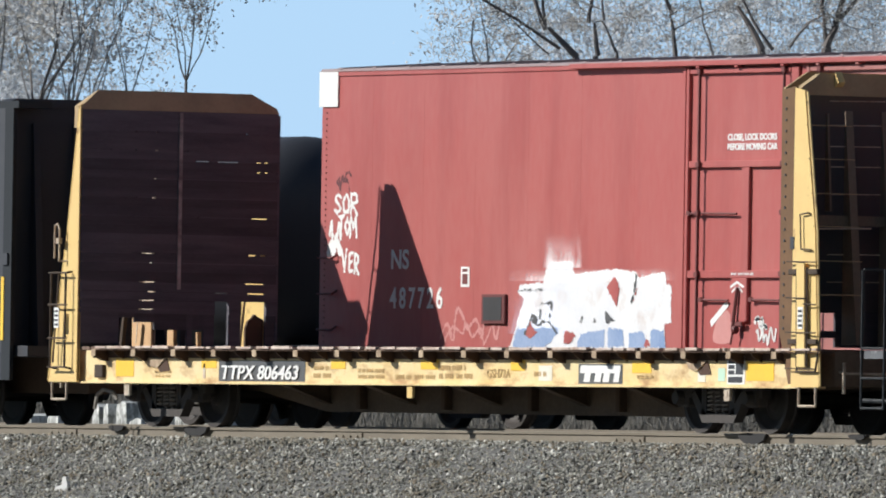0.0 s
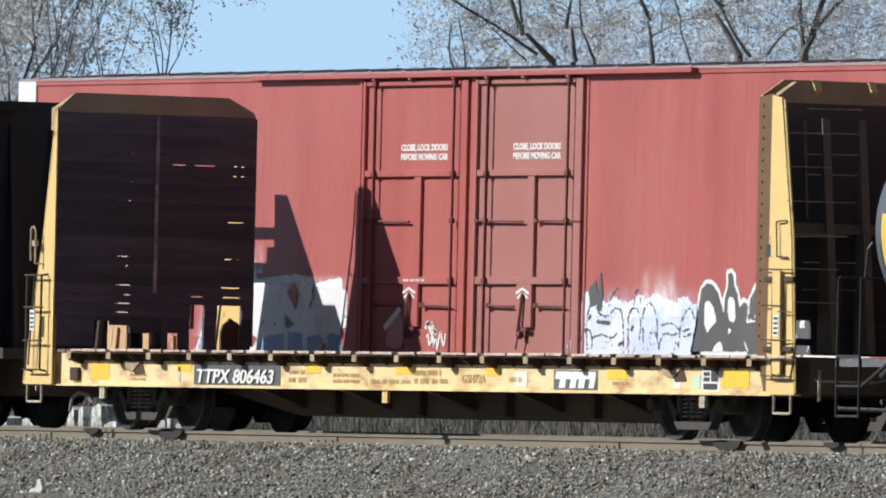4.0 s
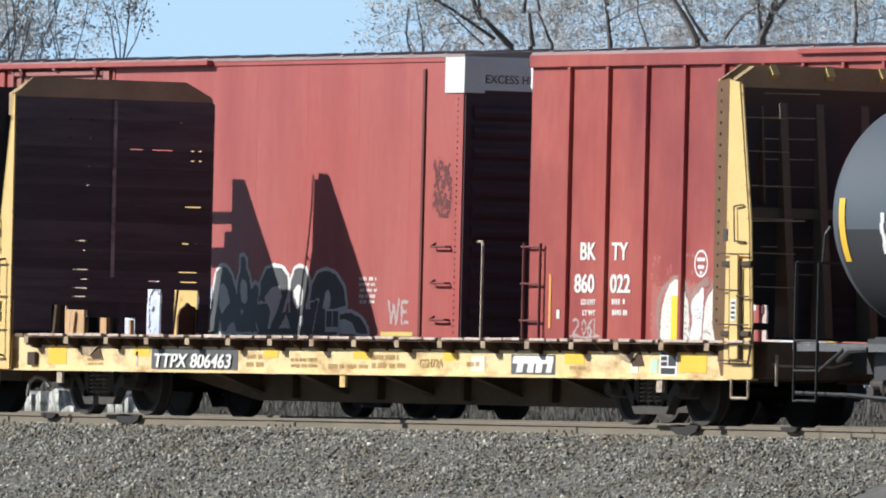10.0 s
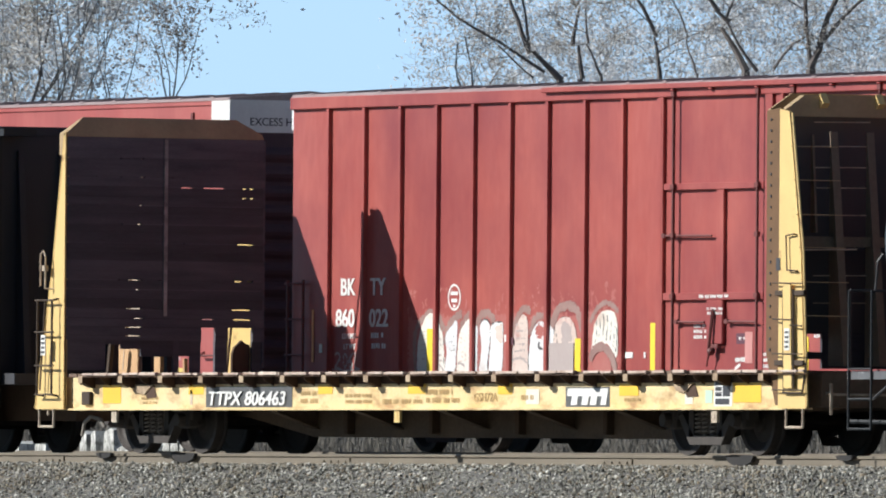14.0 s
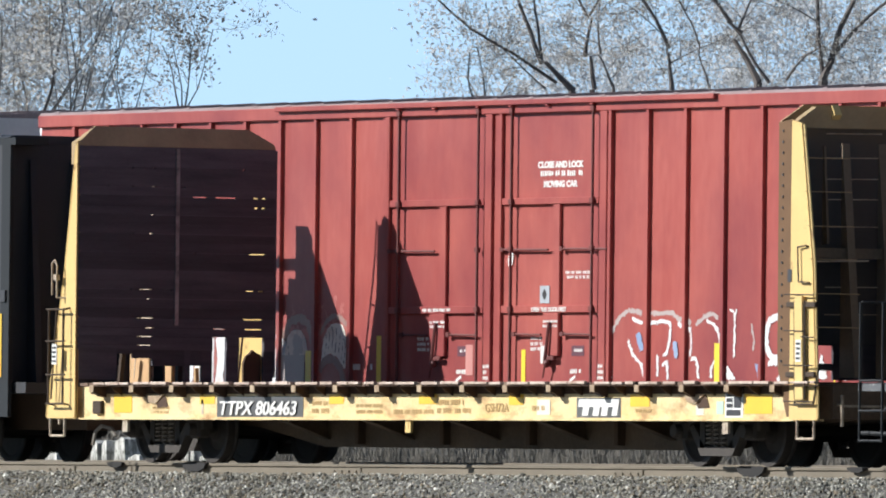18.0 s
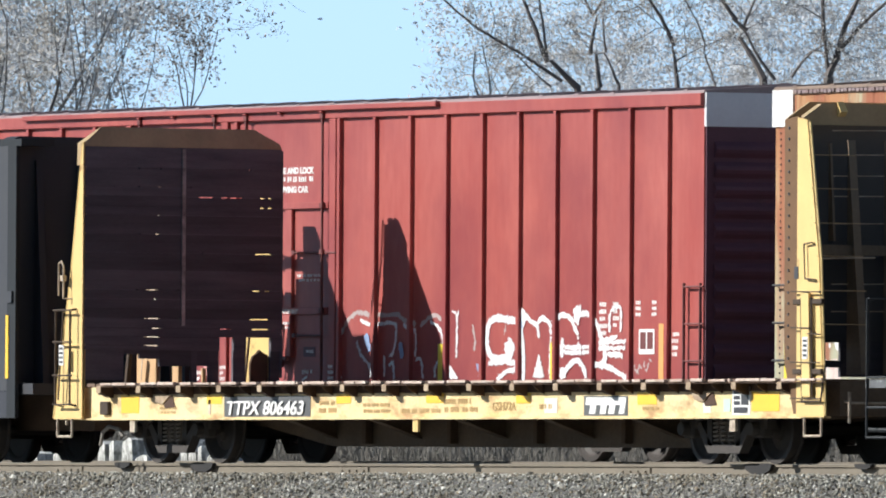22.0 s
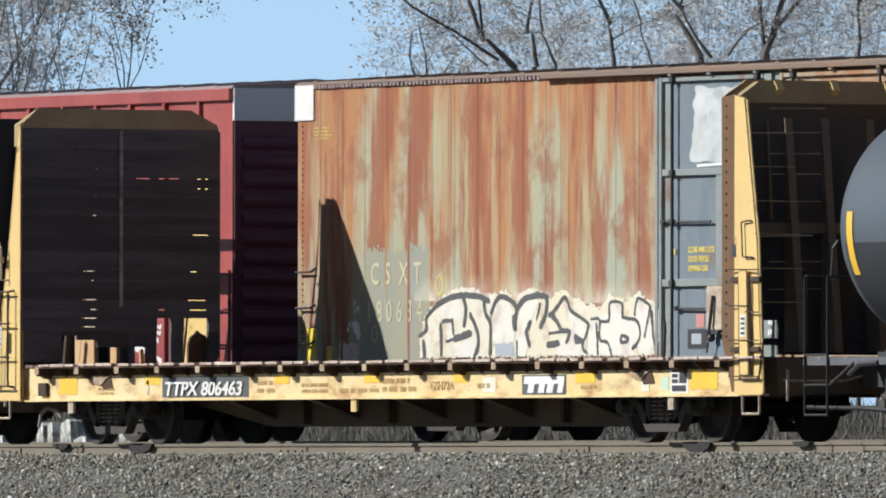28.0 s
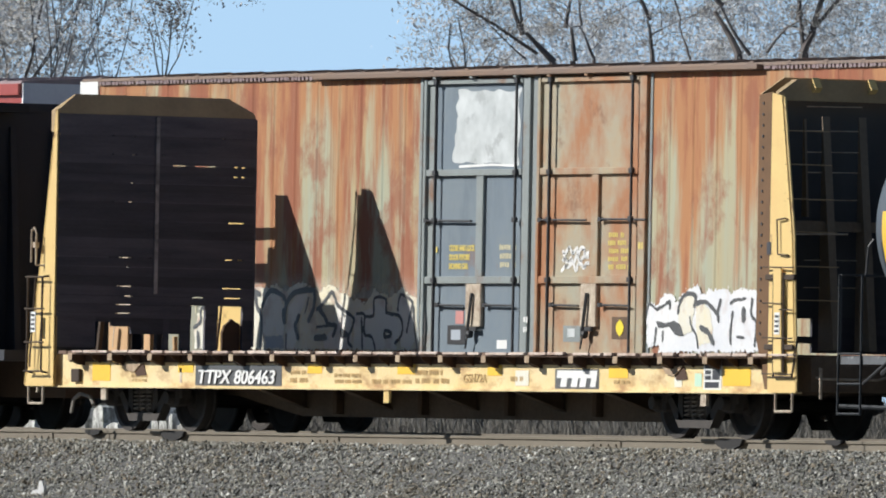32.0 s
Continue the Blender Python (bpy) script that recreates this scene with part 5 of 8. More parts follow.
    if kind == "rusted":
        bm = bmesh.new()
        for x0, x1 in ((-12.55, -6.15), (6.2, 12.55)):
            at = x0
            while at < x1:
                box(bm, at, at + rng.uniform(0.05, 0.09), y - 0.045, y - 0.021, TOP - rng.uniform(0.022, 0.038), TOP + 0.012)
                at += rng.uniform(0.09, 0.12)
        tagged(part("eave_teeth", bm, M["roof"], roof, "pale scalloped edges of the roof sheets"), kind="stuff")
    # long door rail under the eave
    bm = bmesh.new()
    box(bm, -6.1, 6.15, y - 0.13, y, TOP - 0.035, TOP + 0.035, 0.008)
    part("door_rail", bm, M[P["cord"] if kind != "rusted" else "rust_roof"], body, "projecting upper door rail")
    bm = bmesh.new()
    box(bm, slide - 3.16, slide + 3.2, y - 0.10, y, 0.95, 1.03)
    part("door_sill", bm, M[P["frame"]], body)
    # door posts: a slim one at the car's fore side, a broad one between the doors
    for x0, x1, d in ((-3.16, -3.08, 0.035), (-0.02, 0.15, 0.02), (3.16, 3.22, 0.018)):
        bm = bmesh.new()
        box(bm, slide + x0, slide + x1, y - d, y + 0.05, 1.0, TOP - 0.05, 0.006)
        part("door_post", bm, M[P["frame"]], body)
    for i, xc in enumerate((slide - 1.52, slide + 1.65)):
        bm = bmesh.new()
        box(bm, xc - 1.48, xc + 1.46, y + 0.012, y + 0.05, 1.06, 4.82, 0.006)
        door = part("door", bm, M[P["doors"][i]], body, {"smooth": "plug door in faded red", "ribbed": "plug door in mineral red", "rusted": ("slate-blue plug door", "rust-streaked plug door")[i]}[kind])
        fm = P["doors"][i] if kind != "rusted" else ("frame_blue" if i == 0 else "rust_door")
        for z0, z1 in ((4.79, 4.86), (3.53, 3.62), (2.05, 2.15), (1.03, 1.10)):
            bm = bmesh.new()
            box(bm, xc - 1.42, xc + 1.24, y - 0.048, y + 0.012, z0, z1, 0.006)
            part("door_bar", bm, M[fm], door)
        bm = bmesh.new()
        box(bm, xc - 0.02, xc + 0.17, y - 0.038, y + 0.012, 2.15, 3.53, 0.006)
        part("door_stile", bm, M[fm], door)
        for x0, x1, d in ((xc - 1.50, xc - 1.43, 0.055), (xc + 1.27, xc + 1.46, 0.052)):
            bm = bmesh.new()
            box(bm, x0, x1, y - d, y + 0.012, 1.06, 4.86, 0.006)
            part("door_stile", bm, M[fm], door)
        bm = bmesh.new()
        box(bm, xc - 1.43, xc - 1.22, y - 0.004, y + 0.012, 1.10, 4.78)
        part("door_edge", bm, M[fm], door)
        for sx in (-1, 1):
            rx = xc + sx * 1.12
            bm = bmesh.new()
            rod(bm, (rx, y - 0.072, 1.05), (rx, y - 0.072, 4.93), 0.021, n=8)
            for z in (4.82, 3.57, 2.92, 2.10):
                box(bm, rx - 0.045, rx + 0.045, y - 0.10, y - 0.045, z - 0.035, z + 0.035, 0.006)
            part("lock_rod", bm, M[P["rod"]], door)
        for x0, x1, z in ((-1.40, -0.12, 2.92), (0.25, 1.50, 2.92), (-1.06, -0.30, 1.76), (0.28, 1.06, 1.76)):
            if i == 0 and x1 > 1.4:
                continue
            bm = bmesh.new()
            rod(bm, (xc + x0, y - 0.05, z), (xc + x1, y - 0.05, z - 0.012), 0.017)
            box(bm, xc + x0 - 0.03, xc + x0 + 0.05, y - 0.07, y - 0.03, z - 0.03, z + 0.03)
            part("lever", bm, M[P["rod"]], door)
        bm = bmesh.new()
        box(bm, xc - 0.25, xc + 0.17, y - 0.05, y + 0.012, 1.46, 2.05, 0.01)
        part("gear_plate", bm, M[fm if kind != "rusted" else "light_iron"], door)
        bm = bmesh.new()
        rod(bm, (xc - 0.02, y - 0.08, 1.92), (xc - 0.10, y - 0.10, 1.36), 0.024)
        box(bm, xc - 0.12, xc + 0.12, y - 0.09, y - 0.04, 1.40, 1.46, 0.01)
        lathe_at = bmesh.ops.create_uvsphere(bm, u_segments=8, v_segments=6, radius=0.06)
        bmesh.ops.translate(bm, verts=lathe_at["verts"], vec=(xc - 0.08, y - 0.07, 1.36))
        rod(bm, (xc - 0.10, y - 0.09, 1.34), (xc - 0.16, y - 0.09, 1.16), 0.014)
        part("door_handle", bm, M[P["rod"]], door)
        for hx in (-1.12, -0.1, 1.12):
            bm = bmesh.new()
            box(bm, xc + hx - 0.045, xc + hx + 0.045, y - 0.115, y, 4.86, TOP - 0.03, 0.01)
            part("hanger", bm, M[fm], door)
    # ends
    for s in (-1, 1):
        bm = bmesh.new()
        box(bm, s * half, s * (half + 0.03), -WIDE + 0.02, WIDE - 0.02, 0.98, 4.50)
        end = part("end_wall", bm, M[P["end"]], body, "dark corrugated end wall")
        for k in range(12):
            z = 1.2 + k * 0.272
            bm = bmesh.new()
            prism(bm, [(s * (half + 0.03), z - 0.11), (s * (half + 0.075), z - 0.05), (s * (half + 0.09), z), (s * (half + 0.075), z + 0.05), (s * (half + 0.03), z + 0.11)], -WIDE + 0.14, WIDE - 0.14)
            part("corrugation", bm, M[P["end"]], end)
        bm = bmesh.new()
        box(bm, s * half, s * (half + 0.05), -WIDE + 0.0, WIDE, 4.50, TOP + 0.03)
        part("end_band", bm, M["white" if kind == "smooth" else "slate_band"], body, "pale grey band across the top of the end")
        bm = bmesh.new()
        if kind != "ribbed":
            box(bm, s * (half - 0.48), s * (half + 0.055), y - 0.025, y + 0.3, 4.46, TOP + 0.025)
            part("corner_patch", bm, M["white"], body, "white corner patch")
        else:
            bm.free()
        if kind == "smooth" and s > 0:
            bm = bmesh.new()
            path_rod(bm, [(s * (half - 0.02), -1.25, 0.95), (s * (half + 0.36), -1.40, 0.95), (s * (half + 0.40), -1.42, 2.36), (s * (half + 0.34), -1.40, 2.43), (s * (half + 0.02), -1.30, 2.43)], 0.020)
            part("end_rail", bm, M["light_iron"], body, "pale hand rail beside the end wall")
        a = 0.68 if kind == "smooth" and s > 0 else 0.5
        for z in (1.35, 1.85, 2.35):
            bm = bmesh.new()
            if kind == "ribbed":
                rod(bm, (s * (half + 0.10), y - 0.06, z), (s * (half - 0.42), y - 0.06, z), 0.016)
            else:
                path_rod(bm, [(s * (half - a), y, z + 0.05), (s * (half - a), y - 0.08, z), (s * (half - a + 0.42), y - 0.08, z), (s * (half - a + 0.42), y, z)], 0.016)
            part("grab_iron", bm, M[P["rod"]], body)
        for x in (half - 0.42, half + 0.02):
            if kind == "ribbed":
                bm = bmesh.new()
                rod(bm, (s * x, y - 0.06, 1.0), (s * x, y - 0.06, 2.4), 0.022)
                part("ladder_rail", bm, M[P["rod"]], body)
        bm = bmesh.new()
        for k in range(40):
            rod(bm, (s * (half - 0.14), y, 1.1 + k * 0.084), (s * (half - 0.14), y - 0.012, 1.1 + k * 0.084), 0.012, n=5)
        if kind != "ribbed":
            tagged(part("rivets", bm, M[P["rod"]], body), kind="stuff")
        else:
            bm.free()
        coupler(car, s * (half + 0.1), s)
    bm = bmesh.new()
    prism(bm, [(-half, 1.0), (half, 1.0), (9.4, 0.9), (7.4, 0.62), (-7.4, 0.62), (-9.4, 0.9)], -0.4, 0.4)
    box(bm, -3.0, -1.6, -1.2, -0.6, 0.45, 0.95)
    part("underframe", bm, M["under"], car)
    add_trucks(car, (-9.9, 9.9), True)
    TRAIN.append(car)
    return car, body


# the train's cars, by where they stand at the start
ns_car, ns_body = build_boxcar(2.29, "smooth", "tall oxide-red smooth-sided boxcar with double doors and spray-painted graffiti")
bk_car, bk_body = build_boxcar(30.77, "ribbed", "tall mineral-red ribbed boxcar with double doors and graffiti")
cs_car, cs_body = build_boxcar(59.10, "rusted", "tall blue-grey boxcar heavily streaked with rust and graffiti")


def build_black_tank():
    car = thing("tank_car", pose(-26.24, FAR_Y, FAR_Z), "black tank car ahead of the red boxcar in the passing train", "railcar", "cars of the passing train")
    bm = bmesh.new()
    lathe(bm, tank_profile(-12.0, 12.0, 1.50, 0.75), 64, "x")
    bmesh.ops.translate(bm, verts=bm.verts, vec=(0, 0, 2.62))
    part("tank", bm, M["tank_black"], car, "black tank shell", smooth=True)
    bm = bmesh.new()
    box(bm, -13.3, 13.3, -0.35, 0.35, 0.70, 1.15)
    part("stub_sill", bm, M["black"], car)
    coupler(car, 13.2, 1)
    add_trucks(car, (-11.0, 11.0), True)
    TRAIN.append(car)


build_black_tank()
# ---- markings on the passing train ----
FY = -WIDE        # the sides that face the viewer


def painted(name, parent, mat, label, layer, fills=(), lines=(), fuzz=0.012, cell=0.025):
    """Flat paint on a car's side from filled outlines and strokes (width, points): one clean sheet, 4 mm above the layer below."""
    if name == "tag" and 1 < len(lines) < 20:
        first = painted(name, parent, mat, label, layer, fills, lines[:1], fuzz, cell)
        for i, line in enumerate(lines[1:]):
            painted("tag_stroke", first, mat, "", layer + 0.04 * (i + 1), (), (line,), fuzz, cell)
        return first
    every = [p for o in fills for p in o] + [p for w, o in lines for p in o]
    pad = 0.06 + max([w for w, o in lines] or [0]) / 2
    x0, x1 = min(p[0] for p in every) - pad, max(p[0] for p in every) + pad
    z0, z1 = min(p[1] for p in every) - pad, max(p[1] for p in every) + pad
    nx, nz = int((x1 - x0) / cell) + 2, int((z1 - z0) / cell) + 2
    gx, gz = np.meshgrid(x0 + cell * np.arange(nx), z0 + cell * np.arange(nz), indexing="ij")
    field = np.full(gx.shape, 9.0)

    def span(ax, az, bx, bz):
        dx, dz = bx - ax, bz - az
        t = np.clip(((gx - ax) * dx + (gz - az) * dz) / max(dx * dx + dz * dz, 1e-9), 0, 1)
        return np.hypot(gx - ax - t * dx, gz - az - t * dz)
    for w, pts in lines:
        for (ax, az), (bx, bz) in zip(pts[:-1], pts[1:]):
            field = np.minimum(field, span(ax, az, bx, bz) - w / 2)
    for o in fills:
        dist, inside = np.full(gx.shape, 9.0), np.zeros(gx.shape, bool)
        for (ax, az), (bx, bz) in zip(o, o[1:] + o[:1]):
            dist = np.minimum(dist, span(ax, az, bx, bz))
            if az != bz:
                inside ^= ((az > gz) != (bz > gz)) & (gx < (bx - ax) * (gz - az) / (bz - az) + ax)
        field = np.minimum(field, np.where(inside, -dist, dist))
    rs = np.random.RandomState(int(abs(x0) * 100) % 9999)
    field = field + rs.normal(0, fuzz, field.shape)
    y = FY - 0.004 * layer
    v, f = [], []
    low = 0.99 if parent is not None else -9
    for j in range(nz - 1):
        if gz[0, j] < low:
            continue
        i = 0
        while i < nx - 1:
            c = (field[i, j], field[i + 1, j], field[i + 1, j + 1], field[i, j + 1])
            if min(c) >= 0:
                i += 1
                continue
            e = i
            while e < nx - 1 and max(field[e, j], field[e + 1, j], field[e + 1, j + 1], field[e, j + 1]) < 0:
                e += 1
            k = len(v)
            if e > i:
                v += [(gx[i, j], y, gz[i, j]), (gx[e, j], y, gz[i, j]), (gx[e, j], y, gz[i, j + 1]), (gx[i, j], y, gz[i, j + 1])]
                f.append((k, k + 1, k + 2, k + 3))
                i = e
                continue
            corner = ((gx[i, j], gz[i, j]), (gx[i + 1, j], gz[i, j]), (gx[i + 1, j], gz[i, j + 1]), (gx[i, j], gz[i, j + 1]))
            poly = []
            for m in range(4):
                (px, pz), (qx, qz), fp, fq = corner[m], corner[(m + 1) % 4], c[m], c[(m + 1) % 4]
                if fp < 0:
                    poly.append((px, y, pz))
                if (fp < 0) != (fq < 0):
                    t = fp / (fp - fq)
                    poly.append((px + (qx - px) * t, y, pz + (qz - pz) * t))
            if len(poly) >= 3:
                v += poly
                f.append(tuple(range(k, k + len(poly))))
            i += 1
    me = bpy.data.meshes.new(name)
    me.from_pydata([tuple(float(q) for q in p) for p in v], [], f)
    me.materials.append(mat)
    ob = new(name, me)
    ob.parent = parent
    if label:
        ob["label"] = label
    if name in ("spray_line", "spray_haze", "spray_gap", "spray_fill"):
        tagged(ob, kind="stuff")
    return ob


def specks(rng, x0, x1, z0, z1, n, r=0.03):
    """Short dabs of overspray."""
    out = []
    for _ in range(n):
        x, z = rng.uniform(x0, x1), z0 + (z1 - z0) * rng.random() ** 1.6
        out.append((rng.uniform(0.4, 1.2) * r, [(x, z), (x + 0.001, z + rng.uniform(0.01, 0.08))]))
    return out


def fit_in(x0, x1, z0, z1, pts):
    """Points given in hundredths of a frame of this size."""
    return [(x0 + (x1 - x0) * u / 100, z0 + (z1 - z0) * v / 100) for u, v in pts]


def scribble(rng, x0, x1, z0, z1, n):
    return smooth_loop([(x0 + (x1 - x0) * (i + rng.uniform(-0.4, 0.4)) / n, rng.uniform(z0, z1)) for i in range(n)], False, 4)


def mark(name, parent, mat, x0, x1, z0, z1, label="", layer=1):
    bm = bmesh.new()
    box(bm, x0, x1, FY - 0.004 * layer - 0.003, FY - 0.004 * layer + 0.002, z0, z1)
    return part(name, bm, mat, parent, label)


def dusting(parent, mat, x0, x1, z0, z1, layer, label="soft overspray above the letters"):
    bm = bmesh.new()
    blob(bm, [(x0, z0), (x1, z0), (x1, z1), (x0, z1)], FY - 0.004 * layer)
    ob = part("overspray", bm, mat, parent, label)
    ob.visible_shadow = False
    return ob


def spray_edge(rng, x0, x1, z0, z1, n, rough=0.12):
    """A ragged-topped patch of paint."""
    pts = [(x0, z0), (x1, z0)]
    for i in range(n + 1):
        pts.append((x1 + (x0 - x1) * i / n, z1 - rng.random() ** 2 * rough * (z1 - z0) * 4))
    return pts


def smooth_car_markings():
    rng = random.Random(31)
    b = ns_body
    lettering("lettering", "NS", 0.37, -11.22, FY - 0.006, 2.20, M["white"], b, 1.15, bold=0.008)
    for k, ch in enumerate("487726"):
        lettering("lettering", ch, 0.40, -11.22 + 0.262 * k, FY - 0.006, 1.655, M["white"], b, 0.95, bold=0.008)
    sign = mark("route_card", b, M["white"], -9.22, -8.98, 1.94, 2.22, "small white card with dark marks")
    mark("card_mark", sign, M["rod"], -9.17, -9.03, 1.98, 2.12, layer=2)
    mark("card_mark", sign, M["rod"], -9.17, -9.03, 2.15, 2.19, layer=2)
    bm = bmesh.new()
    box(bm, -8.56, -7.91, FY - 0.05, FY, 1.43, 1.84, 0.01)
    vent = part("vent_box", bm, M["rod"], b, "dark recessed inspection hatch")
    bm = bmesh.new()
    box(bm, -8.50, -7.99, FY - 0.056, FY - 0.049, 1.48, 1.80)
    part("hatch_cover", bm, M["dark_rod"], vent)
    # first large piece: white with blue feet
    X = (-7.85, -3.38, 1.10, 2.42)
    body = fit_in(*X, [(0, 0), (3, 15), (9, 52), (5, 58), (6, 66), (21, 68), (22, 80), (26, 90), (32, 89), (38, 91), (40, 77), (47, 78), (65, 82), (68, 81), (78, 78), (79, 73), (95, 79), (96, 67), (99, 65), (99, 27), (95, 25), (96, 0)])
    g = painted("graffiti", b, M["spray_white"], "large white spray-painted piece with blue shading", 1, [body])
    dusting(g, M["dust_white"], -6.95, -5.85, 2.20, 2.68, 1.4)
    dusting(g, M["dust_white"], -7.9, -3.3, 2.02, 2.20, 1.5)
    dusting(g, M["dust_ice"], -7.9, -6.2, 1.30, 2.1, 1.6, "icy shading on the letters")
    painted("spray_fill", g, M["spray_blue"], "blue lower fill", 2, [fit_in(*X, o) for o in (
        [(2, 1), (5, 20), (20, 21), (30, 22), (31, 17), (22, 1)], [(42, 1), (44, 14), (49, 17), (59, 19), (59, 1)], [(61, 1), (61, 21), (70, 20), (71, 3)], [(74, 1), (74, 15), (82, 19), (85, 5), (83, 1)], [(87, 1), (87, 20), (95, 18), (96, 1)])])
    painted("spray_gap", g, M["red_ns"], "", 3, [fit_in(*X, o) for o in ([(60, 64), (65, 75), (68, 62), (66, 42)], [(79, 68), (80, 76), (77, 50), (76, 46)], [(10, 14), (13, 27), (16, 18), (19, 20), (14, 10)], [(35, 18), (42, 15), (38, 4), (34, 6)], [(83, 2), (85, 12), (87, 2)])])
    painted("spray_line", g, M["spray_dark"], "", 4, [fit_in(*X, [(59, 40), (65, 29), (60, 26)]), fit_in(*X, [(44, 28), (46, 38), (45, 27)]), fit_in(*X, [(14, 27), (17, 36), (18, 28), (16, 25)])],
            [(0.025, fit_in(*X, q)) for q in ([(10, 14), (15, 36), (17, 24), (24, 29), (30, 16)], [(19, 30), (20, 47), (27, 47), (25, 33)], [(6, 60), (21, 61)], [(78, 78), (77, 60), (75, 46)], [(52, 23), (53, 30)])])
    # tags by the left end
    loops = [(-12.86, -12.66, 2.98, 3.24, [(90, 85), (40, 100), (10, 75), (50, 50), (90, 25), (50, 0), (5, 15)]), (-12.62, -12.42, 2.98, 3.24, [(50, 100), (5, 60), (20, 5), (80, 5), (95, 60), (50, 100)]), (-12.40, -12.18, 2.96, 3.24, [(10, 0), (10, 100), (80, 95), (85, 60), (15, 50), (90, 0)]),
             ]
    loops += [(-12.74, -12.56, 2.66, 2.94, [(0, 95), (95, 100), (50, 95), (45, 0)]), (-12.56, -12.40, 2.68, 2.90, [(50, 100), (5, 50), (50, 0), (95, 50), (50, 100)]), (-12.40, -12.20, 2.64, 2.92, [(0, 0), (15, 100), (45, 40), (80, 100), (95, 0)]),
             (-12.62, -12.46, 2.16, 2.46, [(0, 100), (45, 0), (80, 100)]), (-12.42, -12.28, 2.16, 2.42, [(90, 100), (10, 95), (5, 50), (70, 55), (5, 45), (10, 0), (90, 5)]), (-12.26, -12.12, 2.12, 2.40, [(10, 0), (10, 100), (80, 90), (80, 60), (15, 50), (90, 0)])]
    painted("tag", b, M["white"], "white spray-painted tag in three scrawled lines", 1, [], [(0.05, fit_in(x0, x1, z0, z1, q)) for x0, x1, z0, z1, q in loops] + [(0.12, scribble(rng, -12.98, -12.62, 2.40, 2.62, 6)), (0.06, scribble(rng, -12.98, -12.6, 2.55, 2.85, 7))], fuzz=0.008)
    painted("tag", b, M["spray_soot"], "faint dark spray-painted tag", 1, [], [(0.035, scribble(rng, -12.8, -12.4, 3.25, 3.5, 8)), (0.035, scribble(rng, -12.75, -12.35, 3.3, 3.55, 6))])
    painted("tag", b, M["pale_red"], "pale loopy scribble", 1, [], [(0.05, scribble(rng, -9.75, -7.9, 1.15, 1.68, 12)), (0.04, scribble(rng, -9.6, -7.9, 1.12, 1.5, 9))])
    # doors
    for x in (-1.35, 1.79):
        for words, z in (("CLOSE, LOCK DOORS", 3.895), ("BEFORE MOVING CAR", 3.765)):
            lettering("lettering", words, 0.118, x, FY + 0.008, z, M["white"], b, 1.12, align="CENTER", bold=0.005)
    bars("small_stencil", -1.80, FY - 0.052, 2.075, 0.72, 0.055, 1, M["white"], b, rng)
    for x in (-1.52, 1.65):
        for dx in (-0.14, 0.04):
            bm = bmesh.new()
            stroke(bm, [(x + dx - 0.10, 1.93 if dx < 0 else 1.99), (x + dx + 0.06, 1.99 if dx < 0 else 1.93)], 0.035, FY - 0.054)
            stroke(bm, [(x + dx - 0.06, 1.86 if dx < 0 else 1.92), (x + dx + 0.04, 1.92 if dx < 0 else 1.86)], 0.03, FY - 0.0555)
            part("scuff_mark", bm, M["white"], b, "white scuffed paint stroke")
    bm = bmesh.new()
    stroke(bm, [(-2.35, 1.45), (-1.95, 1.70)], 0.09, FY + 0.004)
    stroke(bm, scribble(rng, -1.2, -0.85, 1.32, 1.56, 9), 0.055, FY + 0.003)
    stroke(bm, scribble(rng, -1.15, -0.6, 1.16, 1.40, 14), 0.04, FY + 0.0015)
    part("tag", bm, M["white"], b, "white spray-painted scrawl on the door")
    bm = bmesh.new()
    blob(bm, smooth_loop([(-2.30, 1.20), (-2.2, 1.50), (-1.95, 1.62), (-1.80, 1.45), (-1.82, 1.2)]), FY + 0.007)
    part("paint_haze", bm, M["pale_red"], b)
    # second piece: white with fine black lines
    X = (2.98, 6.30, 1.10, 2.08)
    top = [(100, 0), (99, 60), (94, 72), (88, 82), (80, 74), (72, 78), (66, 84), (58, 76), (52, 84), (45, 76), (38, 72), (30, 80), (24, 72), (16, 82), (10, 90), (4, 72), (1, 40), (0, 0)]
    g = painted("graffiti", b, M["spray_blue_shade"], "white spray-painted piece with fine black lines, blue sky shade painted in", 1, [smooth_loop(fit_in(*X, top), True, 3)], fuzz=0.02)
    dusting(b, M["dust_ice"], 2.9, 6.4, 1.62, 2.10, 1.5)
    dusting(b, M["dust_white"], 4.7, 5.7, 1.75, 2.35, 1.6)
    painted("spray_haze", g, M["dust_ice"], "", 1.7, [fit_in(*X, q) for q in ([(22, 40), (26, 86), (34, 92), (40, 60)], [(60, 30), (66, 80), (74, 84), (72, 40)], [(84, 40), (88, 88), (97, 80), (95, 40)])])
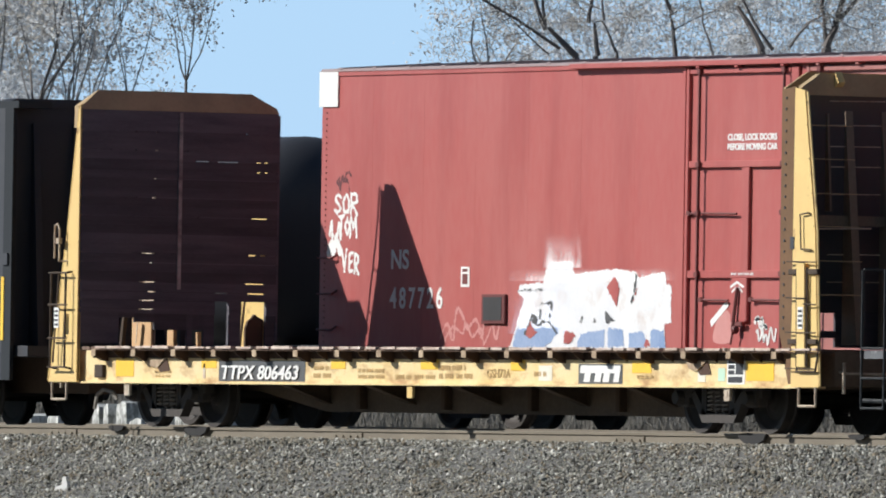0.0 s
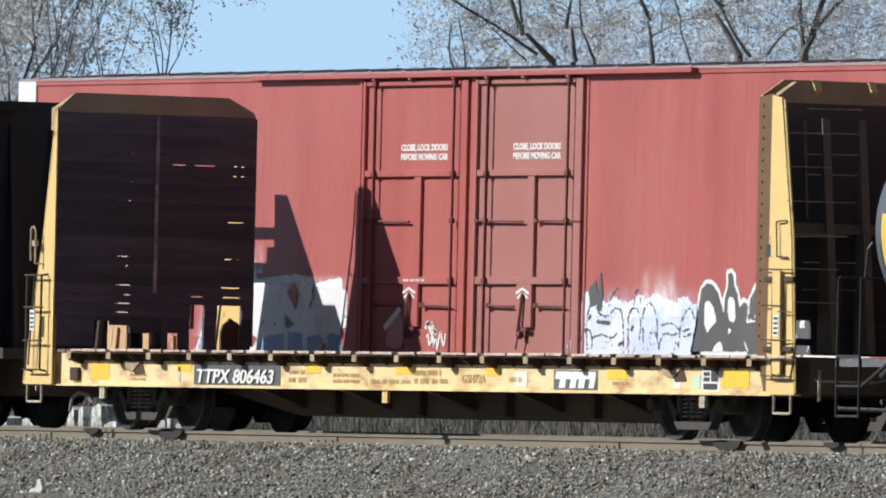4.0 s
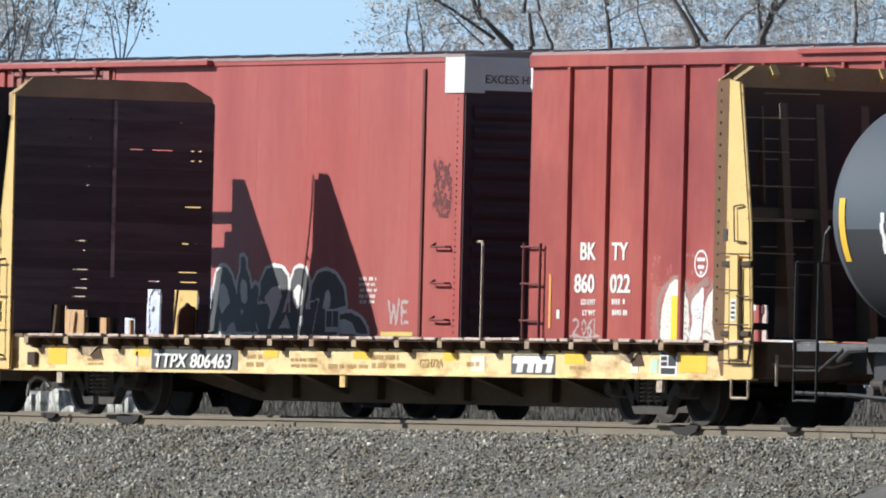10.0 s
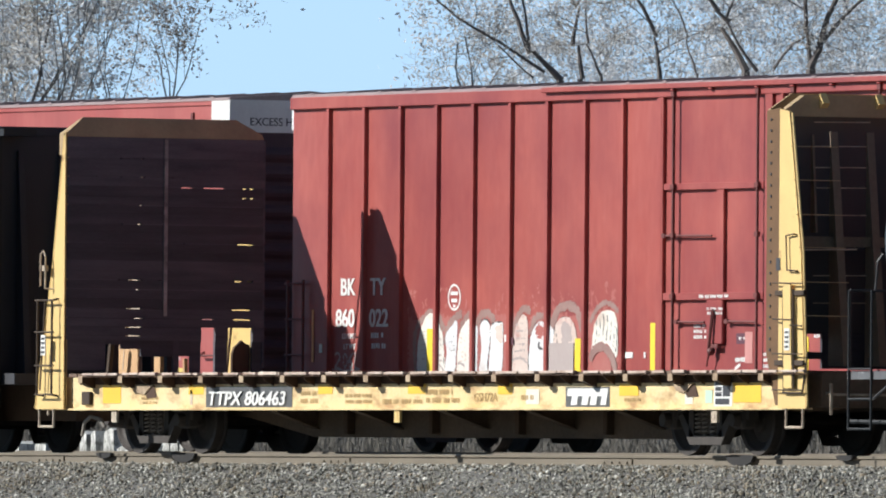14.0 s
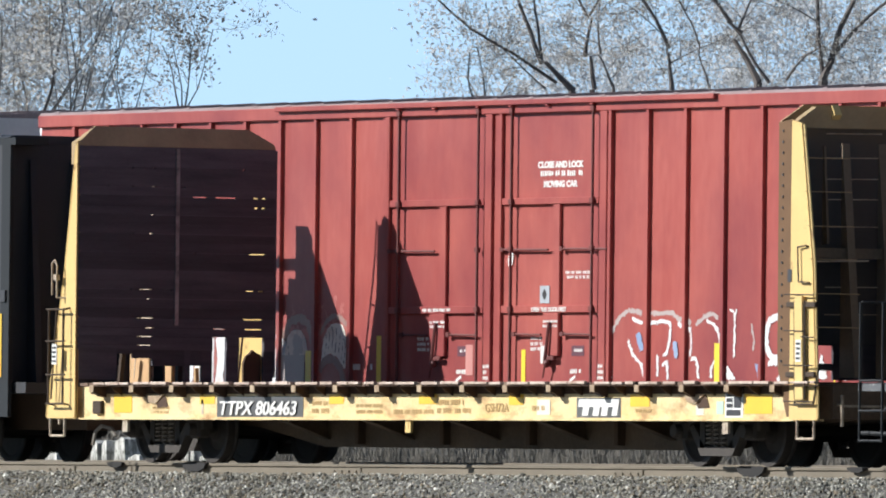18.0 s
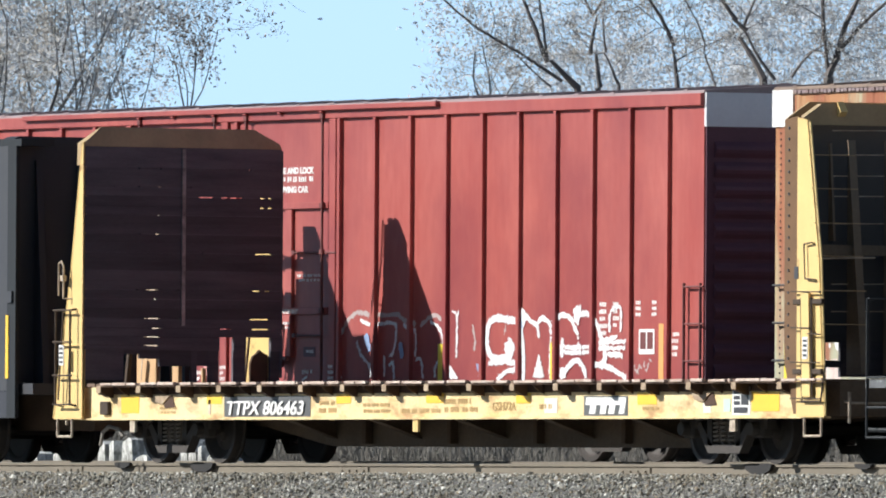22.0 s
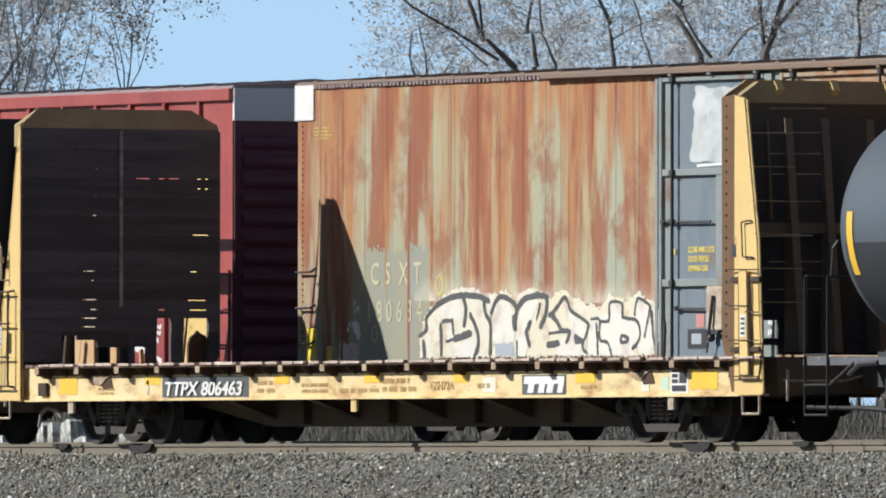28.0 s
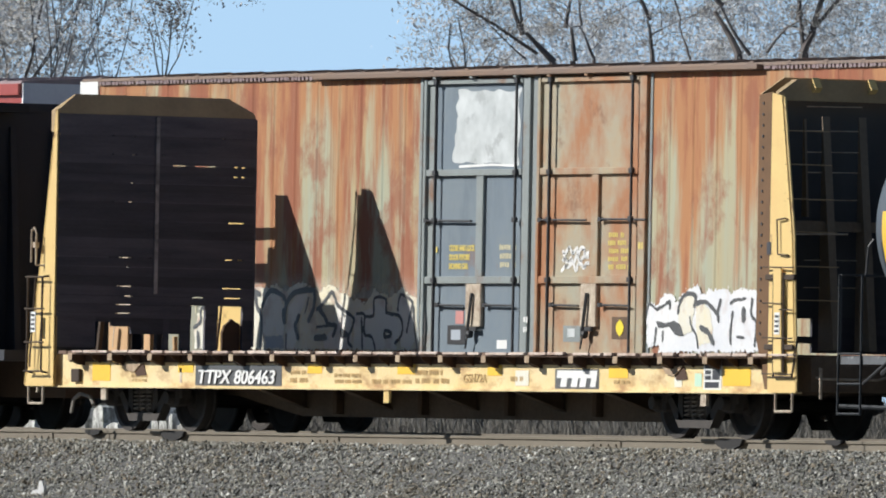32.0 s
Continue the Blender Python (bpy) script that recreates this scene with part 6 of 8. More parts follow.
    painted("spray_line", g, M["spray_dark"], "", 3, [fit_in(*X, [(12, 66), (10, 90), (16, 104), (19, 72)]), fit_in(*X, [(17, 62), (20, 118), (22, 84), (21, 60)])], [(0.022, smooth_loop(fit_in(*X, q), False, 3)) for q in (
        [(10, 8), (9, 46), (13, 72), (20, 56), (27, 54), (32, 64), (38, 56), (40, 2)], [(3, 6), (6, 30), (12, 34), (14, 12)], [(14, 24), (22, 28), (30, 24), (34, 30)], [(44, 2), (43, 50), (48, 66), (53, 52), (52, 20)], [(47, 70), (50, 92), (53, 72)], [(56, 8), (55, 56), (60, 72), (66, 54), (67, 20)],
        [(68, 10), (72, 30), (80, 28), (84, 36), (78, 44), (70, 42)], [(84, 12), (86, 46), (92, 66), (97, 50)], [(88, 34), (94, 38)], [(88, 26), (94, 30)], [(27, 66), (30, 84), (34, 92)], [(60, 20), (63, 34), (66, 26)])] + [(0.05, fit_in(*X, q)) for q in ([(11, 50), (12, 54)], [(18, 46), (28, 44)], [(46, 36), (47, 40)], [(36, 14), (39, 18)])], fuzz=0.006)
    for k in range(5):
        painted("spray_line", g, M["spray_dark"], "", 3.3, [], [(0.013, scribble(rng, 3.1 + 0.62 * k, 3.45 + 0.62 * k, 1.12, 1.32, 6))], fuzz=0.004)
    # third piece: fat charcoal letters with a white edge
    X = (6.28, 11.3, 1.05, 2.35)
    fat_a = [[(-2.7, 8.2), (-1.7, 22.3), (-0.2, 36.4), (0.3, 57.5), (1.4, 71.6), (3.8, 78.6), (6.9, 78.2), (10.1, 69.3), (12.7, 53), (13.5, 43.6), (14.6, 8.6)], [(13.9, 8.6), (13.5, 43.6), (13.8, 62.3), (15.5, 76.4), (15.3, 88.1), (16.8, 90), (18.2, 86.9), (18.6, 76.4), (20.5, 67.1), (21.7, 53.1), (23.7, 60.1), (25.6, 57.8), (27, 39.2), (30.1, 39.2), (32.3, 9)], [(27, 43.8), (27.3, 62.5), (30.2, 75.4), (34.4, 78.4), (39.3, 76.6), (42.5, 68.5), (43, 51.1), (40.5, 32.4), (35.9, 16), (50.5, 14), (50.6, 6.6), (31.1, 6.2), (30.8, 27.6), (30.1, 39.2)]]
    fat_b = [[(45, 18.6), (44.3, 39.5), (44.4, 62.7), (46.6, 75.5), (49.6, 77.9), (52.7, 75.6), (54.7, 65.2), (54.8, 51.2), (53.2, 37.3), (54, 21.1), (53, 7.1), (46.9, 7)], [(56.6, 7.2), (57, 23.4), (55.6, 39.6), (56.6, 58.2), (59.4, 71), (64.8, 75), (70.3, 70), (74.7, 56.1), (76.1, 37.7), (70.7, 34.1), (71.4, 28.3), (79.2, 29.6), (84.7, 24), (88.4, 12.5), (88.8, 7.9), (82.5, 7.8), (79.9, 19.3), (75.7, 22.7), (71.5, 21.4), (71.7, 7.5)]]
    hole_a = [[(3.4, 58.7), (5.9, 61.1), (8.4, 52.9), (9.8, 38.9), (7.4, 34.2), (5.1, 27.1), (3.5, 36.5)], [(7.8, 8.4), (10.1, 17.8), (12.6, 19.1), (13.9, 8.6)], [(15.7, 62.4), (17.5, 65.9), (19.4, 60.1), (19.9, 43.7), (19.1, 37.9), (16.6, 40.2), (15.6, 50.7)], [(16.1, 33.2), (18.3, 29.7), (16.4, 26.2)], [(29.4, 45), (34.1, 56.8), (38.4, 58.4), (39.7, 46.4), (36.9, 30), (32.9, 11.3), (32, 12.5), (33.2, 32.3)], [(38.4, 12.6), (42.4, 27.8), (45, 12.7)], [(46.3, 53.4), (49.3, 60.4), (51.8, 53.5), (51.4, 39.6), (49.6, 33.7), (47.8, 34.9), (45.8, 44.1)]]
    hole_b = [[(49.7, 25.6), (52.1, 28), (52.3, 16.4), (50.5, 14)], [(64.5, 51.4), (66.3, 54.9), (67.6, 46.8), (67.1, 34.1), (62.9, 34)], [(71.9, 22.1), (76.9, 22.7), (80.6, 14.7), (82.5, 7.3), (72.1, 7.1)]]
    slit_a = [[(25.8, 39.2), (31.3, 40.4)], [(24.9, 18.1), (26.8, 8.9)], [(55.6, 40.8), (61, 44.4), (59.4, 28.1), (57.8, 9.5)], [(26.8, 57.8), (25.8, 39.2)]]
    fat = [fit_in(*X, q) for q in fat_a + fat_b]
    g = painted("graffiti", b, M["white"], "fat charcoal spray-painted letters with a white edge", 1, fat, [(0.11, q + q[:1]) for q in fat], fuzz=0.008)
    painted("spray_fill", g, M["spray_dark"], "charcoal letter fill", 2, fat, fuzz=0.006)
    painted("spray_line", g, M["white"], "", 3, [fit_in(*X, q) for q in hole_a + hole_b], [(0.028, fit_in(*X, q)) for q in slit_a], fuzz=0.006)
    painted("spray_fill", g, M["spray_dark"], "charcoal feet of the letters", 1.6, [fit_in(*X, [(26, 6), (27, 28), (44, 30), (58, 34), (70, 30), (71, 6)])], fuzz=0.006)
    bars("small_stencil", 10.45, FY - 0.002, 1.55, 0.5, 0.40, 5, M["white"], b, rng)
    lab = mark("route_card", b, M["white"], 9.54, 9.95, 1.17, 1.49, "white card with two dark panes", 4)
    mark("card_mark", lab, M["spray_dark"], 9.58, 9.73, 1.24, 1.46, layer=5)
    mark("card_mark", lab, M["spray_dark"], 9.76, 9.91, 1.24, 1.46, layer=5)
    painted("tag", b, M["spray_grey"], "faint pale two-letter tag", 1, [], [(0.045, fit_in(11.30, 11.60, 1.30, 1.62, [(0, 100), (25, 0), (50, 75), (75, 0), (100, 100)])), (0.045, fit_in(11.66, 11.86, 1.30, 1.60, [(90, 100), (10, 95), (5, 50), (75, 52), (5, 48), (10, 0), (95, 5)]))])
    painted("tag", b, M["spray_soot"], "faint sooty tag near the car's end", 1, [], [(0.05, scribble(rng, 12.50, 12.98, z, z + 0.26, 8)) for z in (3.30, 3.16, 3.02, 2.90, 2.76)] + [(0.045, smooth_loop([(12.56, 3.2), (12.75, 3.46), (12.98, 3.2), (12.9, 2.8), (12.6, 2.85)], True, 4))], fuzz=0.02)
    mark("sill_mark", b, M["stencil_yellow"], 11.1, 12.0, 1.12, 1.18, "yellow sill mark")
    # words across the end
    cu = bpy.data.curves.new("words", "FONT")
    cu.body, cu.size, cu.extrude = "EXCESS HEIGHT CAR", 0.16, 0.003
    tmp = bpy.data.objects.new("words", cu)
    scene.collection.objects.link(tmp)
    me = bpy.data.meshes.new_from_object(tmp)
    bpy.data.objects.remove(tmp)
    me.transform(Matrix.Translation((HALF + 0.055, -1.25, 4.60)) @ pose(0, 0, 0, 90, 0, 90))
    me.materials.clear()
    me.materials.append(M["black"])
    new("lettering", me).parent = b


def ribbed_car_markings():
    rng = random.Random(32)
    b = bk_body
    for text, x, z, h in (("BK", -11.93, 2.18, 0.33), ("TY", -11.07, 2.18, 0.33), ("860", -12.06, 1.74, 0.345), ("022", -11.10, 1.74, 0.345)):
        for k in range(2):
            lettering("lettering", text, h, x + 0.014 * k, FY - 0.006 - 0.003 * k, z, M["white"], b, 1.05, bold=0.006)
    for words, z in (("LD LMT", 1.575), ("LT WT", 1.43)):
        lettering("lettering", words, 0.10, -11.48, FY - 0.004, z, M["white"], b, 1.15, align="RIGHT", bold=0.003)
        bars("small_stencil", -11.05, FY - 0.002, z - 0.02, 0.40, 0.12, 1, M["white"], b, rng)
    mark("reflector", b, M["faded_orange"], -12.74, -12.68, 1.25, 1.98, "faded orange reflector bar", 2)
    mark("card", b, M["white"], -12.52, -12.44, 1.38, 1.50, "small white card", 2)
    painted("tag", b, M["spray_grey"], "pale scrawled tag", 1.2, [], [(0.032, smooth_loop(fit_in(-12.08, -11.42, 1.16, 1.38, q), False, 4)) for q in ([(0, 80), (14, 100), (24, 70), (4, 8), (28, 6)], [(36, 50), (46, 96), (56, 50), (46, 4), (36, 50)], [(80, 96), (62, 50), (66, 6), (80, 20), (66, 48)], [(90, 100), (88, 6), (104, 4)], [(-10, -6), (50, -12), (110, -4)])], fuzz=0.008)
    bm = bmesh.new()
    ring = [(-8.69 + 0.165 * math.cos(a), 2.13 + 0.17 * math.sin(a)) for a in [k * math.tau / 20 for k in range(21)]]
    stroke(bm, ring, 0.03, FY - 0.004)
    box(bm, -8.79, -8.59, FY - 0.006, FY - 0.002, 2.16, 2.21)
    box(bm, -8.77, -8.61, FY - 0.006, FY - 0.002, 2.06, 2.11)
    box(bm, -8.72, -8.66, FY - 0.006, FY - 0.002, 1.99, 2.03)
    part("route_card", bm, M["white"], b, "white ring emblem with bars")
    # pale faded piece on the left half: tall rounded letters under dull brown arches
    def at(pts, closed=True):
        """Hundredths of a metre across, and parts of the piece's height, from its lower left corner."""
        return smooth_loop([(-10.10 + u / 100, 1.15 + v * 0.0062 if v > 4 else 1.06) for u, v in pts], closed, 4)
    painted("spray_haze", b, M["rose_haze"], "rosy overspray behind the letters", 0.5, [spray_edge(rng, -9.98, -5.05, 1.02, 1.90, 44, 0.05), spray_edge(rng, -4.98, -4.12, 1.02, 1.98, 8, 0.04)], specks(rng, -10.0, -4.2, 1.80, 2.22, 110, 0.032), fuzz=0.03)
    for i, (w, pts) in enumerate(((0.10, [(36, 2), (30, 45), (34, 92), (52, 116), (76, 134), (100, 118), (112, 92)]), (0.15, [(118, 66), (124, 92), (136, 112), (158, 126)]), (0.13, [(160, 82), (166, 106), (186, 126)]), (0.13, [(204, 96), (214, 120), (234, 128), (252, 114)]),
                   (0.13, [(308, 70), (314, 108), (332, 134), (350, 132)]), (0.13, [(356, 86), (366, 112), (386, 122), (404, 112), (418, 86)]), (0.16, [(414, 84), (424, 124), (452, 142), (482, 130), (494, 92)]), (0.09, [(520, 110), (540, 138), (568, 146), (592, 130)]))):
        painted("spray_haze", b, M["spray_brown"], "dull brown arch over a sprayed letter", 1 + 0.08 * i, [], [(0.8 * w, [(x, z - 0.03) for x, z in at(pts, False)])], fuzz=0.014)
    letters = (("spray_bone", [(44, 2), (39, 40), (44, 75), (58, 110), (76, 124), (94, 112), (108, 80), (114, 40), (110, 2)], ((0.016, [(96, 108), (110, 78), (115, 40), (111, 4)]), (0.012, [(42, 4), (38, 40), (43, 75)]))),
               ("spray_white", [(116, 2), (122, 38), (117, 62), (122, 82), (136, 96), (150, 106), (150, 60), (148, 30), (142, 2)], ((0.013, [(128, 66), (132, 44), (138, 52), (133, 70)]), (0.013, [(141, 72), (134, 46), (140, 38), (145, 48), (138, 54)]))),
               ("spray_bone", [(152, 2), (153, 50), (158, 78), (170, 98), (185, 110), (186, 60), (187, 2)], ()),
               ("spray_white", [(198, 2), (196, 50), (200, 88), (208, 92), (208, 50), (207, 2)], ()),
               ("spray_white", [(212, 2), (219, 45), (214, 85), (218, 102), (230, 108), (241, 98), (244, 70), (238, 30), (233, 2)], ((0.017, [(211, 2), (218, 45), (213, 85), (218, 103), (230, 109), (242, 99), (245, 70), (239, 30), (234, 2)]),)),
               ("spray_white", [(240, 2), (245, 60), (246, 96), (276, 102), (279, 70), (274, 2)], ((0.02, [(246, 98), (276, 104)]),)),
               ("spray_blush", [(304, 2), (308, 60), (314, 90), (328, 114), (342, 116), (348, 90), (348, 45), (350, 2)], ((0.016, [(350, 4), (349, 45), (349, 92)]),)),
               ("spray_white", [(352, 2), (354, 55), (361, 82), (376, 101), (392, 100), (408, 94), (424, 76), (428, 50), (412, 40), (404, 2)], ((0.016, [(352, 4), (353, 55), (360, 84), (376, 103), (408, 96), (425, 78), (430, 48)]), (0.04, [(380, 56), (378, 46), (388, 42)]))),
               ("spray_blush", [(421, 40), (422, 86), (434, 106), (456, 112), (474, 98), (482, 66), (480, 40)], ((0.014, [(420, 42), (421, 86), (433, 108), (456, 114)]),)),
               ("spray_bone", [(524, 36), (529, 88), (545, 118), (566, 126), (586, 118), (594, 84), (594, 40), (590, 22), (572, 46), (552, 56), (534, 50)], ()))
    for i, (m, outline, lines) in enumerate(letters):
        g = painted("graffiti", b, M[m], "pale rounded spray-painted letter", 2 + 0.08 * i, [at(outline)], fuzz=0.007)
        if lines:
            painted("spray_line", g, M["spray_dark"], "thin dark outline", 3.4, [], [(w, at(pts, False)) for w, pts in lines], fuzz=0.004)
    # short brushed strokes inside some letters
    for x0, x1, z0, z1, n in ((52, 70, 22, 84, 7), (158, 178, 16, 78, 7), (312, 344, 22, 96, 6), (100, 110, 18, 66, 5)):
        painted("spray_line", b, M["spray_grey" if x0 in (100, 312) else "spray_blush"], "faded brush strokes in a letter", 3.0, [], [(0.022, at([(x0 + rng.uniform(0, 3), z), (x1 - rng.uniform(0, 6), z + rng.uniform(-3, 4))], False)) for z in [z0 + (z1 - z0) * i / (n - 1) for i in range(n)]], fuzz=0.008)
    for m, pts in (("spray_blush", [(258, 92), (274, 94), (278, 70), (272, 56), (262, 64)]), ("rose_haze", [(370, 92), (386, 94), (394, 78), (384, 66), (372, 74)]), ("spray_grey", [(440, 92), (456, 98), (468, 84), (466, 56), (446, 52)]), ("rose_haze", [(538, 4), (544, 30), (556, 34), (572, 20), (576, 4)])):
        painted("spray_fill", b, M[m], "bare red showing between the letters", 3.1, [at(pts)], fuzz=0.02)
    painted("spray_line", b, M["spray_dark"], "dark stripes of a sprayed letter", 3.4, [], [(0.020, at([(x, z), (x + 4, z + h), (x + 2, z + h + 18)], False)) for x, z, h in ((534, 58, 26), (543, 62, 30), (553, 64, 34), (563, 60, 38), (573, 54, 38), (582, 44, 40), (589, 36, 34))], fuzz=0.005)
    painted("spray_haze", b, M["spray_brown"], "dull brown arch under a sprayed letter", 3.2, [], [(0.12, at([(522, 24), (534, 42), (556, 44), (578, 26), (590, 4)], False))], fuzz=0.012)
    for pts in ([(82, 2), (100, 9), (122, 3)], [(140, 3), (156, 12), (172, 6)], [(300, 14), (326, 24), (350, 10)]):
        painted("spray_line", b, M["spray_grey"], "grey hoop at the letters' feet", 3.6, [], [(0.03, at(pts, False))], fuzz=0.006)
    mark("card", b, M["white"], -7.26, -7.15, 1.51, 1.61, "small white card beside the rib", 4)
    mark("vent_box", b, M["dark_end"], -7.11, -6.99, 1.47, 1.57, "small dark box beside the rib", 6)
    mark("blank_patch", b, M["spray_grey"], -6.02, -5.34, 1.08, 1.49, "grey painted-over patch", 5)
    mark("card", b, M["white"], -3.95, -3.75, 1.28, 1.36, "small white card", 2)
    mark("card", b, M["white"], -3.45, -3.40, 1.28, 1.36, "small white card", 2)
    for x0, x1, z0, z1 in ((-9.41, -9.23, 1.10, 1.70), (-5.30, -5.14, 1.10, 1.55), (6.08, 6.22, 1.08, 1.62), (9.22, 9.34, 1.08, 1.62), (-3.25, -3.12, 1.1, 1.75)):
        mark("reflector", b, M["reflector_yellow"], x0, x1, z0, z1, "yellow reflector bar", 6)
    mark("reflector", b, M["faded_orange"], 12.16, 12.29, 1.08, 1.86, "orange reflector bar", 3)
    # doors
    lettering("lettering", "CLOSE AND LOCK", 0.118, 1.80, FY + 0.008, 4.03, M["white"], b, 1.25, align="CENTER", bold=0.006)
    bars("small_stencil", 1.17, FY + 0.008, 3.89, 1.27, 0.12, 1, M["white"], b, rng)
    lettering("lettering", "MOVING CAR", 0.118, 1.80, FY + 0.008, 3.765, M["white"], b, 1.25, align="CENTER", bold=0.006)
    lettering("lettering", "OPEN THIS DOOR FIRST", 0.085, 1.62, FY - 0.052, 2.065, M["white"], b, 1.05, align="CENTER", bold=0.002)
    bars("small_stencil", -1.92, FY - 0.052, 2.06, 0.92, 0.075, 1, M["white"], b, rng)
    for x in (-1.47, 1.70):
        for dx, z, w, h, n in ((-0.68, 1.52, 0.36, 0.22, 3), (-0.24, 1.84, 0.44, 0.12, 2), (0.52, 1.50, 0.24, 0.07, 1), (0.42, 1.20, 0.30, 0.10, 1), (1.28, 1.12, 0.16, 0.24, 3)):
            bars("small_stencil", x + dx, FY - 0.054 if dx == -0.24 else (FY - 0.053 if dx > 1 else FY + 0.008), z, w, h, n, M["white"], b, rng)
        mark("notice", b, M["dark_end"], x + 0.46, x + 0.80, 1.46, 1.60, "dark backing plate", -2.4)
        bm = bmesh.new()
        stroke(bm, [(x + 0.42, 1.06), (x + 0.44, 1.13), (x + 0.56, 1.18)], 0.04, FY + 0.006)
        part("scuff_mark", bm, M["white"], b, "white paint stroke")
    mark("reflector", b, M["reflector_yellow"], 0.78, 0.89, 1.08, 1.55, "faded yellow reflector bar", -1.8)
    mark("card", b, M["white"], 1.42, 1.60, 1.36, 1.60, "white card on the gear plate", 14)
    bars("small_stencil", 1.96, FY + 0.008, 2.50, 0.74, 0.13, 2, M["white"], b, rng)
    box_mark = mark("lock_box", b, M["grey_end"], 1.28, 1.54, 2.18, 2.42, "small grey box with a dark disc", -1)
    bm = bmesh.new()
    blob(bm, smooth_loop([(1.35, 2.30), (1.41, 2.37), (1.47, 2.30), (1.41, 2.23)]), FY - 0.002)
    part("disc", bm, M["dark_rod"], box_mark)
    bm = bmesh.new()
    stroke(bm, smooth_loop([(0.42, 2.82), (0.52, 2.86), (0.50, 2.72), (0.43, 2.70)], True, 4), 0.04, FY - 0.006)
    part("tag", bm, M["white"], b, "small white scrawl beside the door edge")
    mark("primer_patch", b, M["pale_red"], -0.78, -0.58, 1.20, 1.62, "paler red primer patch", -2.2)
    # right half: open white letter outlines
    X = (3.06, 11.86, 1.05, 2.15)
    faint_a = [(0.07, [(3.8, 77.6), (5.1, 85.8), (7.6, 93), (11.4, 90.6)]), (0.07, [(14.7, 88.9), (21, 89.4), (22.2, 83.7), (26.4, 77.1)]), (0.07, [(28.5, 75.4), (31, 85.2), (33, 88.4), (34.7, 83.4)]), (0.06, [(3.8, 77.6), (2.2, 62.8), (1.4, 43)]), (0.05, [(45, 73.4), (45.9, 55.4), (45.5, 44.1)]), (0.04, [(55.6, 74.8), (55.2, 65)])]
    thin_a = [(0.05, [(1.4, 49.6), (1.8, 59.5), (2.6, 72.7)]), (0.06, [(8.9, 82.4), (11.8, 77.4)]), (0.06, [(7.7, 54.4), (9, 39.6), (11.6, 26.4), (12.5, 11.5)]), (0.06, [(14.7, 77.4), (18.5, 78.9), (20.4, 75.6), (20.3, 55.9), (19.5, 41.1), (18.5, 37.8)]), (0.06, [(16.6, 36.2), (16.6, 13.2)]), (0.06, [(18.3, 24.7), (19.5, 28), (19.8, 9.9)]), (0.06, [(22.9, 75.5), (24.8, 68.9), (24.9, 42.7), (24.4, 9.9)]), (0.05, [(26.4, 72.2), (26.9, 55.8), (26.6, 37.7)]), (0.06, [(27, 33.5), (28.6, 31.2), (29.1, 11.5)]), (0.06, [(31.8, 78.6), (34.3, 72), (35.8, 52.3), (35.2, 36), (33.2, 23), (33, 11.5)]), (0.05, [(38.8, 92.1), (40, 84.9), (39.9, 36)])]
    thin_b = [(0.05, [(40, 84.9), (40.5, 92.1)])]
    bold_a = [(0.11, [(58.8, 79.5), (53.1, 82.9), (50.7, 79.8), (49.9, 68.4), (49.8, 52.1), (50.4, 39.1), (52.5, 32.6), (56.5, 35.8), (58, 45.5), (56.9, 53.6)]), (0.08, [(50.5, 26.8), (55.3, 28.7), (59.8, 26.1)]), (0.08, [(53.4, 8.2), (55.8, 16.3), (59.8, 19.6)]), (0.1, [(59.6, 97.4), (60.1, 74.7), (61, 52), (61.4, 26), (61.3, 8.2)]), (0.08, [(62.1, 85.9), (63.3, 79.4), (65.3, 74.5), (66, 61.6)]), (0.08, [(66, 77.8), (67.3, 82.6), (69.4, 76.1), (69.8, 64.7)]), (0.06, [(69.8, 58.3), (69.6, 9.8)]), (0.09, [(70.6, 79.3), (73.4, 85.6), (75.8, 82.4), (77, 72.7), (78.1, 64.6)])]
    bold_b = [(0.09, [(79.4, 87.1), (82.2, 87), (83.4, 80.5), (84.8, 67.7), (86.7, 41.9), (86.3, 27.5)]), (0.05, [(78.4, 64.6), (78.5, 45.3)]), (0.06, [(73.1, 46), (82.1, 45.8)]), (0.06, [(73.1, 39.5), (82.2, 39.4)]), (0.09, [(73.5, 53.4), (73.4, 37.3)]), (0.09, [(73.2, 9.8), (76, 24.3), (78, 29.8), (79.6, 24.3), (80.8, 11.4)]), (0.06, [(88.2, 66), (88.2, 85.2), (89.7, 94.8), (91.3, 94.8), (91.7, 83.5), (91.6, 65.9)]), (0.07, [(86.7, 54.8), (90.2, 57.9)]), (0.06, [(85.1, 51.6), (93.3, 52.1)]), (0.06, [(85.1, 44.2), (93, 44.4)]), (0.08, [(87.1, 37.1), (86.4, 25.9), (82.4, 24.3)]), (0.08, [(87.9, 37.1), (91.9, 35.5)]), (0.08, [(84.4, 24.3), (88.8, 19.5), (92.8, 9.2), (94.3, 9.8)])]
    bold_c = [(0.08, [(93.9, 35.4), (94.3, 9.8)])]
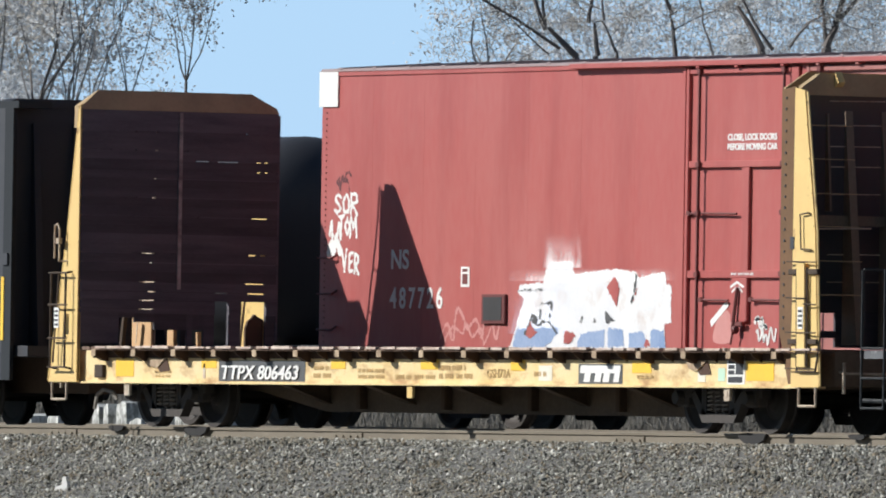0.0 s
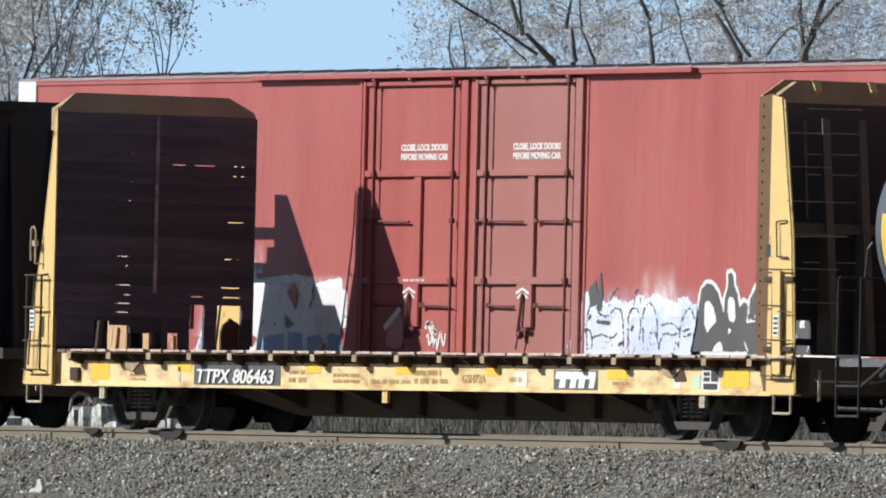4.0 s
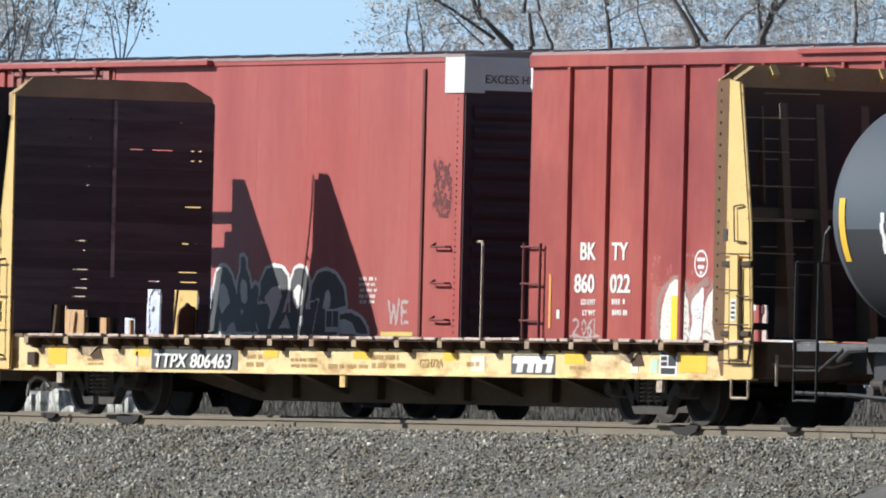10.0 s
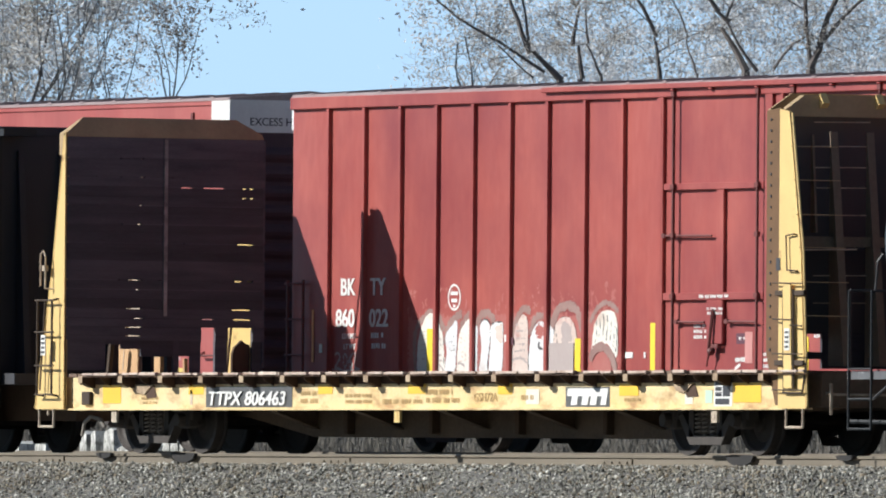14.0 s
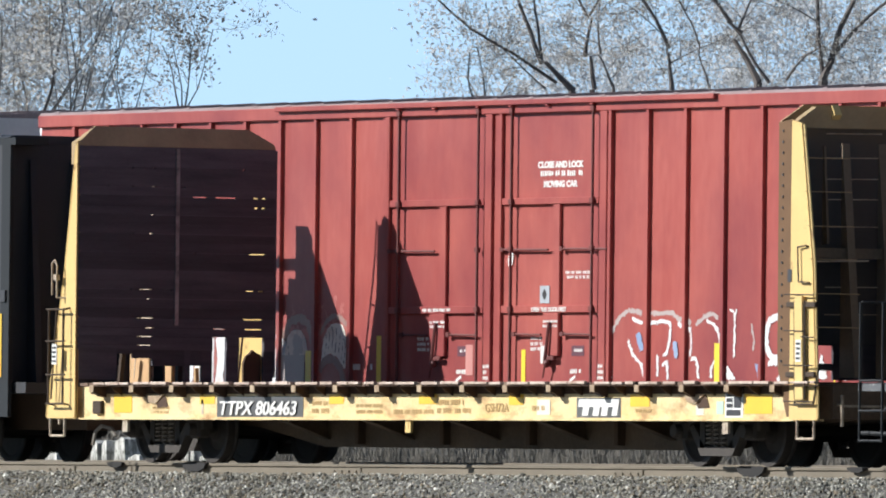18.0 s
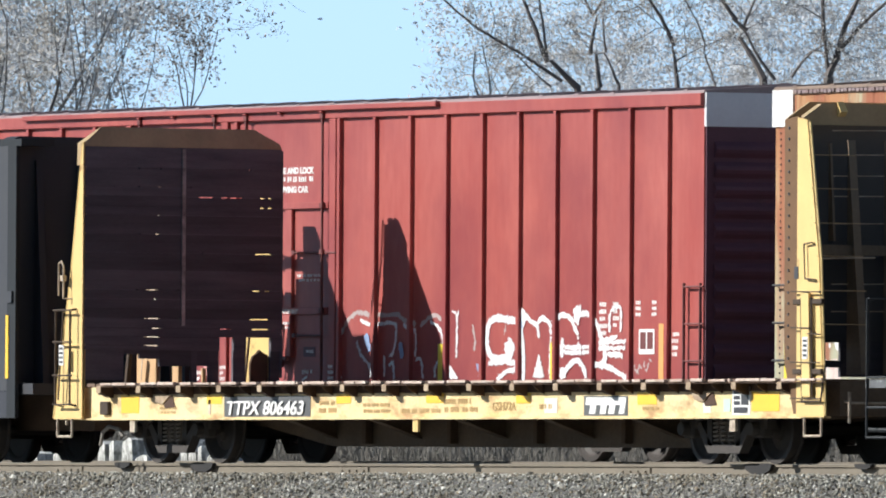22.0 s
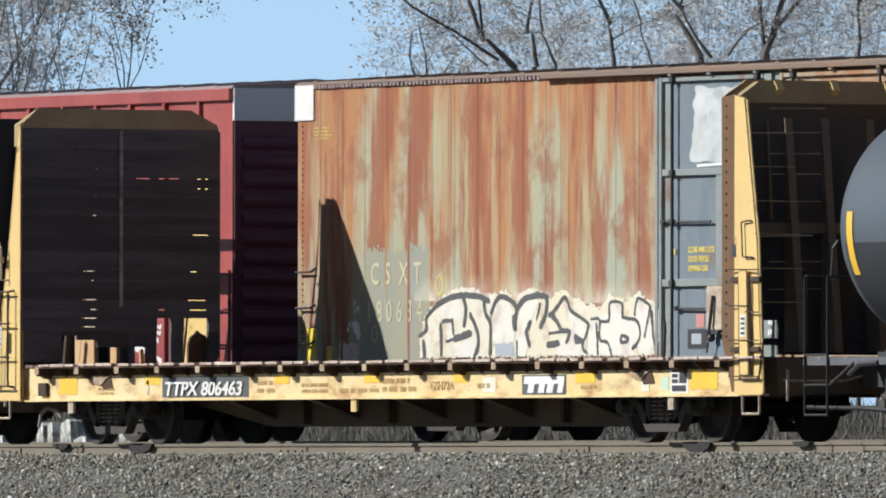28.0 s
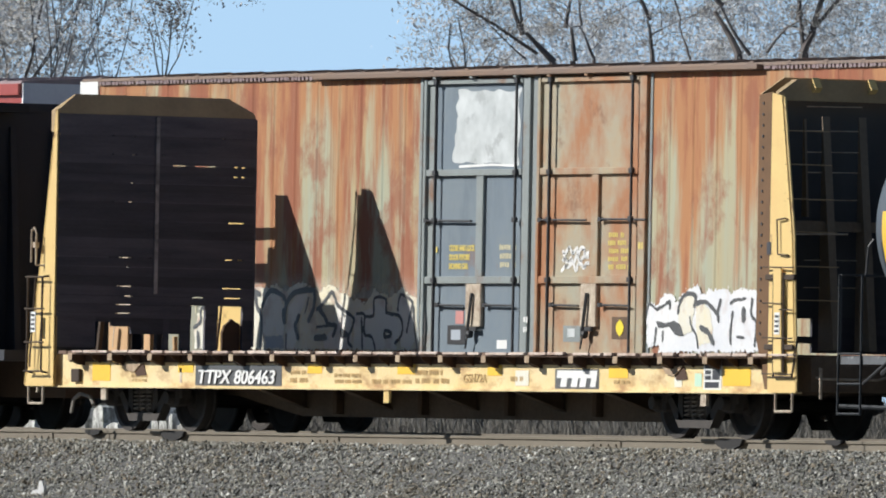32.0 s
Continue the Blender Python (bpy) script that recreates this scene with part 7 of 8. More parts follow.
    spike_a = [[(-1.4, 9.2), (-0.7, 29.7), (1.4, 49.6), (2.3, 26.4), (2.8, 9.2)], [(37.8, 26.2), (40.7, 8.2), (37.8, 8.2)], [(55.3, 52), (57.3, 55.3), (58.1, 43.9), (56.5, 35.8), (55.3, 39.1)], [(59, 92.5), (61.2, 95.7), (62.5, 85.9), (60.9, 64.9), (59.3, 73.1)], [(66.1, 38.9), (68, 8.2), (64.3, 8.2)], [(76.9, 93.6), (79.3, 98.4), (79.4, 87.1), (78.4, 71), (77.2, 79.1)], [(72.8, 21.1), (75.6, 19.5), (74.4, 8.2), (72.6, 8.2)]]
    accent_a = [(0.12, [(10.9, 61), (11.7, 47.8)]), (0.12, [(22, 49.3), (22.4, 39.4)]), (0.09, [(47, 23.5), (47.8, 9.9)]), (0.05, [(60.1, 87.6), (60.7, 71.4)])]
    for i, (w, q) in enumerate(faint_a):
        painted("letter_stroke", b, M["spray_grey"], "faint outer outline of a sprayed letter", 1 + 0.08 * i, [], [(w * 0.9, fit_in(*X, q))])
    for i, (w, q) in enumerate(thin_a + thin_b):
        painted("letter_stroke", b, M["spray_white"], "thin white outline sprayed on the ribs", 2 + 0.04 * i, [], [(w * 0.9, fit_in(*X, smooth_loop(q, False, 4)))])
    for i, q in enumerate(spike_a):
        painted("letter_stroke", b, M["spray_white"], "white spike of a sprayed letter", 3.2 + 0.02 * i, [fit_in(*X, q)])
    for i, (w, q) in enumerate(bold_a + bold_b + bold_c):
        painted("letter_stroke", b, M["spray_white"], "bold white outline sprayed on the ribs", 2.6 + 0.025 * i, [], [(w * 0.92, fit_in(*X, smooth_loop(q, False, 4)))])
    painted("spray_fill", b, M["spray_blue"], "blue spray accents", 3.6, [], [(w, fit_in(*X, q)) for w, q in accent_a])
    bars("small_stencil", 10.52, FY - 0.002, 1.50, 0.2, 0.68, 7, M["white"], b, rng)
    bars("small_stencil", 10.9, FY - 0.002, 1.80, 0.14, 0.38, 4, M["white"], b, rng)
    for x in (11.51, 11.95):
        bars("small_stencil", x, FY - 0.002, 1.95, 0.13, 0.24, 3, M["white"], b, rng)
    lab = mark("route_card", b, M["white"], 11.61, 12.03, 1.45, 1.79, "white card with dark panes", 1)
    mark("card_mark", lab, M["rod"], 11.65, 11.80, 1.52, 1.75, layer=2)
    mark("card_mark", lab, M["rod"], 11.84, 11.99, 1.52, 1.75, layer=2)
    bars("small_stencil", 12.50, FY - 0.002, 1.40, 0.2, 0.36, 4, M["white"], b, rng)
    painted("tag", b, M["spray_grey"], "pale scrawled tag", 1, [], [(0.03, scribble(rng, 11.5, 12.0, 1.15, 1.4, 8))])


def rusted_car_markings():
    rng = random.Random(33)
    b = cs_body
    painted("repainted_patch", b, M["blue_patch"], "fresher blue-grey panel behind the lettering", 1, [[(-11.19, 1.0), (-9.29, 1.0), (-9.29, 2.62), (-9.7, 2.7), (-10.3, 2.6), (-11.19, 2.66)]], fuzz=0.05, cell=0.04)
    for k, ch in enumerate("CSXT"):
        lettering("lettering", ch, 0.42, -11.00 + 0.40 * k, FY - 0.0075, 2.165, M["stencil_cream"], b, 0.82, bold=0.006)
    for k, ch in enumerate("180634"):
        lettering("lettering", ch, 0.42, -11.14 + 0.285 * k, FY - 0.0075, 1.645, M["stencil_cream"], b, 0.82, bold=0.002)
    bars("small_stencil", -12.65, FY - 0.002, 4.18, 0.48, 0.19, 4, M["stencil_yellow"], b, rng, "faded yellow stencil bars")
    mark("reflector", b, M["reflector_yellow"], -12.84, -12.55, 1.10, 1.57, "yellow reflector", 1)
    mark("reflector", b, M["orange"], -12.26, -12.10, 1.10, 1.32, "yellow reflector", 1)
    bm = bmesh.new()
    stroke(bm, [(-9.08 + 0.09 * math.cos(a), 2.14 + 0.13 * math.sin(a)) for a in [k * math.tau / 14 for k in range(15)]], 0.03, FY - 0.006)
    part("route_card", bm, M["stencil_yellow"], b, "faded yellow ring stencil")
    painted("tag", b, M["stencil_cream"], "small cream zero", 2, [], [(0.035, smooth_loop([(-10.90, 1.60), (-10.82, 1.48), (-10.90, 1.36), (-10.98, 1.48)], True, 4))], fuzz=0.004)
    painted("tag", b, M["white"], "white paint splash", 2, [smooth_loop([(-11.55, 1.62), (-11.38, 1.66), (-11.30, 1.52), (-11.36, 1.40), (-11.46, 1.50)], True, 4)], specks(rng, -11.7, -11.3, 1.5, 1.9, 14, 0.03))
    painted("primer_patch", b, M["spray_blush"], "faded pale orange patch", 1, [[(-11.95, 1.02), (-11.35, 1.02), (-11.36, 1.34), (-11.90, 1.36)]], fuzz=0.03)
    # big black-and-white piece
    X = (-9.62, -2.95, 1.02, 2.1)
    cloud_a = [[(0.8, 10.8), (0, 31.3), (2.3, 62.7), (5.7, 78.4), (10, 88.8), (14.4, 96.5), (18.2, 99.6), (23, 97.6), (29, 91), (31.2, 90.9), (35.9, 94.8), (40.2, 86.9), (42.8, 90.7), (46.1, 97.1), (50, 93.2), (53, 89.2), (53.9, 80.1), (56.4, 90.4), (59.8, 94.2), (62.3, 90.3), (64, 81.2)], [(53, 77.6), (64, 83.8), (66.6, 82.5), (69.1, 74.7), (71.6, 75.9), (74.2, 69.5), (77.1, 79.7), (78.7, 90), (80, 83.5), (83.4, 83.5), (85, 78.3), (87.5, 83.4), (90.4, 91), (92.5, 82), (96.7, 78.1), (98.8, 66.5), (97.8, 10.8), (53.3, 10.8)]]
    cloud_b = [[(29.1, 85.8), (64, 79.9), (64.3, 10.8), (29.4, 10.8)], [(0.4, 10.8), (13.5, 88.7), (32.5, 85.7), (32.8, 10.8)]]
    fill_a = [[(10.1, 78.3), (17, 86), (17.7, 72.9), (17.6, 57.3), (14.5, 58.6), (11.1, 54.7), (8.4, 65.2)], [(11.1, 52.1), (14.5, 54.7), (15.1, 29.9), (12.5, 28.6)], [(12.9, 26), (23.3, 33.7), (23.4, 11.6), (13.4, 11.6)], [(30.5, 59.7), (31.7, 77.9), (34.7, 85.7), (37.7, 80.4), (39.4, 67.4), (40, 44), (40, 29.7), (37, 31.1), (35.7, 41.5), (34.5, 29.8), (30.2, 29.8)], [(41.6, 64.8), (44.5, 80.3), (47.9, 82.8), (50, 82.8), (48.8, 69.9), (46.3, 54.3), (45.5, 38.8), (46, 25.8), (44, 11.6), (41, 11.6)]]
    fill_b = [[(61.1, 80), (64.9, 67), (69.2, 51.5), (69.3, 25.7), (68.6, 11.6), (57.6, 11.6), (57.1, 25.8), (63.4, 43.8)], [(70, 56.7), (77.6, 64.3), (79.2, 77.1), (83.4, 74.5), (83.5, 59.1), (89.3, 51.3), (90.6, 38.5), (87.8, 18), (88.7, 11.6), (70.2, 11.6)], [(88.4, 64.1), (90.5, 79.5), (94.3, 66.6), (96.9, 25.6), (93.7, 11.6), (90.3, 15.4)]]
    edge_a = [(0.12, [(7.5, 78.3), (10.1, 82.2), (13.5, 87.4), (19.6, 89.9), (25.6, 87.2), (29.1, 81.9)]), (0.11, [(18.7, 87.3), (19.8, 72.9), (19, 52)]), (0.06, [(10.2, 57.4), (14.1, 58.6), (14.6, 40.3)]), (0.14, [(15.5, 35.1), (21.5, 41.6)]), (0.05, [(11.6, 31.2), (15.5, 35.1)]), (0.1, [(21.6, 65.1), (24.5, 44.2), (24.9, 25.9), (23.4, 12.9)]), (0.11, [(27.4, 78), (28.1, 65), (30.1, 51.9), (29.8, 15.5)]), (0.11, [(30.4, 67.5), (32.5, 83.1), (35.1, 87), (38.5, 81.7), (40.7, 72.6), (39.9, 51.8)]), (0.16, [(39.7, 59.6), (40, 47.9)]), (0.04, [(40.9, 31), (41, 11.6)])]
    edge_b = [(0.12, [(41.1, 72.6), (43.7, 82.9), (47, 86.7), (50.4, 88), (53, 84), (52.7, 64.6), (50.6, 49.1)]), (0.04, [(50.5, 77.6), (48.9, 56.9)]), (0.11, [(46.3, 54.3), (44.7, 41.4), (46, 25.8)]), (0.08, [(54, 62), (57.3, 72.3), (60.2, 85.2), (61.9, 77.4), (63.3, 67.1), (69.2, 54.1), (70.1, 46.3), (67.7, 23.2), (69.4, 15.4)]), (0.1, [(54.8, 63.3), (57.4, 54.2), (59.1, 43.9), (62.5, 41.3), (61.3, 29.6)]), (0.04, [(54.1, 40), (62.5, 42.5)]), (0.13, [(53.7, 25.8), (57.9, 27.1)]), (0.06, [(64.7, 36.1), (67.6, 30.9), (65.1, 28.3), (64.7, 36.1)])]
    edge_c = [(0.05, [(71.3, 56.6), (73.8, 57.9), (75.1, 54), (78.5, 55.3), (78.8, 77.1), (83.8, 75.7), (83.9, 59.1), (89.3, 55.1), (91, 41), (90.3, 28.2), (87.8, 19.3)]), (0.05, [(73.4, 51.5), (74, 11.6)]), (0.05, [(74.7, 54), (74.8, 30.9), (77.7, 28.3), (79.5, 11.6)]), (0.08, [(83.6, 36), (86.1, 33.4), (85.7, 28.2), (83.2, 28.3), (83.6, 36)]), (0.05, [(88.9, 61.6), (89.2, 74.4), (90.5, 82), (94.7, 73), (94.7, 66.6), (92.7, 33.3)]), (0.05, [(95.5, 66.6), (96, 38.4), (97.4, 12.8)]), (0.15, [(99.3, 65.3), (99.9, 43.5), (99.5, 12.8)]), (0.06, [(0.3, 39.1), (3.3, 47), (3.2, 62.7), (7.5, 77)]), (0.12, [(2, 31.2), (2.5, 15.5)])]
    edge_d = [(0.1, [(9.3, 52.1), (9.5, 15.5)])]
    block_a = [[(31.9, 28), (39.8, 27.9), (39.9, 12.4), (32, 12.4)]]
    g = painted("graffiti", b, M["spray_cream"], "large cream, white and black spray-painted letters", 6, [fit_in(*X, q) for q in cloud_a + cloud_b], fuzz=0.02)
    painted("spray_fill", g, M["spray_bone"], "warm white letter fill", 7, [fit_in(*X, q) for q in fill_a + fill_b])
    painted("spray_fill", g, M["grey_end"], "grey block in the letters", 7.5, [fit_in(*X, q) for q in block_a])
    painted("spray_line", g, M["spray_dark"], "black letter edges", 8, [], [(w * (0.70 if w > 0.07 else 0.9), fit_in(*X, smooth_loop(q, False, 3) if len(q) > 3 else q)) for w, q in edge_a + edge_b + edge_c + edge_d], fuzz=0.006)
    dusting(b, M["dust_cream"], -9.9, -6.2, 1.92, 2.3, 5.2)
    dusting(b, M["dust_cream"], -6.6, -2.9, 1.85, 2.2, 5.3)
    X = (3.14, 6.4, 1.02, 2.04)
    cloud_a = [[(1.4, 19.5), (0.8, 71.3), (4.3, 75.6), (8.9, 71.3), (15.9, 88.5), (23.1, 84.2), (25.9, 74.2), (28.4, 85.6), (37.2, 95.7), (43.4, 98.5), (45.4, 85.6), (48.9, 87.1), (51.5, 95.6), (54.2, 91.3), (61.3, 92.7), (66.6, 94.2), (70.2, 85.6), (71.9, 91.3), (78.1, 94.1), (95.7, 92.7), (96.6, 12.2), (11.4, 9.5), (11.3, 19.5)]]
    fill_a = [[(26.8, 71.3), (30.2, 84.2), (40.5, 87.1), (39.8, 62.7), (37.9, 36.9), (27.3, 31.1)], [(41.4, 70.7), (48.2, 74.7), (53.3, 62.7), (55.7, 37), (54.1, 22.7), (43.8, 19.8), (41.7, 45.5)]]
    edge_a = [(0.04, [(0.9, 62.6), (3.4, 74.2), (9.8, 67), (19.6, 77), (19.7, 67)]), (0.04, [(9.2, 42.5), (7.7, 19.5)]), (0.04, [(14.7, 36.8), (14.4, 25.3)]), (0.06, [(26.9, 62.7), (28.5, 77), (33.8, 87.1), (40.9, 84.2), (40.2, 71.3)]), (0.06, [(41, 74.2), (48.1, 77), (54.4, 69.9), (59.9, 57)]), (0.06, [(61.4, 78.5), (59, 62.7), (60, 51.3)]), (0.04, [(36.8, 57), (37.8, 45.5), (42.4, 31.2), (43.5, 16.9)]), (0.08, [(45.9, 42.7), (52.1, 37), (55.9, 22.7)]), (0.04, [(69.5, 74.2), (72.1, 78.5), (81.7, 81.3)]), (0.05, [(71.4, 62.8), (69.8, 39.9), (70, 22.8)]), (0.04, [(75.2, 31.4), (80.6, 30)]), (0.1, [(80.2, 65.6), (80.3, 54.2)])]
    edge_b = [(0.05, [(87, 79.9), (86.4, 59.9), (90.9, 48.6), (89.5, 20.1)])]
    wedge_a = [[(9.1, 51.2), (17.2, 48.3), (23.4, 52.6), (28.9, 46.9), (32.6, 31.2), (25.4, 32.5), (19.9, 44), (11, 42.5)]]
    g = painted("graffiti", b, M["spray_white"], "white spray-painted letters with dark edges", 6, [fit_in(*X, q) for q in cloud_a], fuzz=0.02)
    painted("spray_fill", g, M["spray_cream"], "cream letter fill", 7, [fit_in(*X, q) for q in fill_a])
    painted("spray_line", g, M["spray_dark"], "black letter edges", 8, [fit_in(*X, q) for q in wedge_a], [(w, fit_in(*X, smooth_loop(q, False, 3) if len(q) > 3 else q)) for w, q in edge_a + edge_b], fuzz=0.006)
    # doors
    edge = random.Random(61)
    corners = ((-2.28, 3.72), (-0.46, 3.68), (-0.42, 4.70), (-2.18, 4.72))
    loop = []
    for (ax, az), (bx, bz) in zip(corners, corners[1:] + corners[:1]):
        loop += [(ax + (bx - ax) * k / 9 + edge.uniform(-0.05, 0.05), az + (bz - az) * k / 9 + edge.uniform(-0.03, 0.03)) for k in range(9)]
    bm = bmesh.new()
    blob(bm, smooth_loop(loop, True, 3), FY + 0.008)
    part("silver_patch", bm, M["silver"], b, "chalky silver-painted patch on the door")
    bm = bmesh.new()
    stroke(bm, [(-2.1, 3.66), (-1.2, 3.68), (-0.5, 3.66)], 0.035, FY + 0.006)
    part("paint_drip", bm, M["white"], b, "white run of paint under the patch")
    for k, words in enumerate(("MOVING CAR", "DOOR BEFORE", "CLOSE AND LOCK")):
        lettering("lettering", words, 0.105, -2.34, FY + 0.008, 2.255 + 0.125 * k, M["stencil_yellow"], b, 0.80, bold=0.005)
    for x, z, w, h, n, m, y in ((-0.95, 2.25, 0.48, 0.36, 3, "stencil_cream", 0.008), (2.02, 2.22, 0.62, 0.54, 5, "stencil_yellow", 0.008), (2.95, 2.48, 0.12, 0.16, 1, "stencil_yellow", -0.053), (-2.70, 2.44, 0.06, 0.15, 1, "stencil_yellow", -0.005)):
        bars("small_stencil", x, FY + y, z, w, h, n, M[m], b, rng)
    bm = bmesh.new()
    for z in (2.28, 2.38, 2.48):
        stroke(bm, scribble(rng, 0.80, 1.56, z - 0.06, z + 0.06, 12), 0.055, FY + 0.006 - 0.0012 * (z - 2.28))
    part("tag", bm, M["white"], b, "white scrawled tag on the door")
    for x, z, w, h, m, lab in ((-2.13, 1.50, 0.22, 0.18, "pale_red", "pink painted square"), (-2.35, 1.22, 0.50, 0.26, "dark_rod", "dark plate with a grey square"), (-0.97, 1.16, 0.28, 0.12, "white", "white card"), (0.86, 1.26, 0.46, 0.22, "frame_blue", "grey-blue painted square"), (2.18, 1.30, 0.44, 0.30, "under", "brown card with a yellow disc")):
        mark("card", b, M[m], x, x + w, z, z + h, lab, -2)
    mark("card_mark", b, M["grey_end"], -2.24, -1.98, 1.28, 1.42, "grey square on a dark plate", -1.0)
    mark("card_mark", b, M["silver"], 0.98, 1.18, 1.32, 1.44, "pale square", -1.0)
    bm = bmesh.new()
    blob(bm, smooth_loop([(2.30, 1.45), (2.41, 1.56), (2.52, 1.45), (2.41, 1.34)]), FY - 0.004)
    part("disc", bm, M["reflector_yellow"], b, "yellow painted disc")
    bars("small_stencil", -0.14, FY - 0.053, 1.36, 0.12, 0.26, 2, M["white"], b, rng)


smooth_car_markings()
ribbed_car_markings()
rusted_car_markings()


# ---- trees behind the tracks ----
def tubes(name, segs, mat, parent, sides, label=""):
    """Branches as thin tapered tubes: (start, end, radius, radius)."""
    v, f = [], []
    for a, b, r0, r1 in segs:
        d = (b - a)
        if d.length < 1e-5:
            continue
        d.normalize()
        u = d.cross(Vector((0.3, 0.9, 0.2))).normalized()
        w = d.cross(u)
        k = len(v)
        for p, r in ((a, r0), (b, r1)):
            for j in range(sides):
                c = j * math.tau / sides
                q = p + u * (r * math.cos(c)) + w * (r * math.sin(c))
                v.append((q.x, q.y, q.z))
        for j in range(sides):
            f.append((k + j, k + (j + 1) % sides, k + sides + (j + 1) % sides, k + sides + j))
    me = bpy.data.meshes.new(name)
    me.from_pydata(v, [], f)
    me.materials.append(mat)
    ob = new(name, me)
    ob.parent = parent
    if label:
        ob["label"] = label
    return ob


def leaf_mesh(name, places, size, mat, parent, rng, label=""):
    v, f = [], []
    for p in places:
        a = Vector((rng.gauss(0, 1), rng.gauss(0, 1), rng.gauss(0, 1))).normalized()
        b = a.cross(Vector((rng.gauss(0, 1), rng.gauss(0, 1), rng.gauss(0, 1)))).normalized()
        s = size * rng.uniform(0.5, 1.3)
        k = len(v)
        for q in (p - a * s, p + b * s * 0.5, p + a * s, p - b * s * 0.45):
            v.append((q.x, q.y, q.z))
        f.append((k, k + 1, k + 2, k + 3))
    me = bpy.data.meshes.new(name)
    me.from_pydata(v, [], f)
    me.materials.append(mat)
    ob = new(name, me)
    ob.parent = parent
    if label:
        ob["label"] = label
    return ob


def grow(big, fine, tips, p, d, length, r, depth, rng, kink, up, kids, bushy=0.60):
    n = 6
    for i in range(n):
        d = (d + Vector((rng.gauss(0, kink), rng.gauss(0, kink), rng.gauss(0, kink) + up))).normalized()
        q = p + d * (length / n)
        r1 = max(0.0030, r * 0.90)
        (big if r > 0.022 else fine).append((p, q, r, r1))
        if depth and i >= 1:
            for _ in range(kids):
                if rng.random() < bushy:
                    side = Vector((rng.gauss(0, 1), rng.gauss(0, 1), rng.gauss(0.0, 0.7)))
                    side = (side - d * side.dot(d)).normalized()
                    c = (d * rng.uniform(0.4, 0.9) + side * rng.uniform(0.6, 1.0)).normalized()
                    grow(big, fine, tips, q, c, length * rng.uniform(0.38, 0.62), max(0.004, r1 * rng.uniform(0.40, 0.62)), depth - 1, rng, min(0.3, kink * 1.2), up * 0.6, kids, bushy)
        if depth <= 1:
            tips.append(q)
        p, r = q, r1


def lane(u, y):
    """x of the point u (0 to 1 across the visible stretch of wood) at the depth y."""
    return -76.43 + 31.71 * u + (y - 32) * (-1.909 + 0.226 * u)


def tree(u, y, lean, r, seed, limbs, leaf_n, leaf_size, leaf, depth=3, up=0.03, fork=5.0, label="bare autumn tree with thin twigs and a few leaves", kids=1, kink=0.11, limb=(0.55, 0.8), bushy=0.60, spread=0.10):
    """A trunk up to the fork, then the given limbs (lean along the track, lean away, length) that branch on."""
    rng = random.Random(seed)
    root = thing("tree", pose(lane(u, y), y, ground_height(y)), label, "tree", "trees behind the tracks")
    big, fine, tips = [], [], []
    p, d = Vector((0, 0, 0)), Vector((lean, 0, 1)).normalized()
    for i in range(6):
        q = p + d * (fork / 6)
        big.append((p, q, r * (1.3 - 0.05 * i), r * (1.25 - 0.05 * i)))
        d = (d + Vector((rng.gauss(0, 0.03), rng.gauss(0, 0.03), 0))).normalized()
        p = q
    for lx, ly, ln in limbs:
        grow(big, fine, tips, p, Vector((lx, ly, 1)).normalized(), ln, r * rng.uniform(*limb), depth, rng, kink, up, kids, bushy)
    tubes("trunk", big, M["bark"], root, 7, "grey-brown trunk and limbs")
    tagged(tubes("crown", fine, M["twig"], root, 3, "thin bare twigs"), kind="stuff")
    places = []
    for _ in range(leaf_n):
        t = rng.choice(tips)
        places.append(t + Vector((rng.gauss(0, spread), rng.gauss(0, spread), rng.gauss(0, spread))))
    tagged(leaf_mesh("foliage", places, leaf_size, leaf, root, rng, "scattered withered leaves"), kind="stuff")
    return root


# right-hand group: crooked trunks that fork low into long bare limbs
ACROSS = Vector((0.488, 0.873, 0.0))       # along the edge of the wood


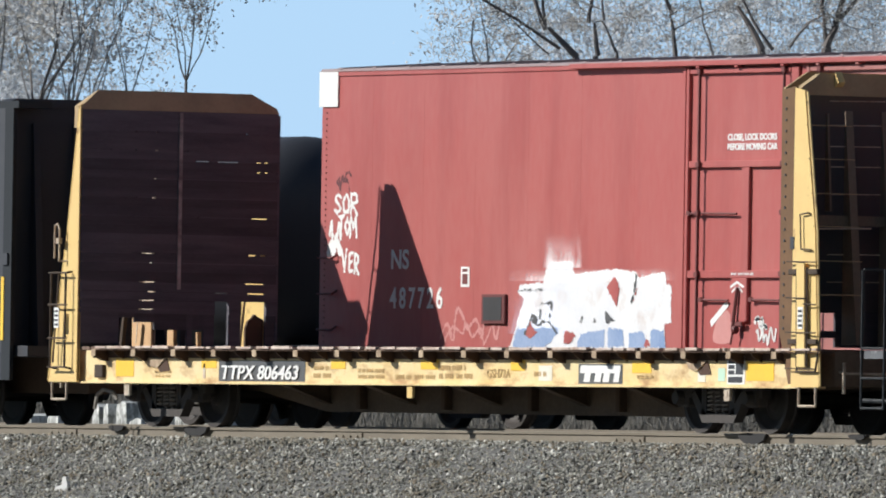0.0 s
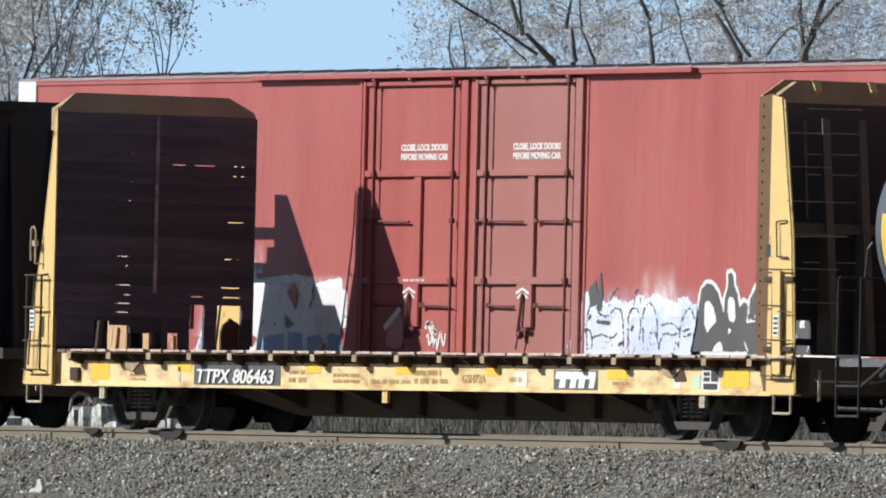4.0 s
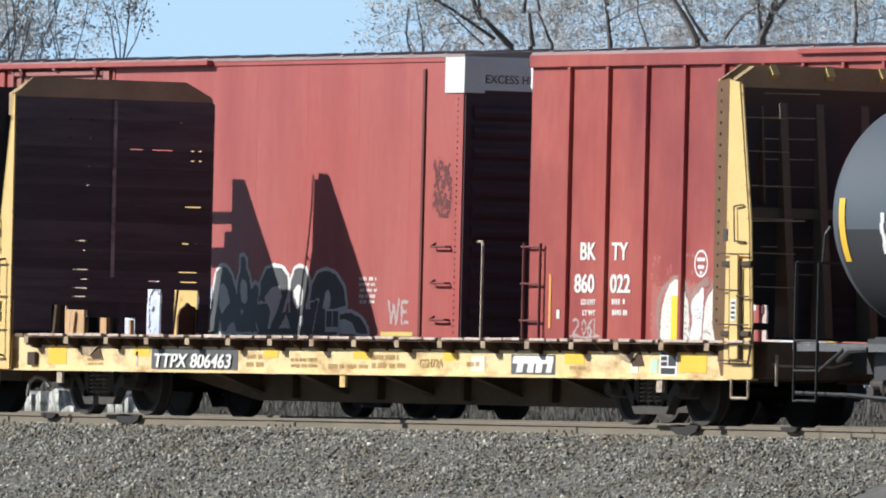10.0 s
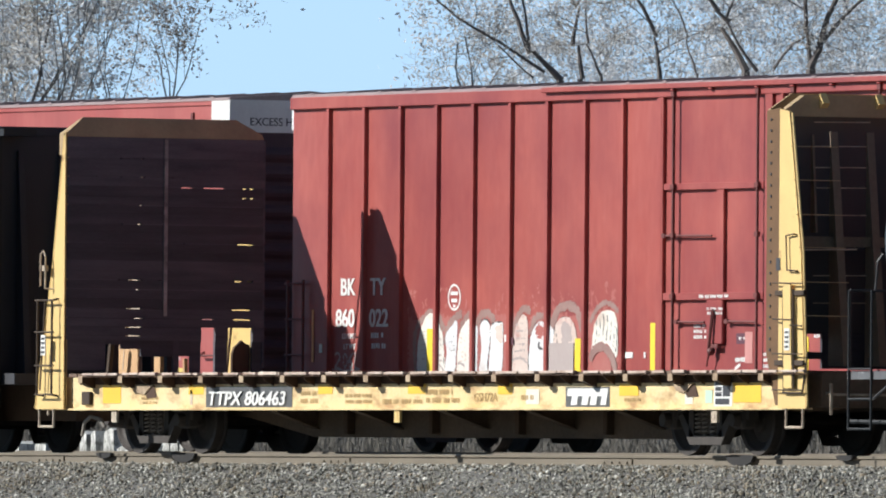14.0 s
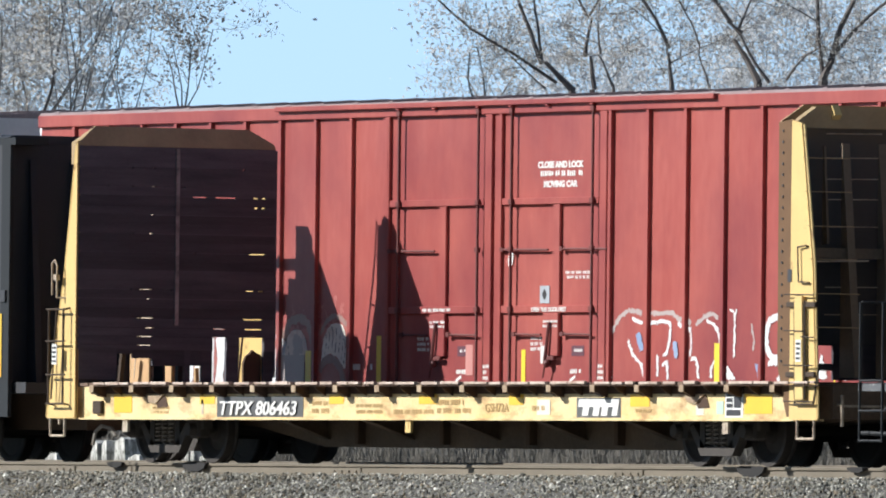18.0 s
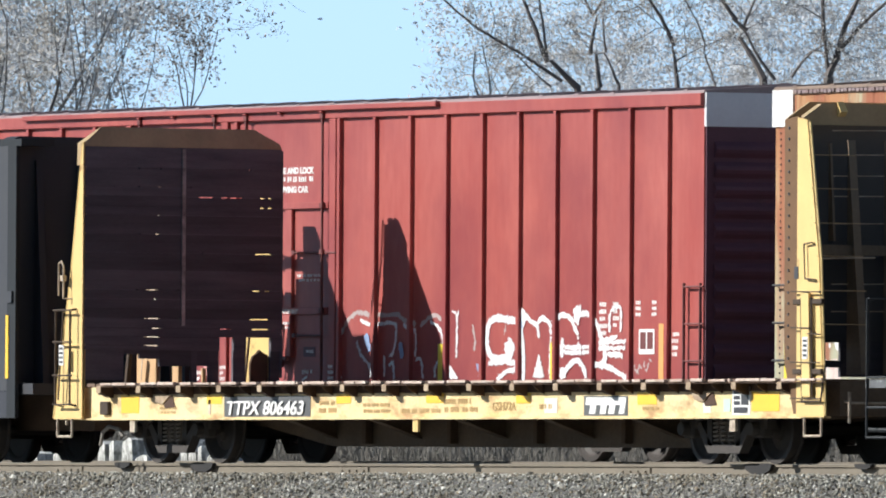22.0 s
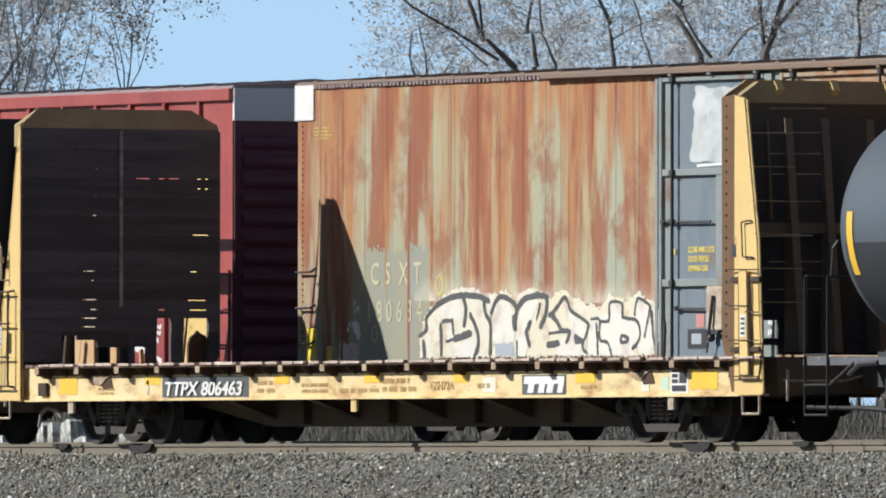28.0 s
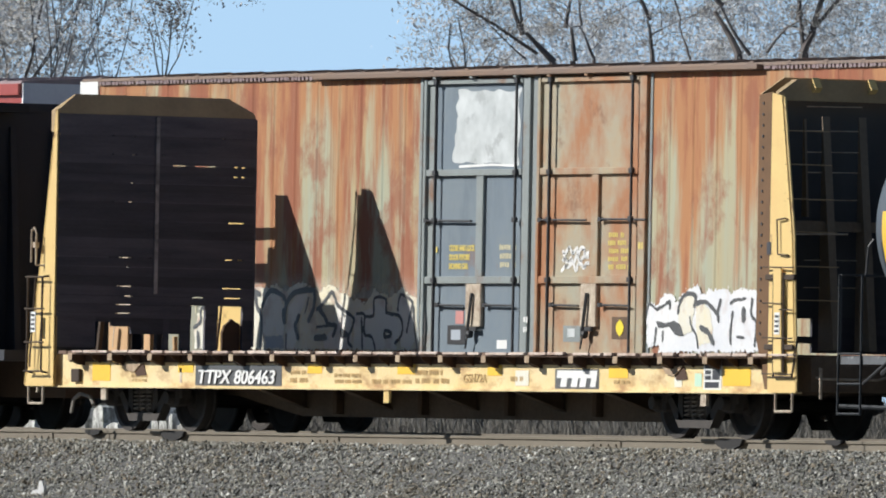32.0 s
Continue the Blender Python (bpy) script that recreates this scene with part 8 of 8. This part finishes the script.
def crooked_tree(u, y, seed, limbs, leaf_n, leaf=None):
    """Limbs: (height, offset across, lean, length, thickness, bend). The first one stands on the root."""
    rng = random.Random(seed)
    root = thing("tree", pose(lane(u, y), y, ground_height(y)), "crooked bare autumn tree with long forking limbs", "tree", "trees behind the tracks")
    base = ground_height(y)
    big, fine, tips = [], [], []
    h, off, lean, ln, r, bend = limbs[0]
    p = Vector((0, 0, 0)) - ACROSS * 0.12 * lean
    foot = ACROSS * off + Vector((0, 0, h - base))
    for i in range(5):
        q = p.lerp(foot, 1 / (5 - i))
        big.append((p, q, r * (1.30 - 0.05 * i), r * (1.25 - 0.05 * i)))
        p = q
    for h, off, lean, ln, r, bend in limbs:
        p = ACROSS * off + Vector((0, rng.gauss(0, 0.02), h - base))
        n = max(4, int(ln / 0.18))
        away = rng.gauss(0, 0.12)
        for i in range(n):
            lean += bend / n + rng.gauss(0, 0.11)
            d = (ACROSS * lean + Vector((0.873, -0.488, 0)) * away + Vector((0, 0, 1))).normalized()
            q = p + d * (ln / n)
            r1 = max(0.006, r * (1 - 0.62 / n))
            (big if r > 0.012 else fine).append((p, q, r, r1))
            for _ in range(2):
                if rng.random() < 0.42:
                    side = Vector((rng.gauss(0, 1), rng.gauss(0, 1), rng.gauss(0.1, 0.6)))
                    side = (side - d * side.dot(d)).normalized()
                    c = (d * rng.uniform(0.3, 0.8) + side).normalized()
                    grow(big, fine, tips, q, c, rng.uniform(0.5, 1.1), rng.uniform(0.006, 0.011), 2, rng, 0.24, 0.0, 1, 0.62)
            p, r = q, r1
    tubes("trunk", big, M["bark"], root, 7, "grey-brown trunk and limbs")
    tagged(tubes("crown", fine, M["twig"], root, 3, "thin bare twigs"), kind="stuff")
    places = []
    while len(places) < leaf_n:
        t = rng.choice(tips)
        for _ in range(rng.randint(2, 9)):
            places.append(t + Vector((rng.gauss(0, 0.07), rng.gauss(0, 0.07), rng.gauss(0, 0.06))))
    tagged(leaf_mesh("foliage", places, 0.026, leaf or M["leaf"], root, rng, "small withered leaves"), kind="stuff")
    return root


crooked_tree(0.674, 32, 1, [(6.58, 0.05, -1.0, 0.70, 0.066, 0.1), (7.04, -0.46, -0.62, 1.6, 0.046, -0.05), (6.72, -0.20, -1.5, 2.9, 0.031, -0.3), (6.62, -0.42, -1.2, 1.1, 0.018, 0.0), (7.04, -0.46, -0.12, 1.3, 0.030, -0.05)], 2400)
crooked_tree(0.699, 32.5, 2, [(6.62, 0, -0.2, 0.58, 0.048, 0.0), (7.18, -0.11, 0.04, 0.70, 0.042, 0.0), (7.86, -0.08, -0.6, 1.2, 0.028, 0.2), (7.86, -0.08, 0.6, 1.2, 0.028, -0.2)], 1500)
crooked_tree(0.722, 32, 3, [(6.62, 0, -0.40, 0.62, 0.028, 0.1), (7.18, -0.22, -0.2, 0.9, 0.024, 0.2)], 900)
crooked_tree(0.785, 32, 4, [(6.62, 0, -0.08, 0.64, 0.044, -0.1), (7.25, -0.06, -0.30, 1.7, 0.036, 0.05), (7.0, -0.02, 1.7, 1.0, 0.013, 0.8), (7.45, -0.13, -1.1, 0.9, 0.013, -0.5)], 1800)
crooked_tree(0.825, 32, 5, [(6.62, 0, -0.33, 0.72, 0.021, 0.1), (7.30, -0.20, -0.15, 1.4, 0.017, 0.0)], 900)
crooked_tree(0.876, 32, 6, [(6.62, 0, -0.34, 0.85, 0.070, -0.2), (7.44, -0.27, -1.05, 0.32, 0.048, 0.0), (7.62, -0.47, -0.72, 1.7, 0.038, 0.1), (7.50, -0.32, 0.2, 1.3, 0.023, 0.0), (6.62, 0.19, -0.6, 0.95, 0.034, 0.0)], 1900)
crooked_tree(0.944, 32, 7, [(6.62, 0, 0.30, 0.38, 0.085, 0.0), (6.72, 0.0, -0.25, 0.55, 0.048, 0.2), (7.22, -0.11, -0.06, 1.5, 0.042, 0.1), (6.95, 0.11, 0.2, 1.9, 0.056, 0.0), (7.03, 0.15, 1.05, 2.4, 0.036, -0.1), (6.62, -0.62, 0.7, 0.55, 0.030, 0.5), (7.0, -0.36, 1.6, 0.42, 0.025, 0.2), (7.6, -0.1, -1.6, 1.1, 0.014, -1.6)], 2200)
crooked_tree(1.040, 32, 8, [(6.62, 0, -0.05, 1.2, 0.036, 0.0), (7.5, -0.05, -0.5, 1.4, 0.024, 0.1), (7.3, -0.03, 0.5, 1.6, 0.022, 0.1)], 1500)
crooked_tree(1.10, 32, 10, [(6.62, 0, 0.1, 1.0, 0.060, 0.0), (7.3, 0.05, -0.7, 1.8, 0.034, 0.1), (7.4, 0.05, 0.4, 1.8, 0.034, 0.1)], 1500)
tree(0.57, 34, -0.02, 0.035, 9, [(-0.8, 0.1, 1.2), (0.6, 0.1, 1.3), (0.0, -0.2, 1.2), (1.2, 0.0, 1.6)], 350, 0.024, M["leaf"], fork=5.5, kink=0.17)
# left-hand group: upright stems that still hold their leaves
for k, (u, y, r, n, lf) in enumerate(((-0.06, 33, 0.038, 4500, "leaf"), (-0.01, 32, 0.034, 4900, "leaf"), (0.045, 33, 0.040, 5200, "leaf_pale"), (0.095, 32, 0.030, 1500, "leaf"), (0.125, 33, 0.020, 500, "leaf_pale"))):
    tree(u, y, 0.02, r, 11 + k, [(-0.35, 0.1, 4.2), (0.30, 0.0, 4.2), (0.05, 0.2, 4.2), (0.6, -0.1, 3.2), (-0.6, 0.1, 3.2)][: 5 if k < 3 else 4], int(n * 1.25), 0.052, M[lf], depth=3, up=0.05, kink=0.14, fork=4.9, label="slender tree with many pale withered leaves", spread=0.17)
tree(0.075, 31, 0.02, 0.026, 21, [(-0.35, 0.1, 4.0), (0.28, 0.0, 3.4), (0.05, 0.2, 4.0)], 600, 0.05, M["leaf_dark"], depth=3, up=0.07, fork=4.9, label="slender tree with scattered dark leaves")
tree(0.175, 32, 0.03, 0.022, 17, [(0.30, 0.1, 2.4), (0.05, 0.0, 2.5), (-0.3, 0.1, 2.2)], 1000, 0.038, M["leaf_pale"], depth=3, up=0.08, fork=5.2, label="young tree with sparse dark leaves")
tree(0.232, 32, 0.03, 0.028, 14, [(0.30, 0.1, 1.7), (0.12, 0.0, 1.8), (-0.2, 0.1, 1.6), (0.7, 0.0, 1.5), (-0.6, 0.0, 1.4)], 1000, 0.036, M["leaf_dark"], depth=3, up=0.10, fork=5.6, label="young tree with sparse dark leaves")


def far_wood():
    """The wood behind, its haze put into pale colours: very many thin stems and twigs."""
    rng = random.Random(77)
    big, fine, tips = [], [], []
    for u in [-0.10 + 0.035 * k for k in range(6)] + [0.635 + 0.036 * k for k in range(18)]:
        y = 60 + rng.uniform(-4, 4)
        p = Vector((lane(u + rng.uniform(-0.01, 0.01), y), y, 0.6))
        for lx in (-0.7, -0.4, -0.1, 0.15, 0.45, 0.8):
            grow(big, fine, tips, p + Vector((0, 0, 4.8)), Vector((lx + rng.gauss(0, 0.1), rng.gauss(0, 0.2), 1)).normalized(), rng.uniform(3.6, 4.8) * (1 if u > 0.6 or u < 0.1 else 0.75), 0.011, 4, rng, 0.17, 0.0, 1)
        big.append((p, p + Vector((0, 0, 5.0)), 0.05, 0.03))
    # a clearing parts the wood
    def stands(p):
        return not 0.29 < (p.x + 76.43 + 1.909 * (p.y - 32)) / (31.71 + 0.226 * (p.y - 32)) < 0.50
    fine = [g for g in fine if stands(g[1])]
    tips = [t for t in tips if stands(t)]
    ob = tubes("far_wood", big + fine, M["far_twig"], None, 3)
    tagged(ob, "bare wood far behind the tracks, haze painted into its pale twigs", "wood", kind="stuff")
    places = []
    for t in rng.choices(tips, k=1880):
        wide = rng.uniform(0.10, 0.38)
        places += [t + Vector((rng.gauss(0, wide), rng.gauss(0, wide), rng.gauss(0, wide * 0.8))) for _ in range(rng.randint(10, 60))]
    # the left end of the wood still holds most of its leaves
    left = [t for t in tips if t.x < lane(0.12, t.y)]
    for t in rng.choices(left, k=700):
        wide = rng.uniform(0.12, 0.34)
        places += [t + Vector((rng.gauss(0, wide), rng.gauss(0, wide), rng.gauss(0, wide * 0.8))) for _ in range(rng.randint(12, 50))]
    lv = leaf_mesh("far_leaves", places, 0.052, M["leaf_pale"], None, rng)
    tagged(lv, "withered leaves of the far wood, paled to carry its haze", "leaves", kind="stuff")


far_wood()


# ---- what moves ----
ROLL = [(0.0, -0.00), (1.0, -2.10), (2.0, -4.19), (3.0, -6.27), (3.5, -7.30), (5.5, -11.39), (7.0, -14.46), (8.0, -16.52), (9.0, -18.59), (10.0, -20.66), (11.0, -22.73), (12.0, -24.78), (13.0, -26.80), (13.5, -27.81), (15.5, -31.80), (17.0, -34.77), (18.0, -36.73), (19.0, -38.68), (20.0, -40.63), (21.0, -42.57), (22.0, -44.51), (23.0, -46.46), (24.0, -48.38), (24.5, -49.33), (26.5, -53.13), (27.0, -54.07), (28.0, -55.93), (29.0, -57.78), (30.0, -59.65), (31.0, -61.52), (32.0, -63.40)]


def motions():
    ts = [r[0] for r in ROLL]
    us = [r[1] for r in ROLL]
    for car in TRAIN:
        x, y, z = car.location
        walk(car, [(t, pose(x + u, y, z)) for t, u in ROLL])
    steps = [0.25 * k for k in range(129)]
    dist = np.interp(steps, ts, us)
    for w, x in ROLLING:
        walk(w, [(t, pose(x, 0, 0.457, 0, math.degrees(d / 0.457), 0)) for t, d in zip(steps, dist)])


motions()
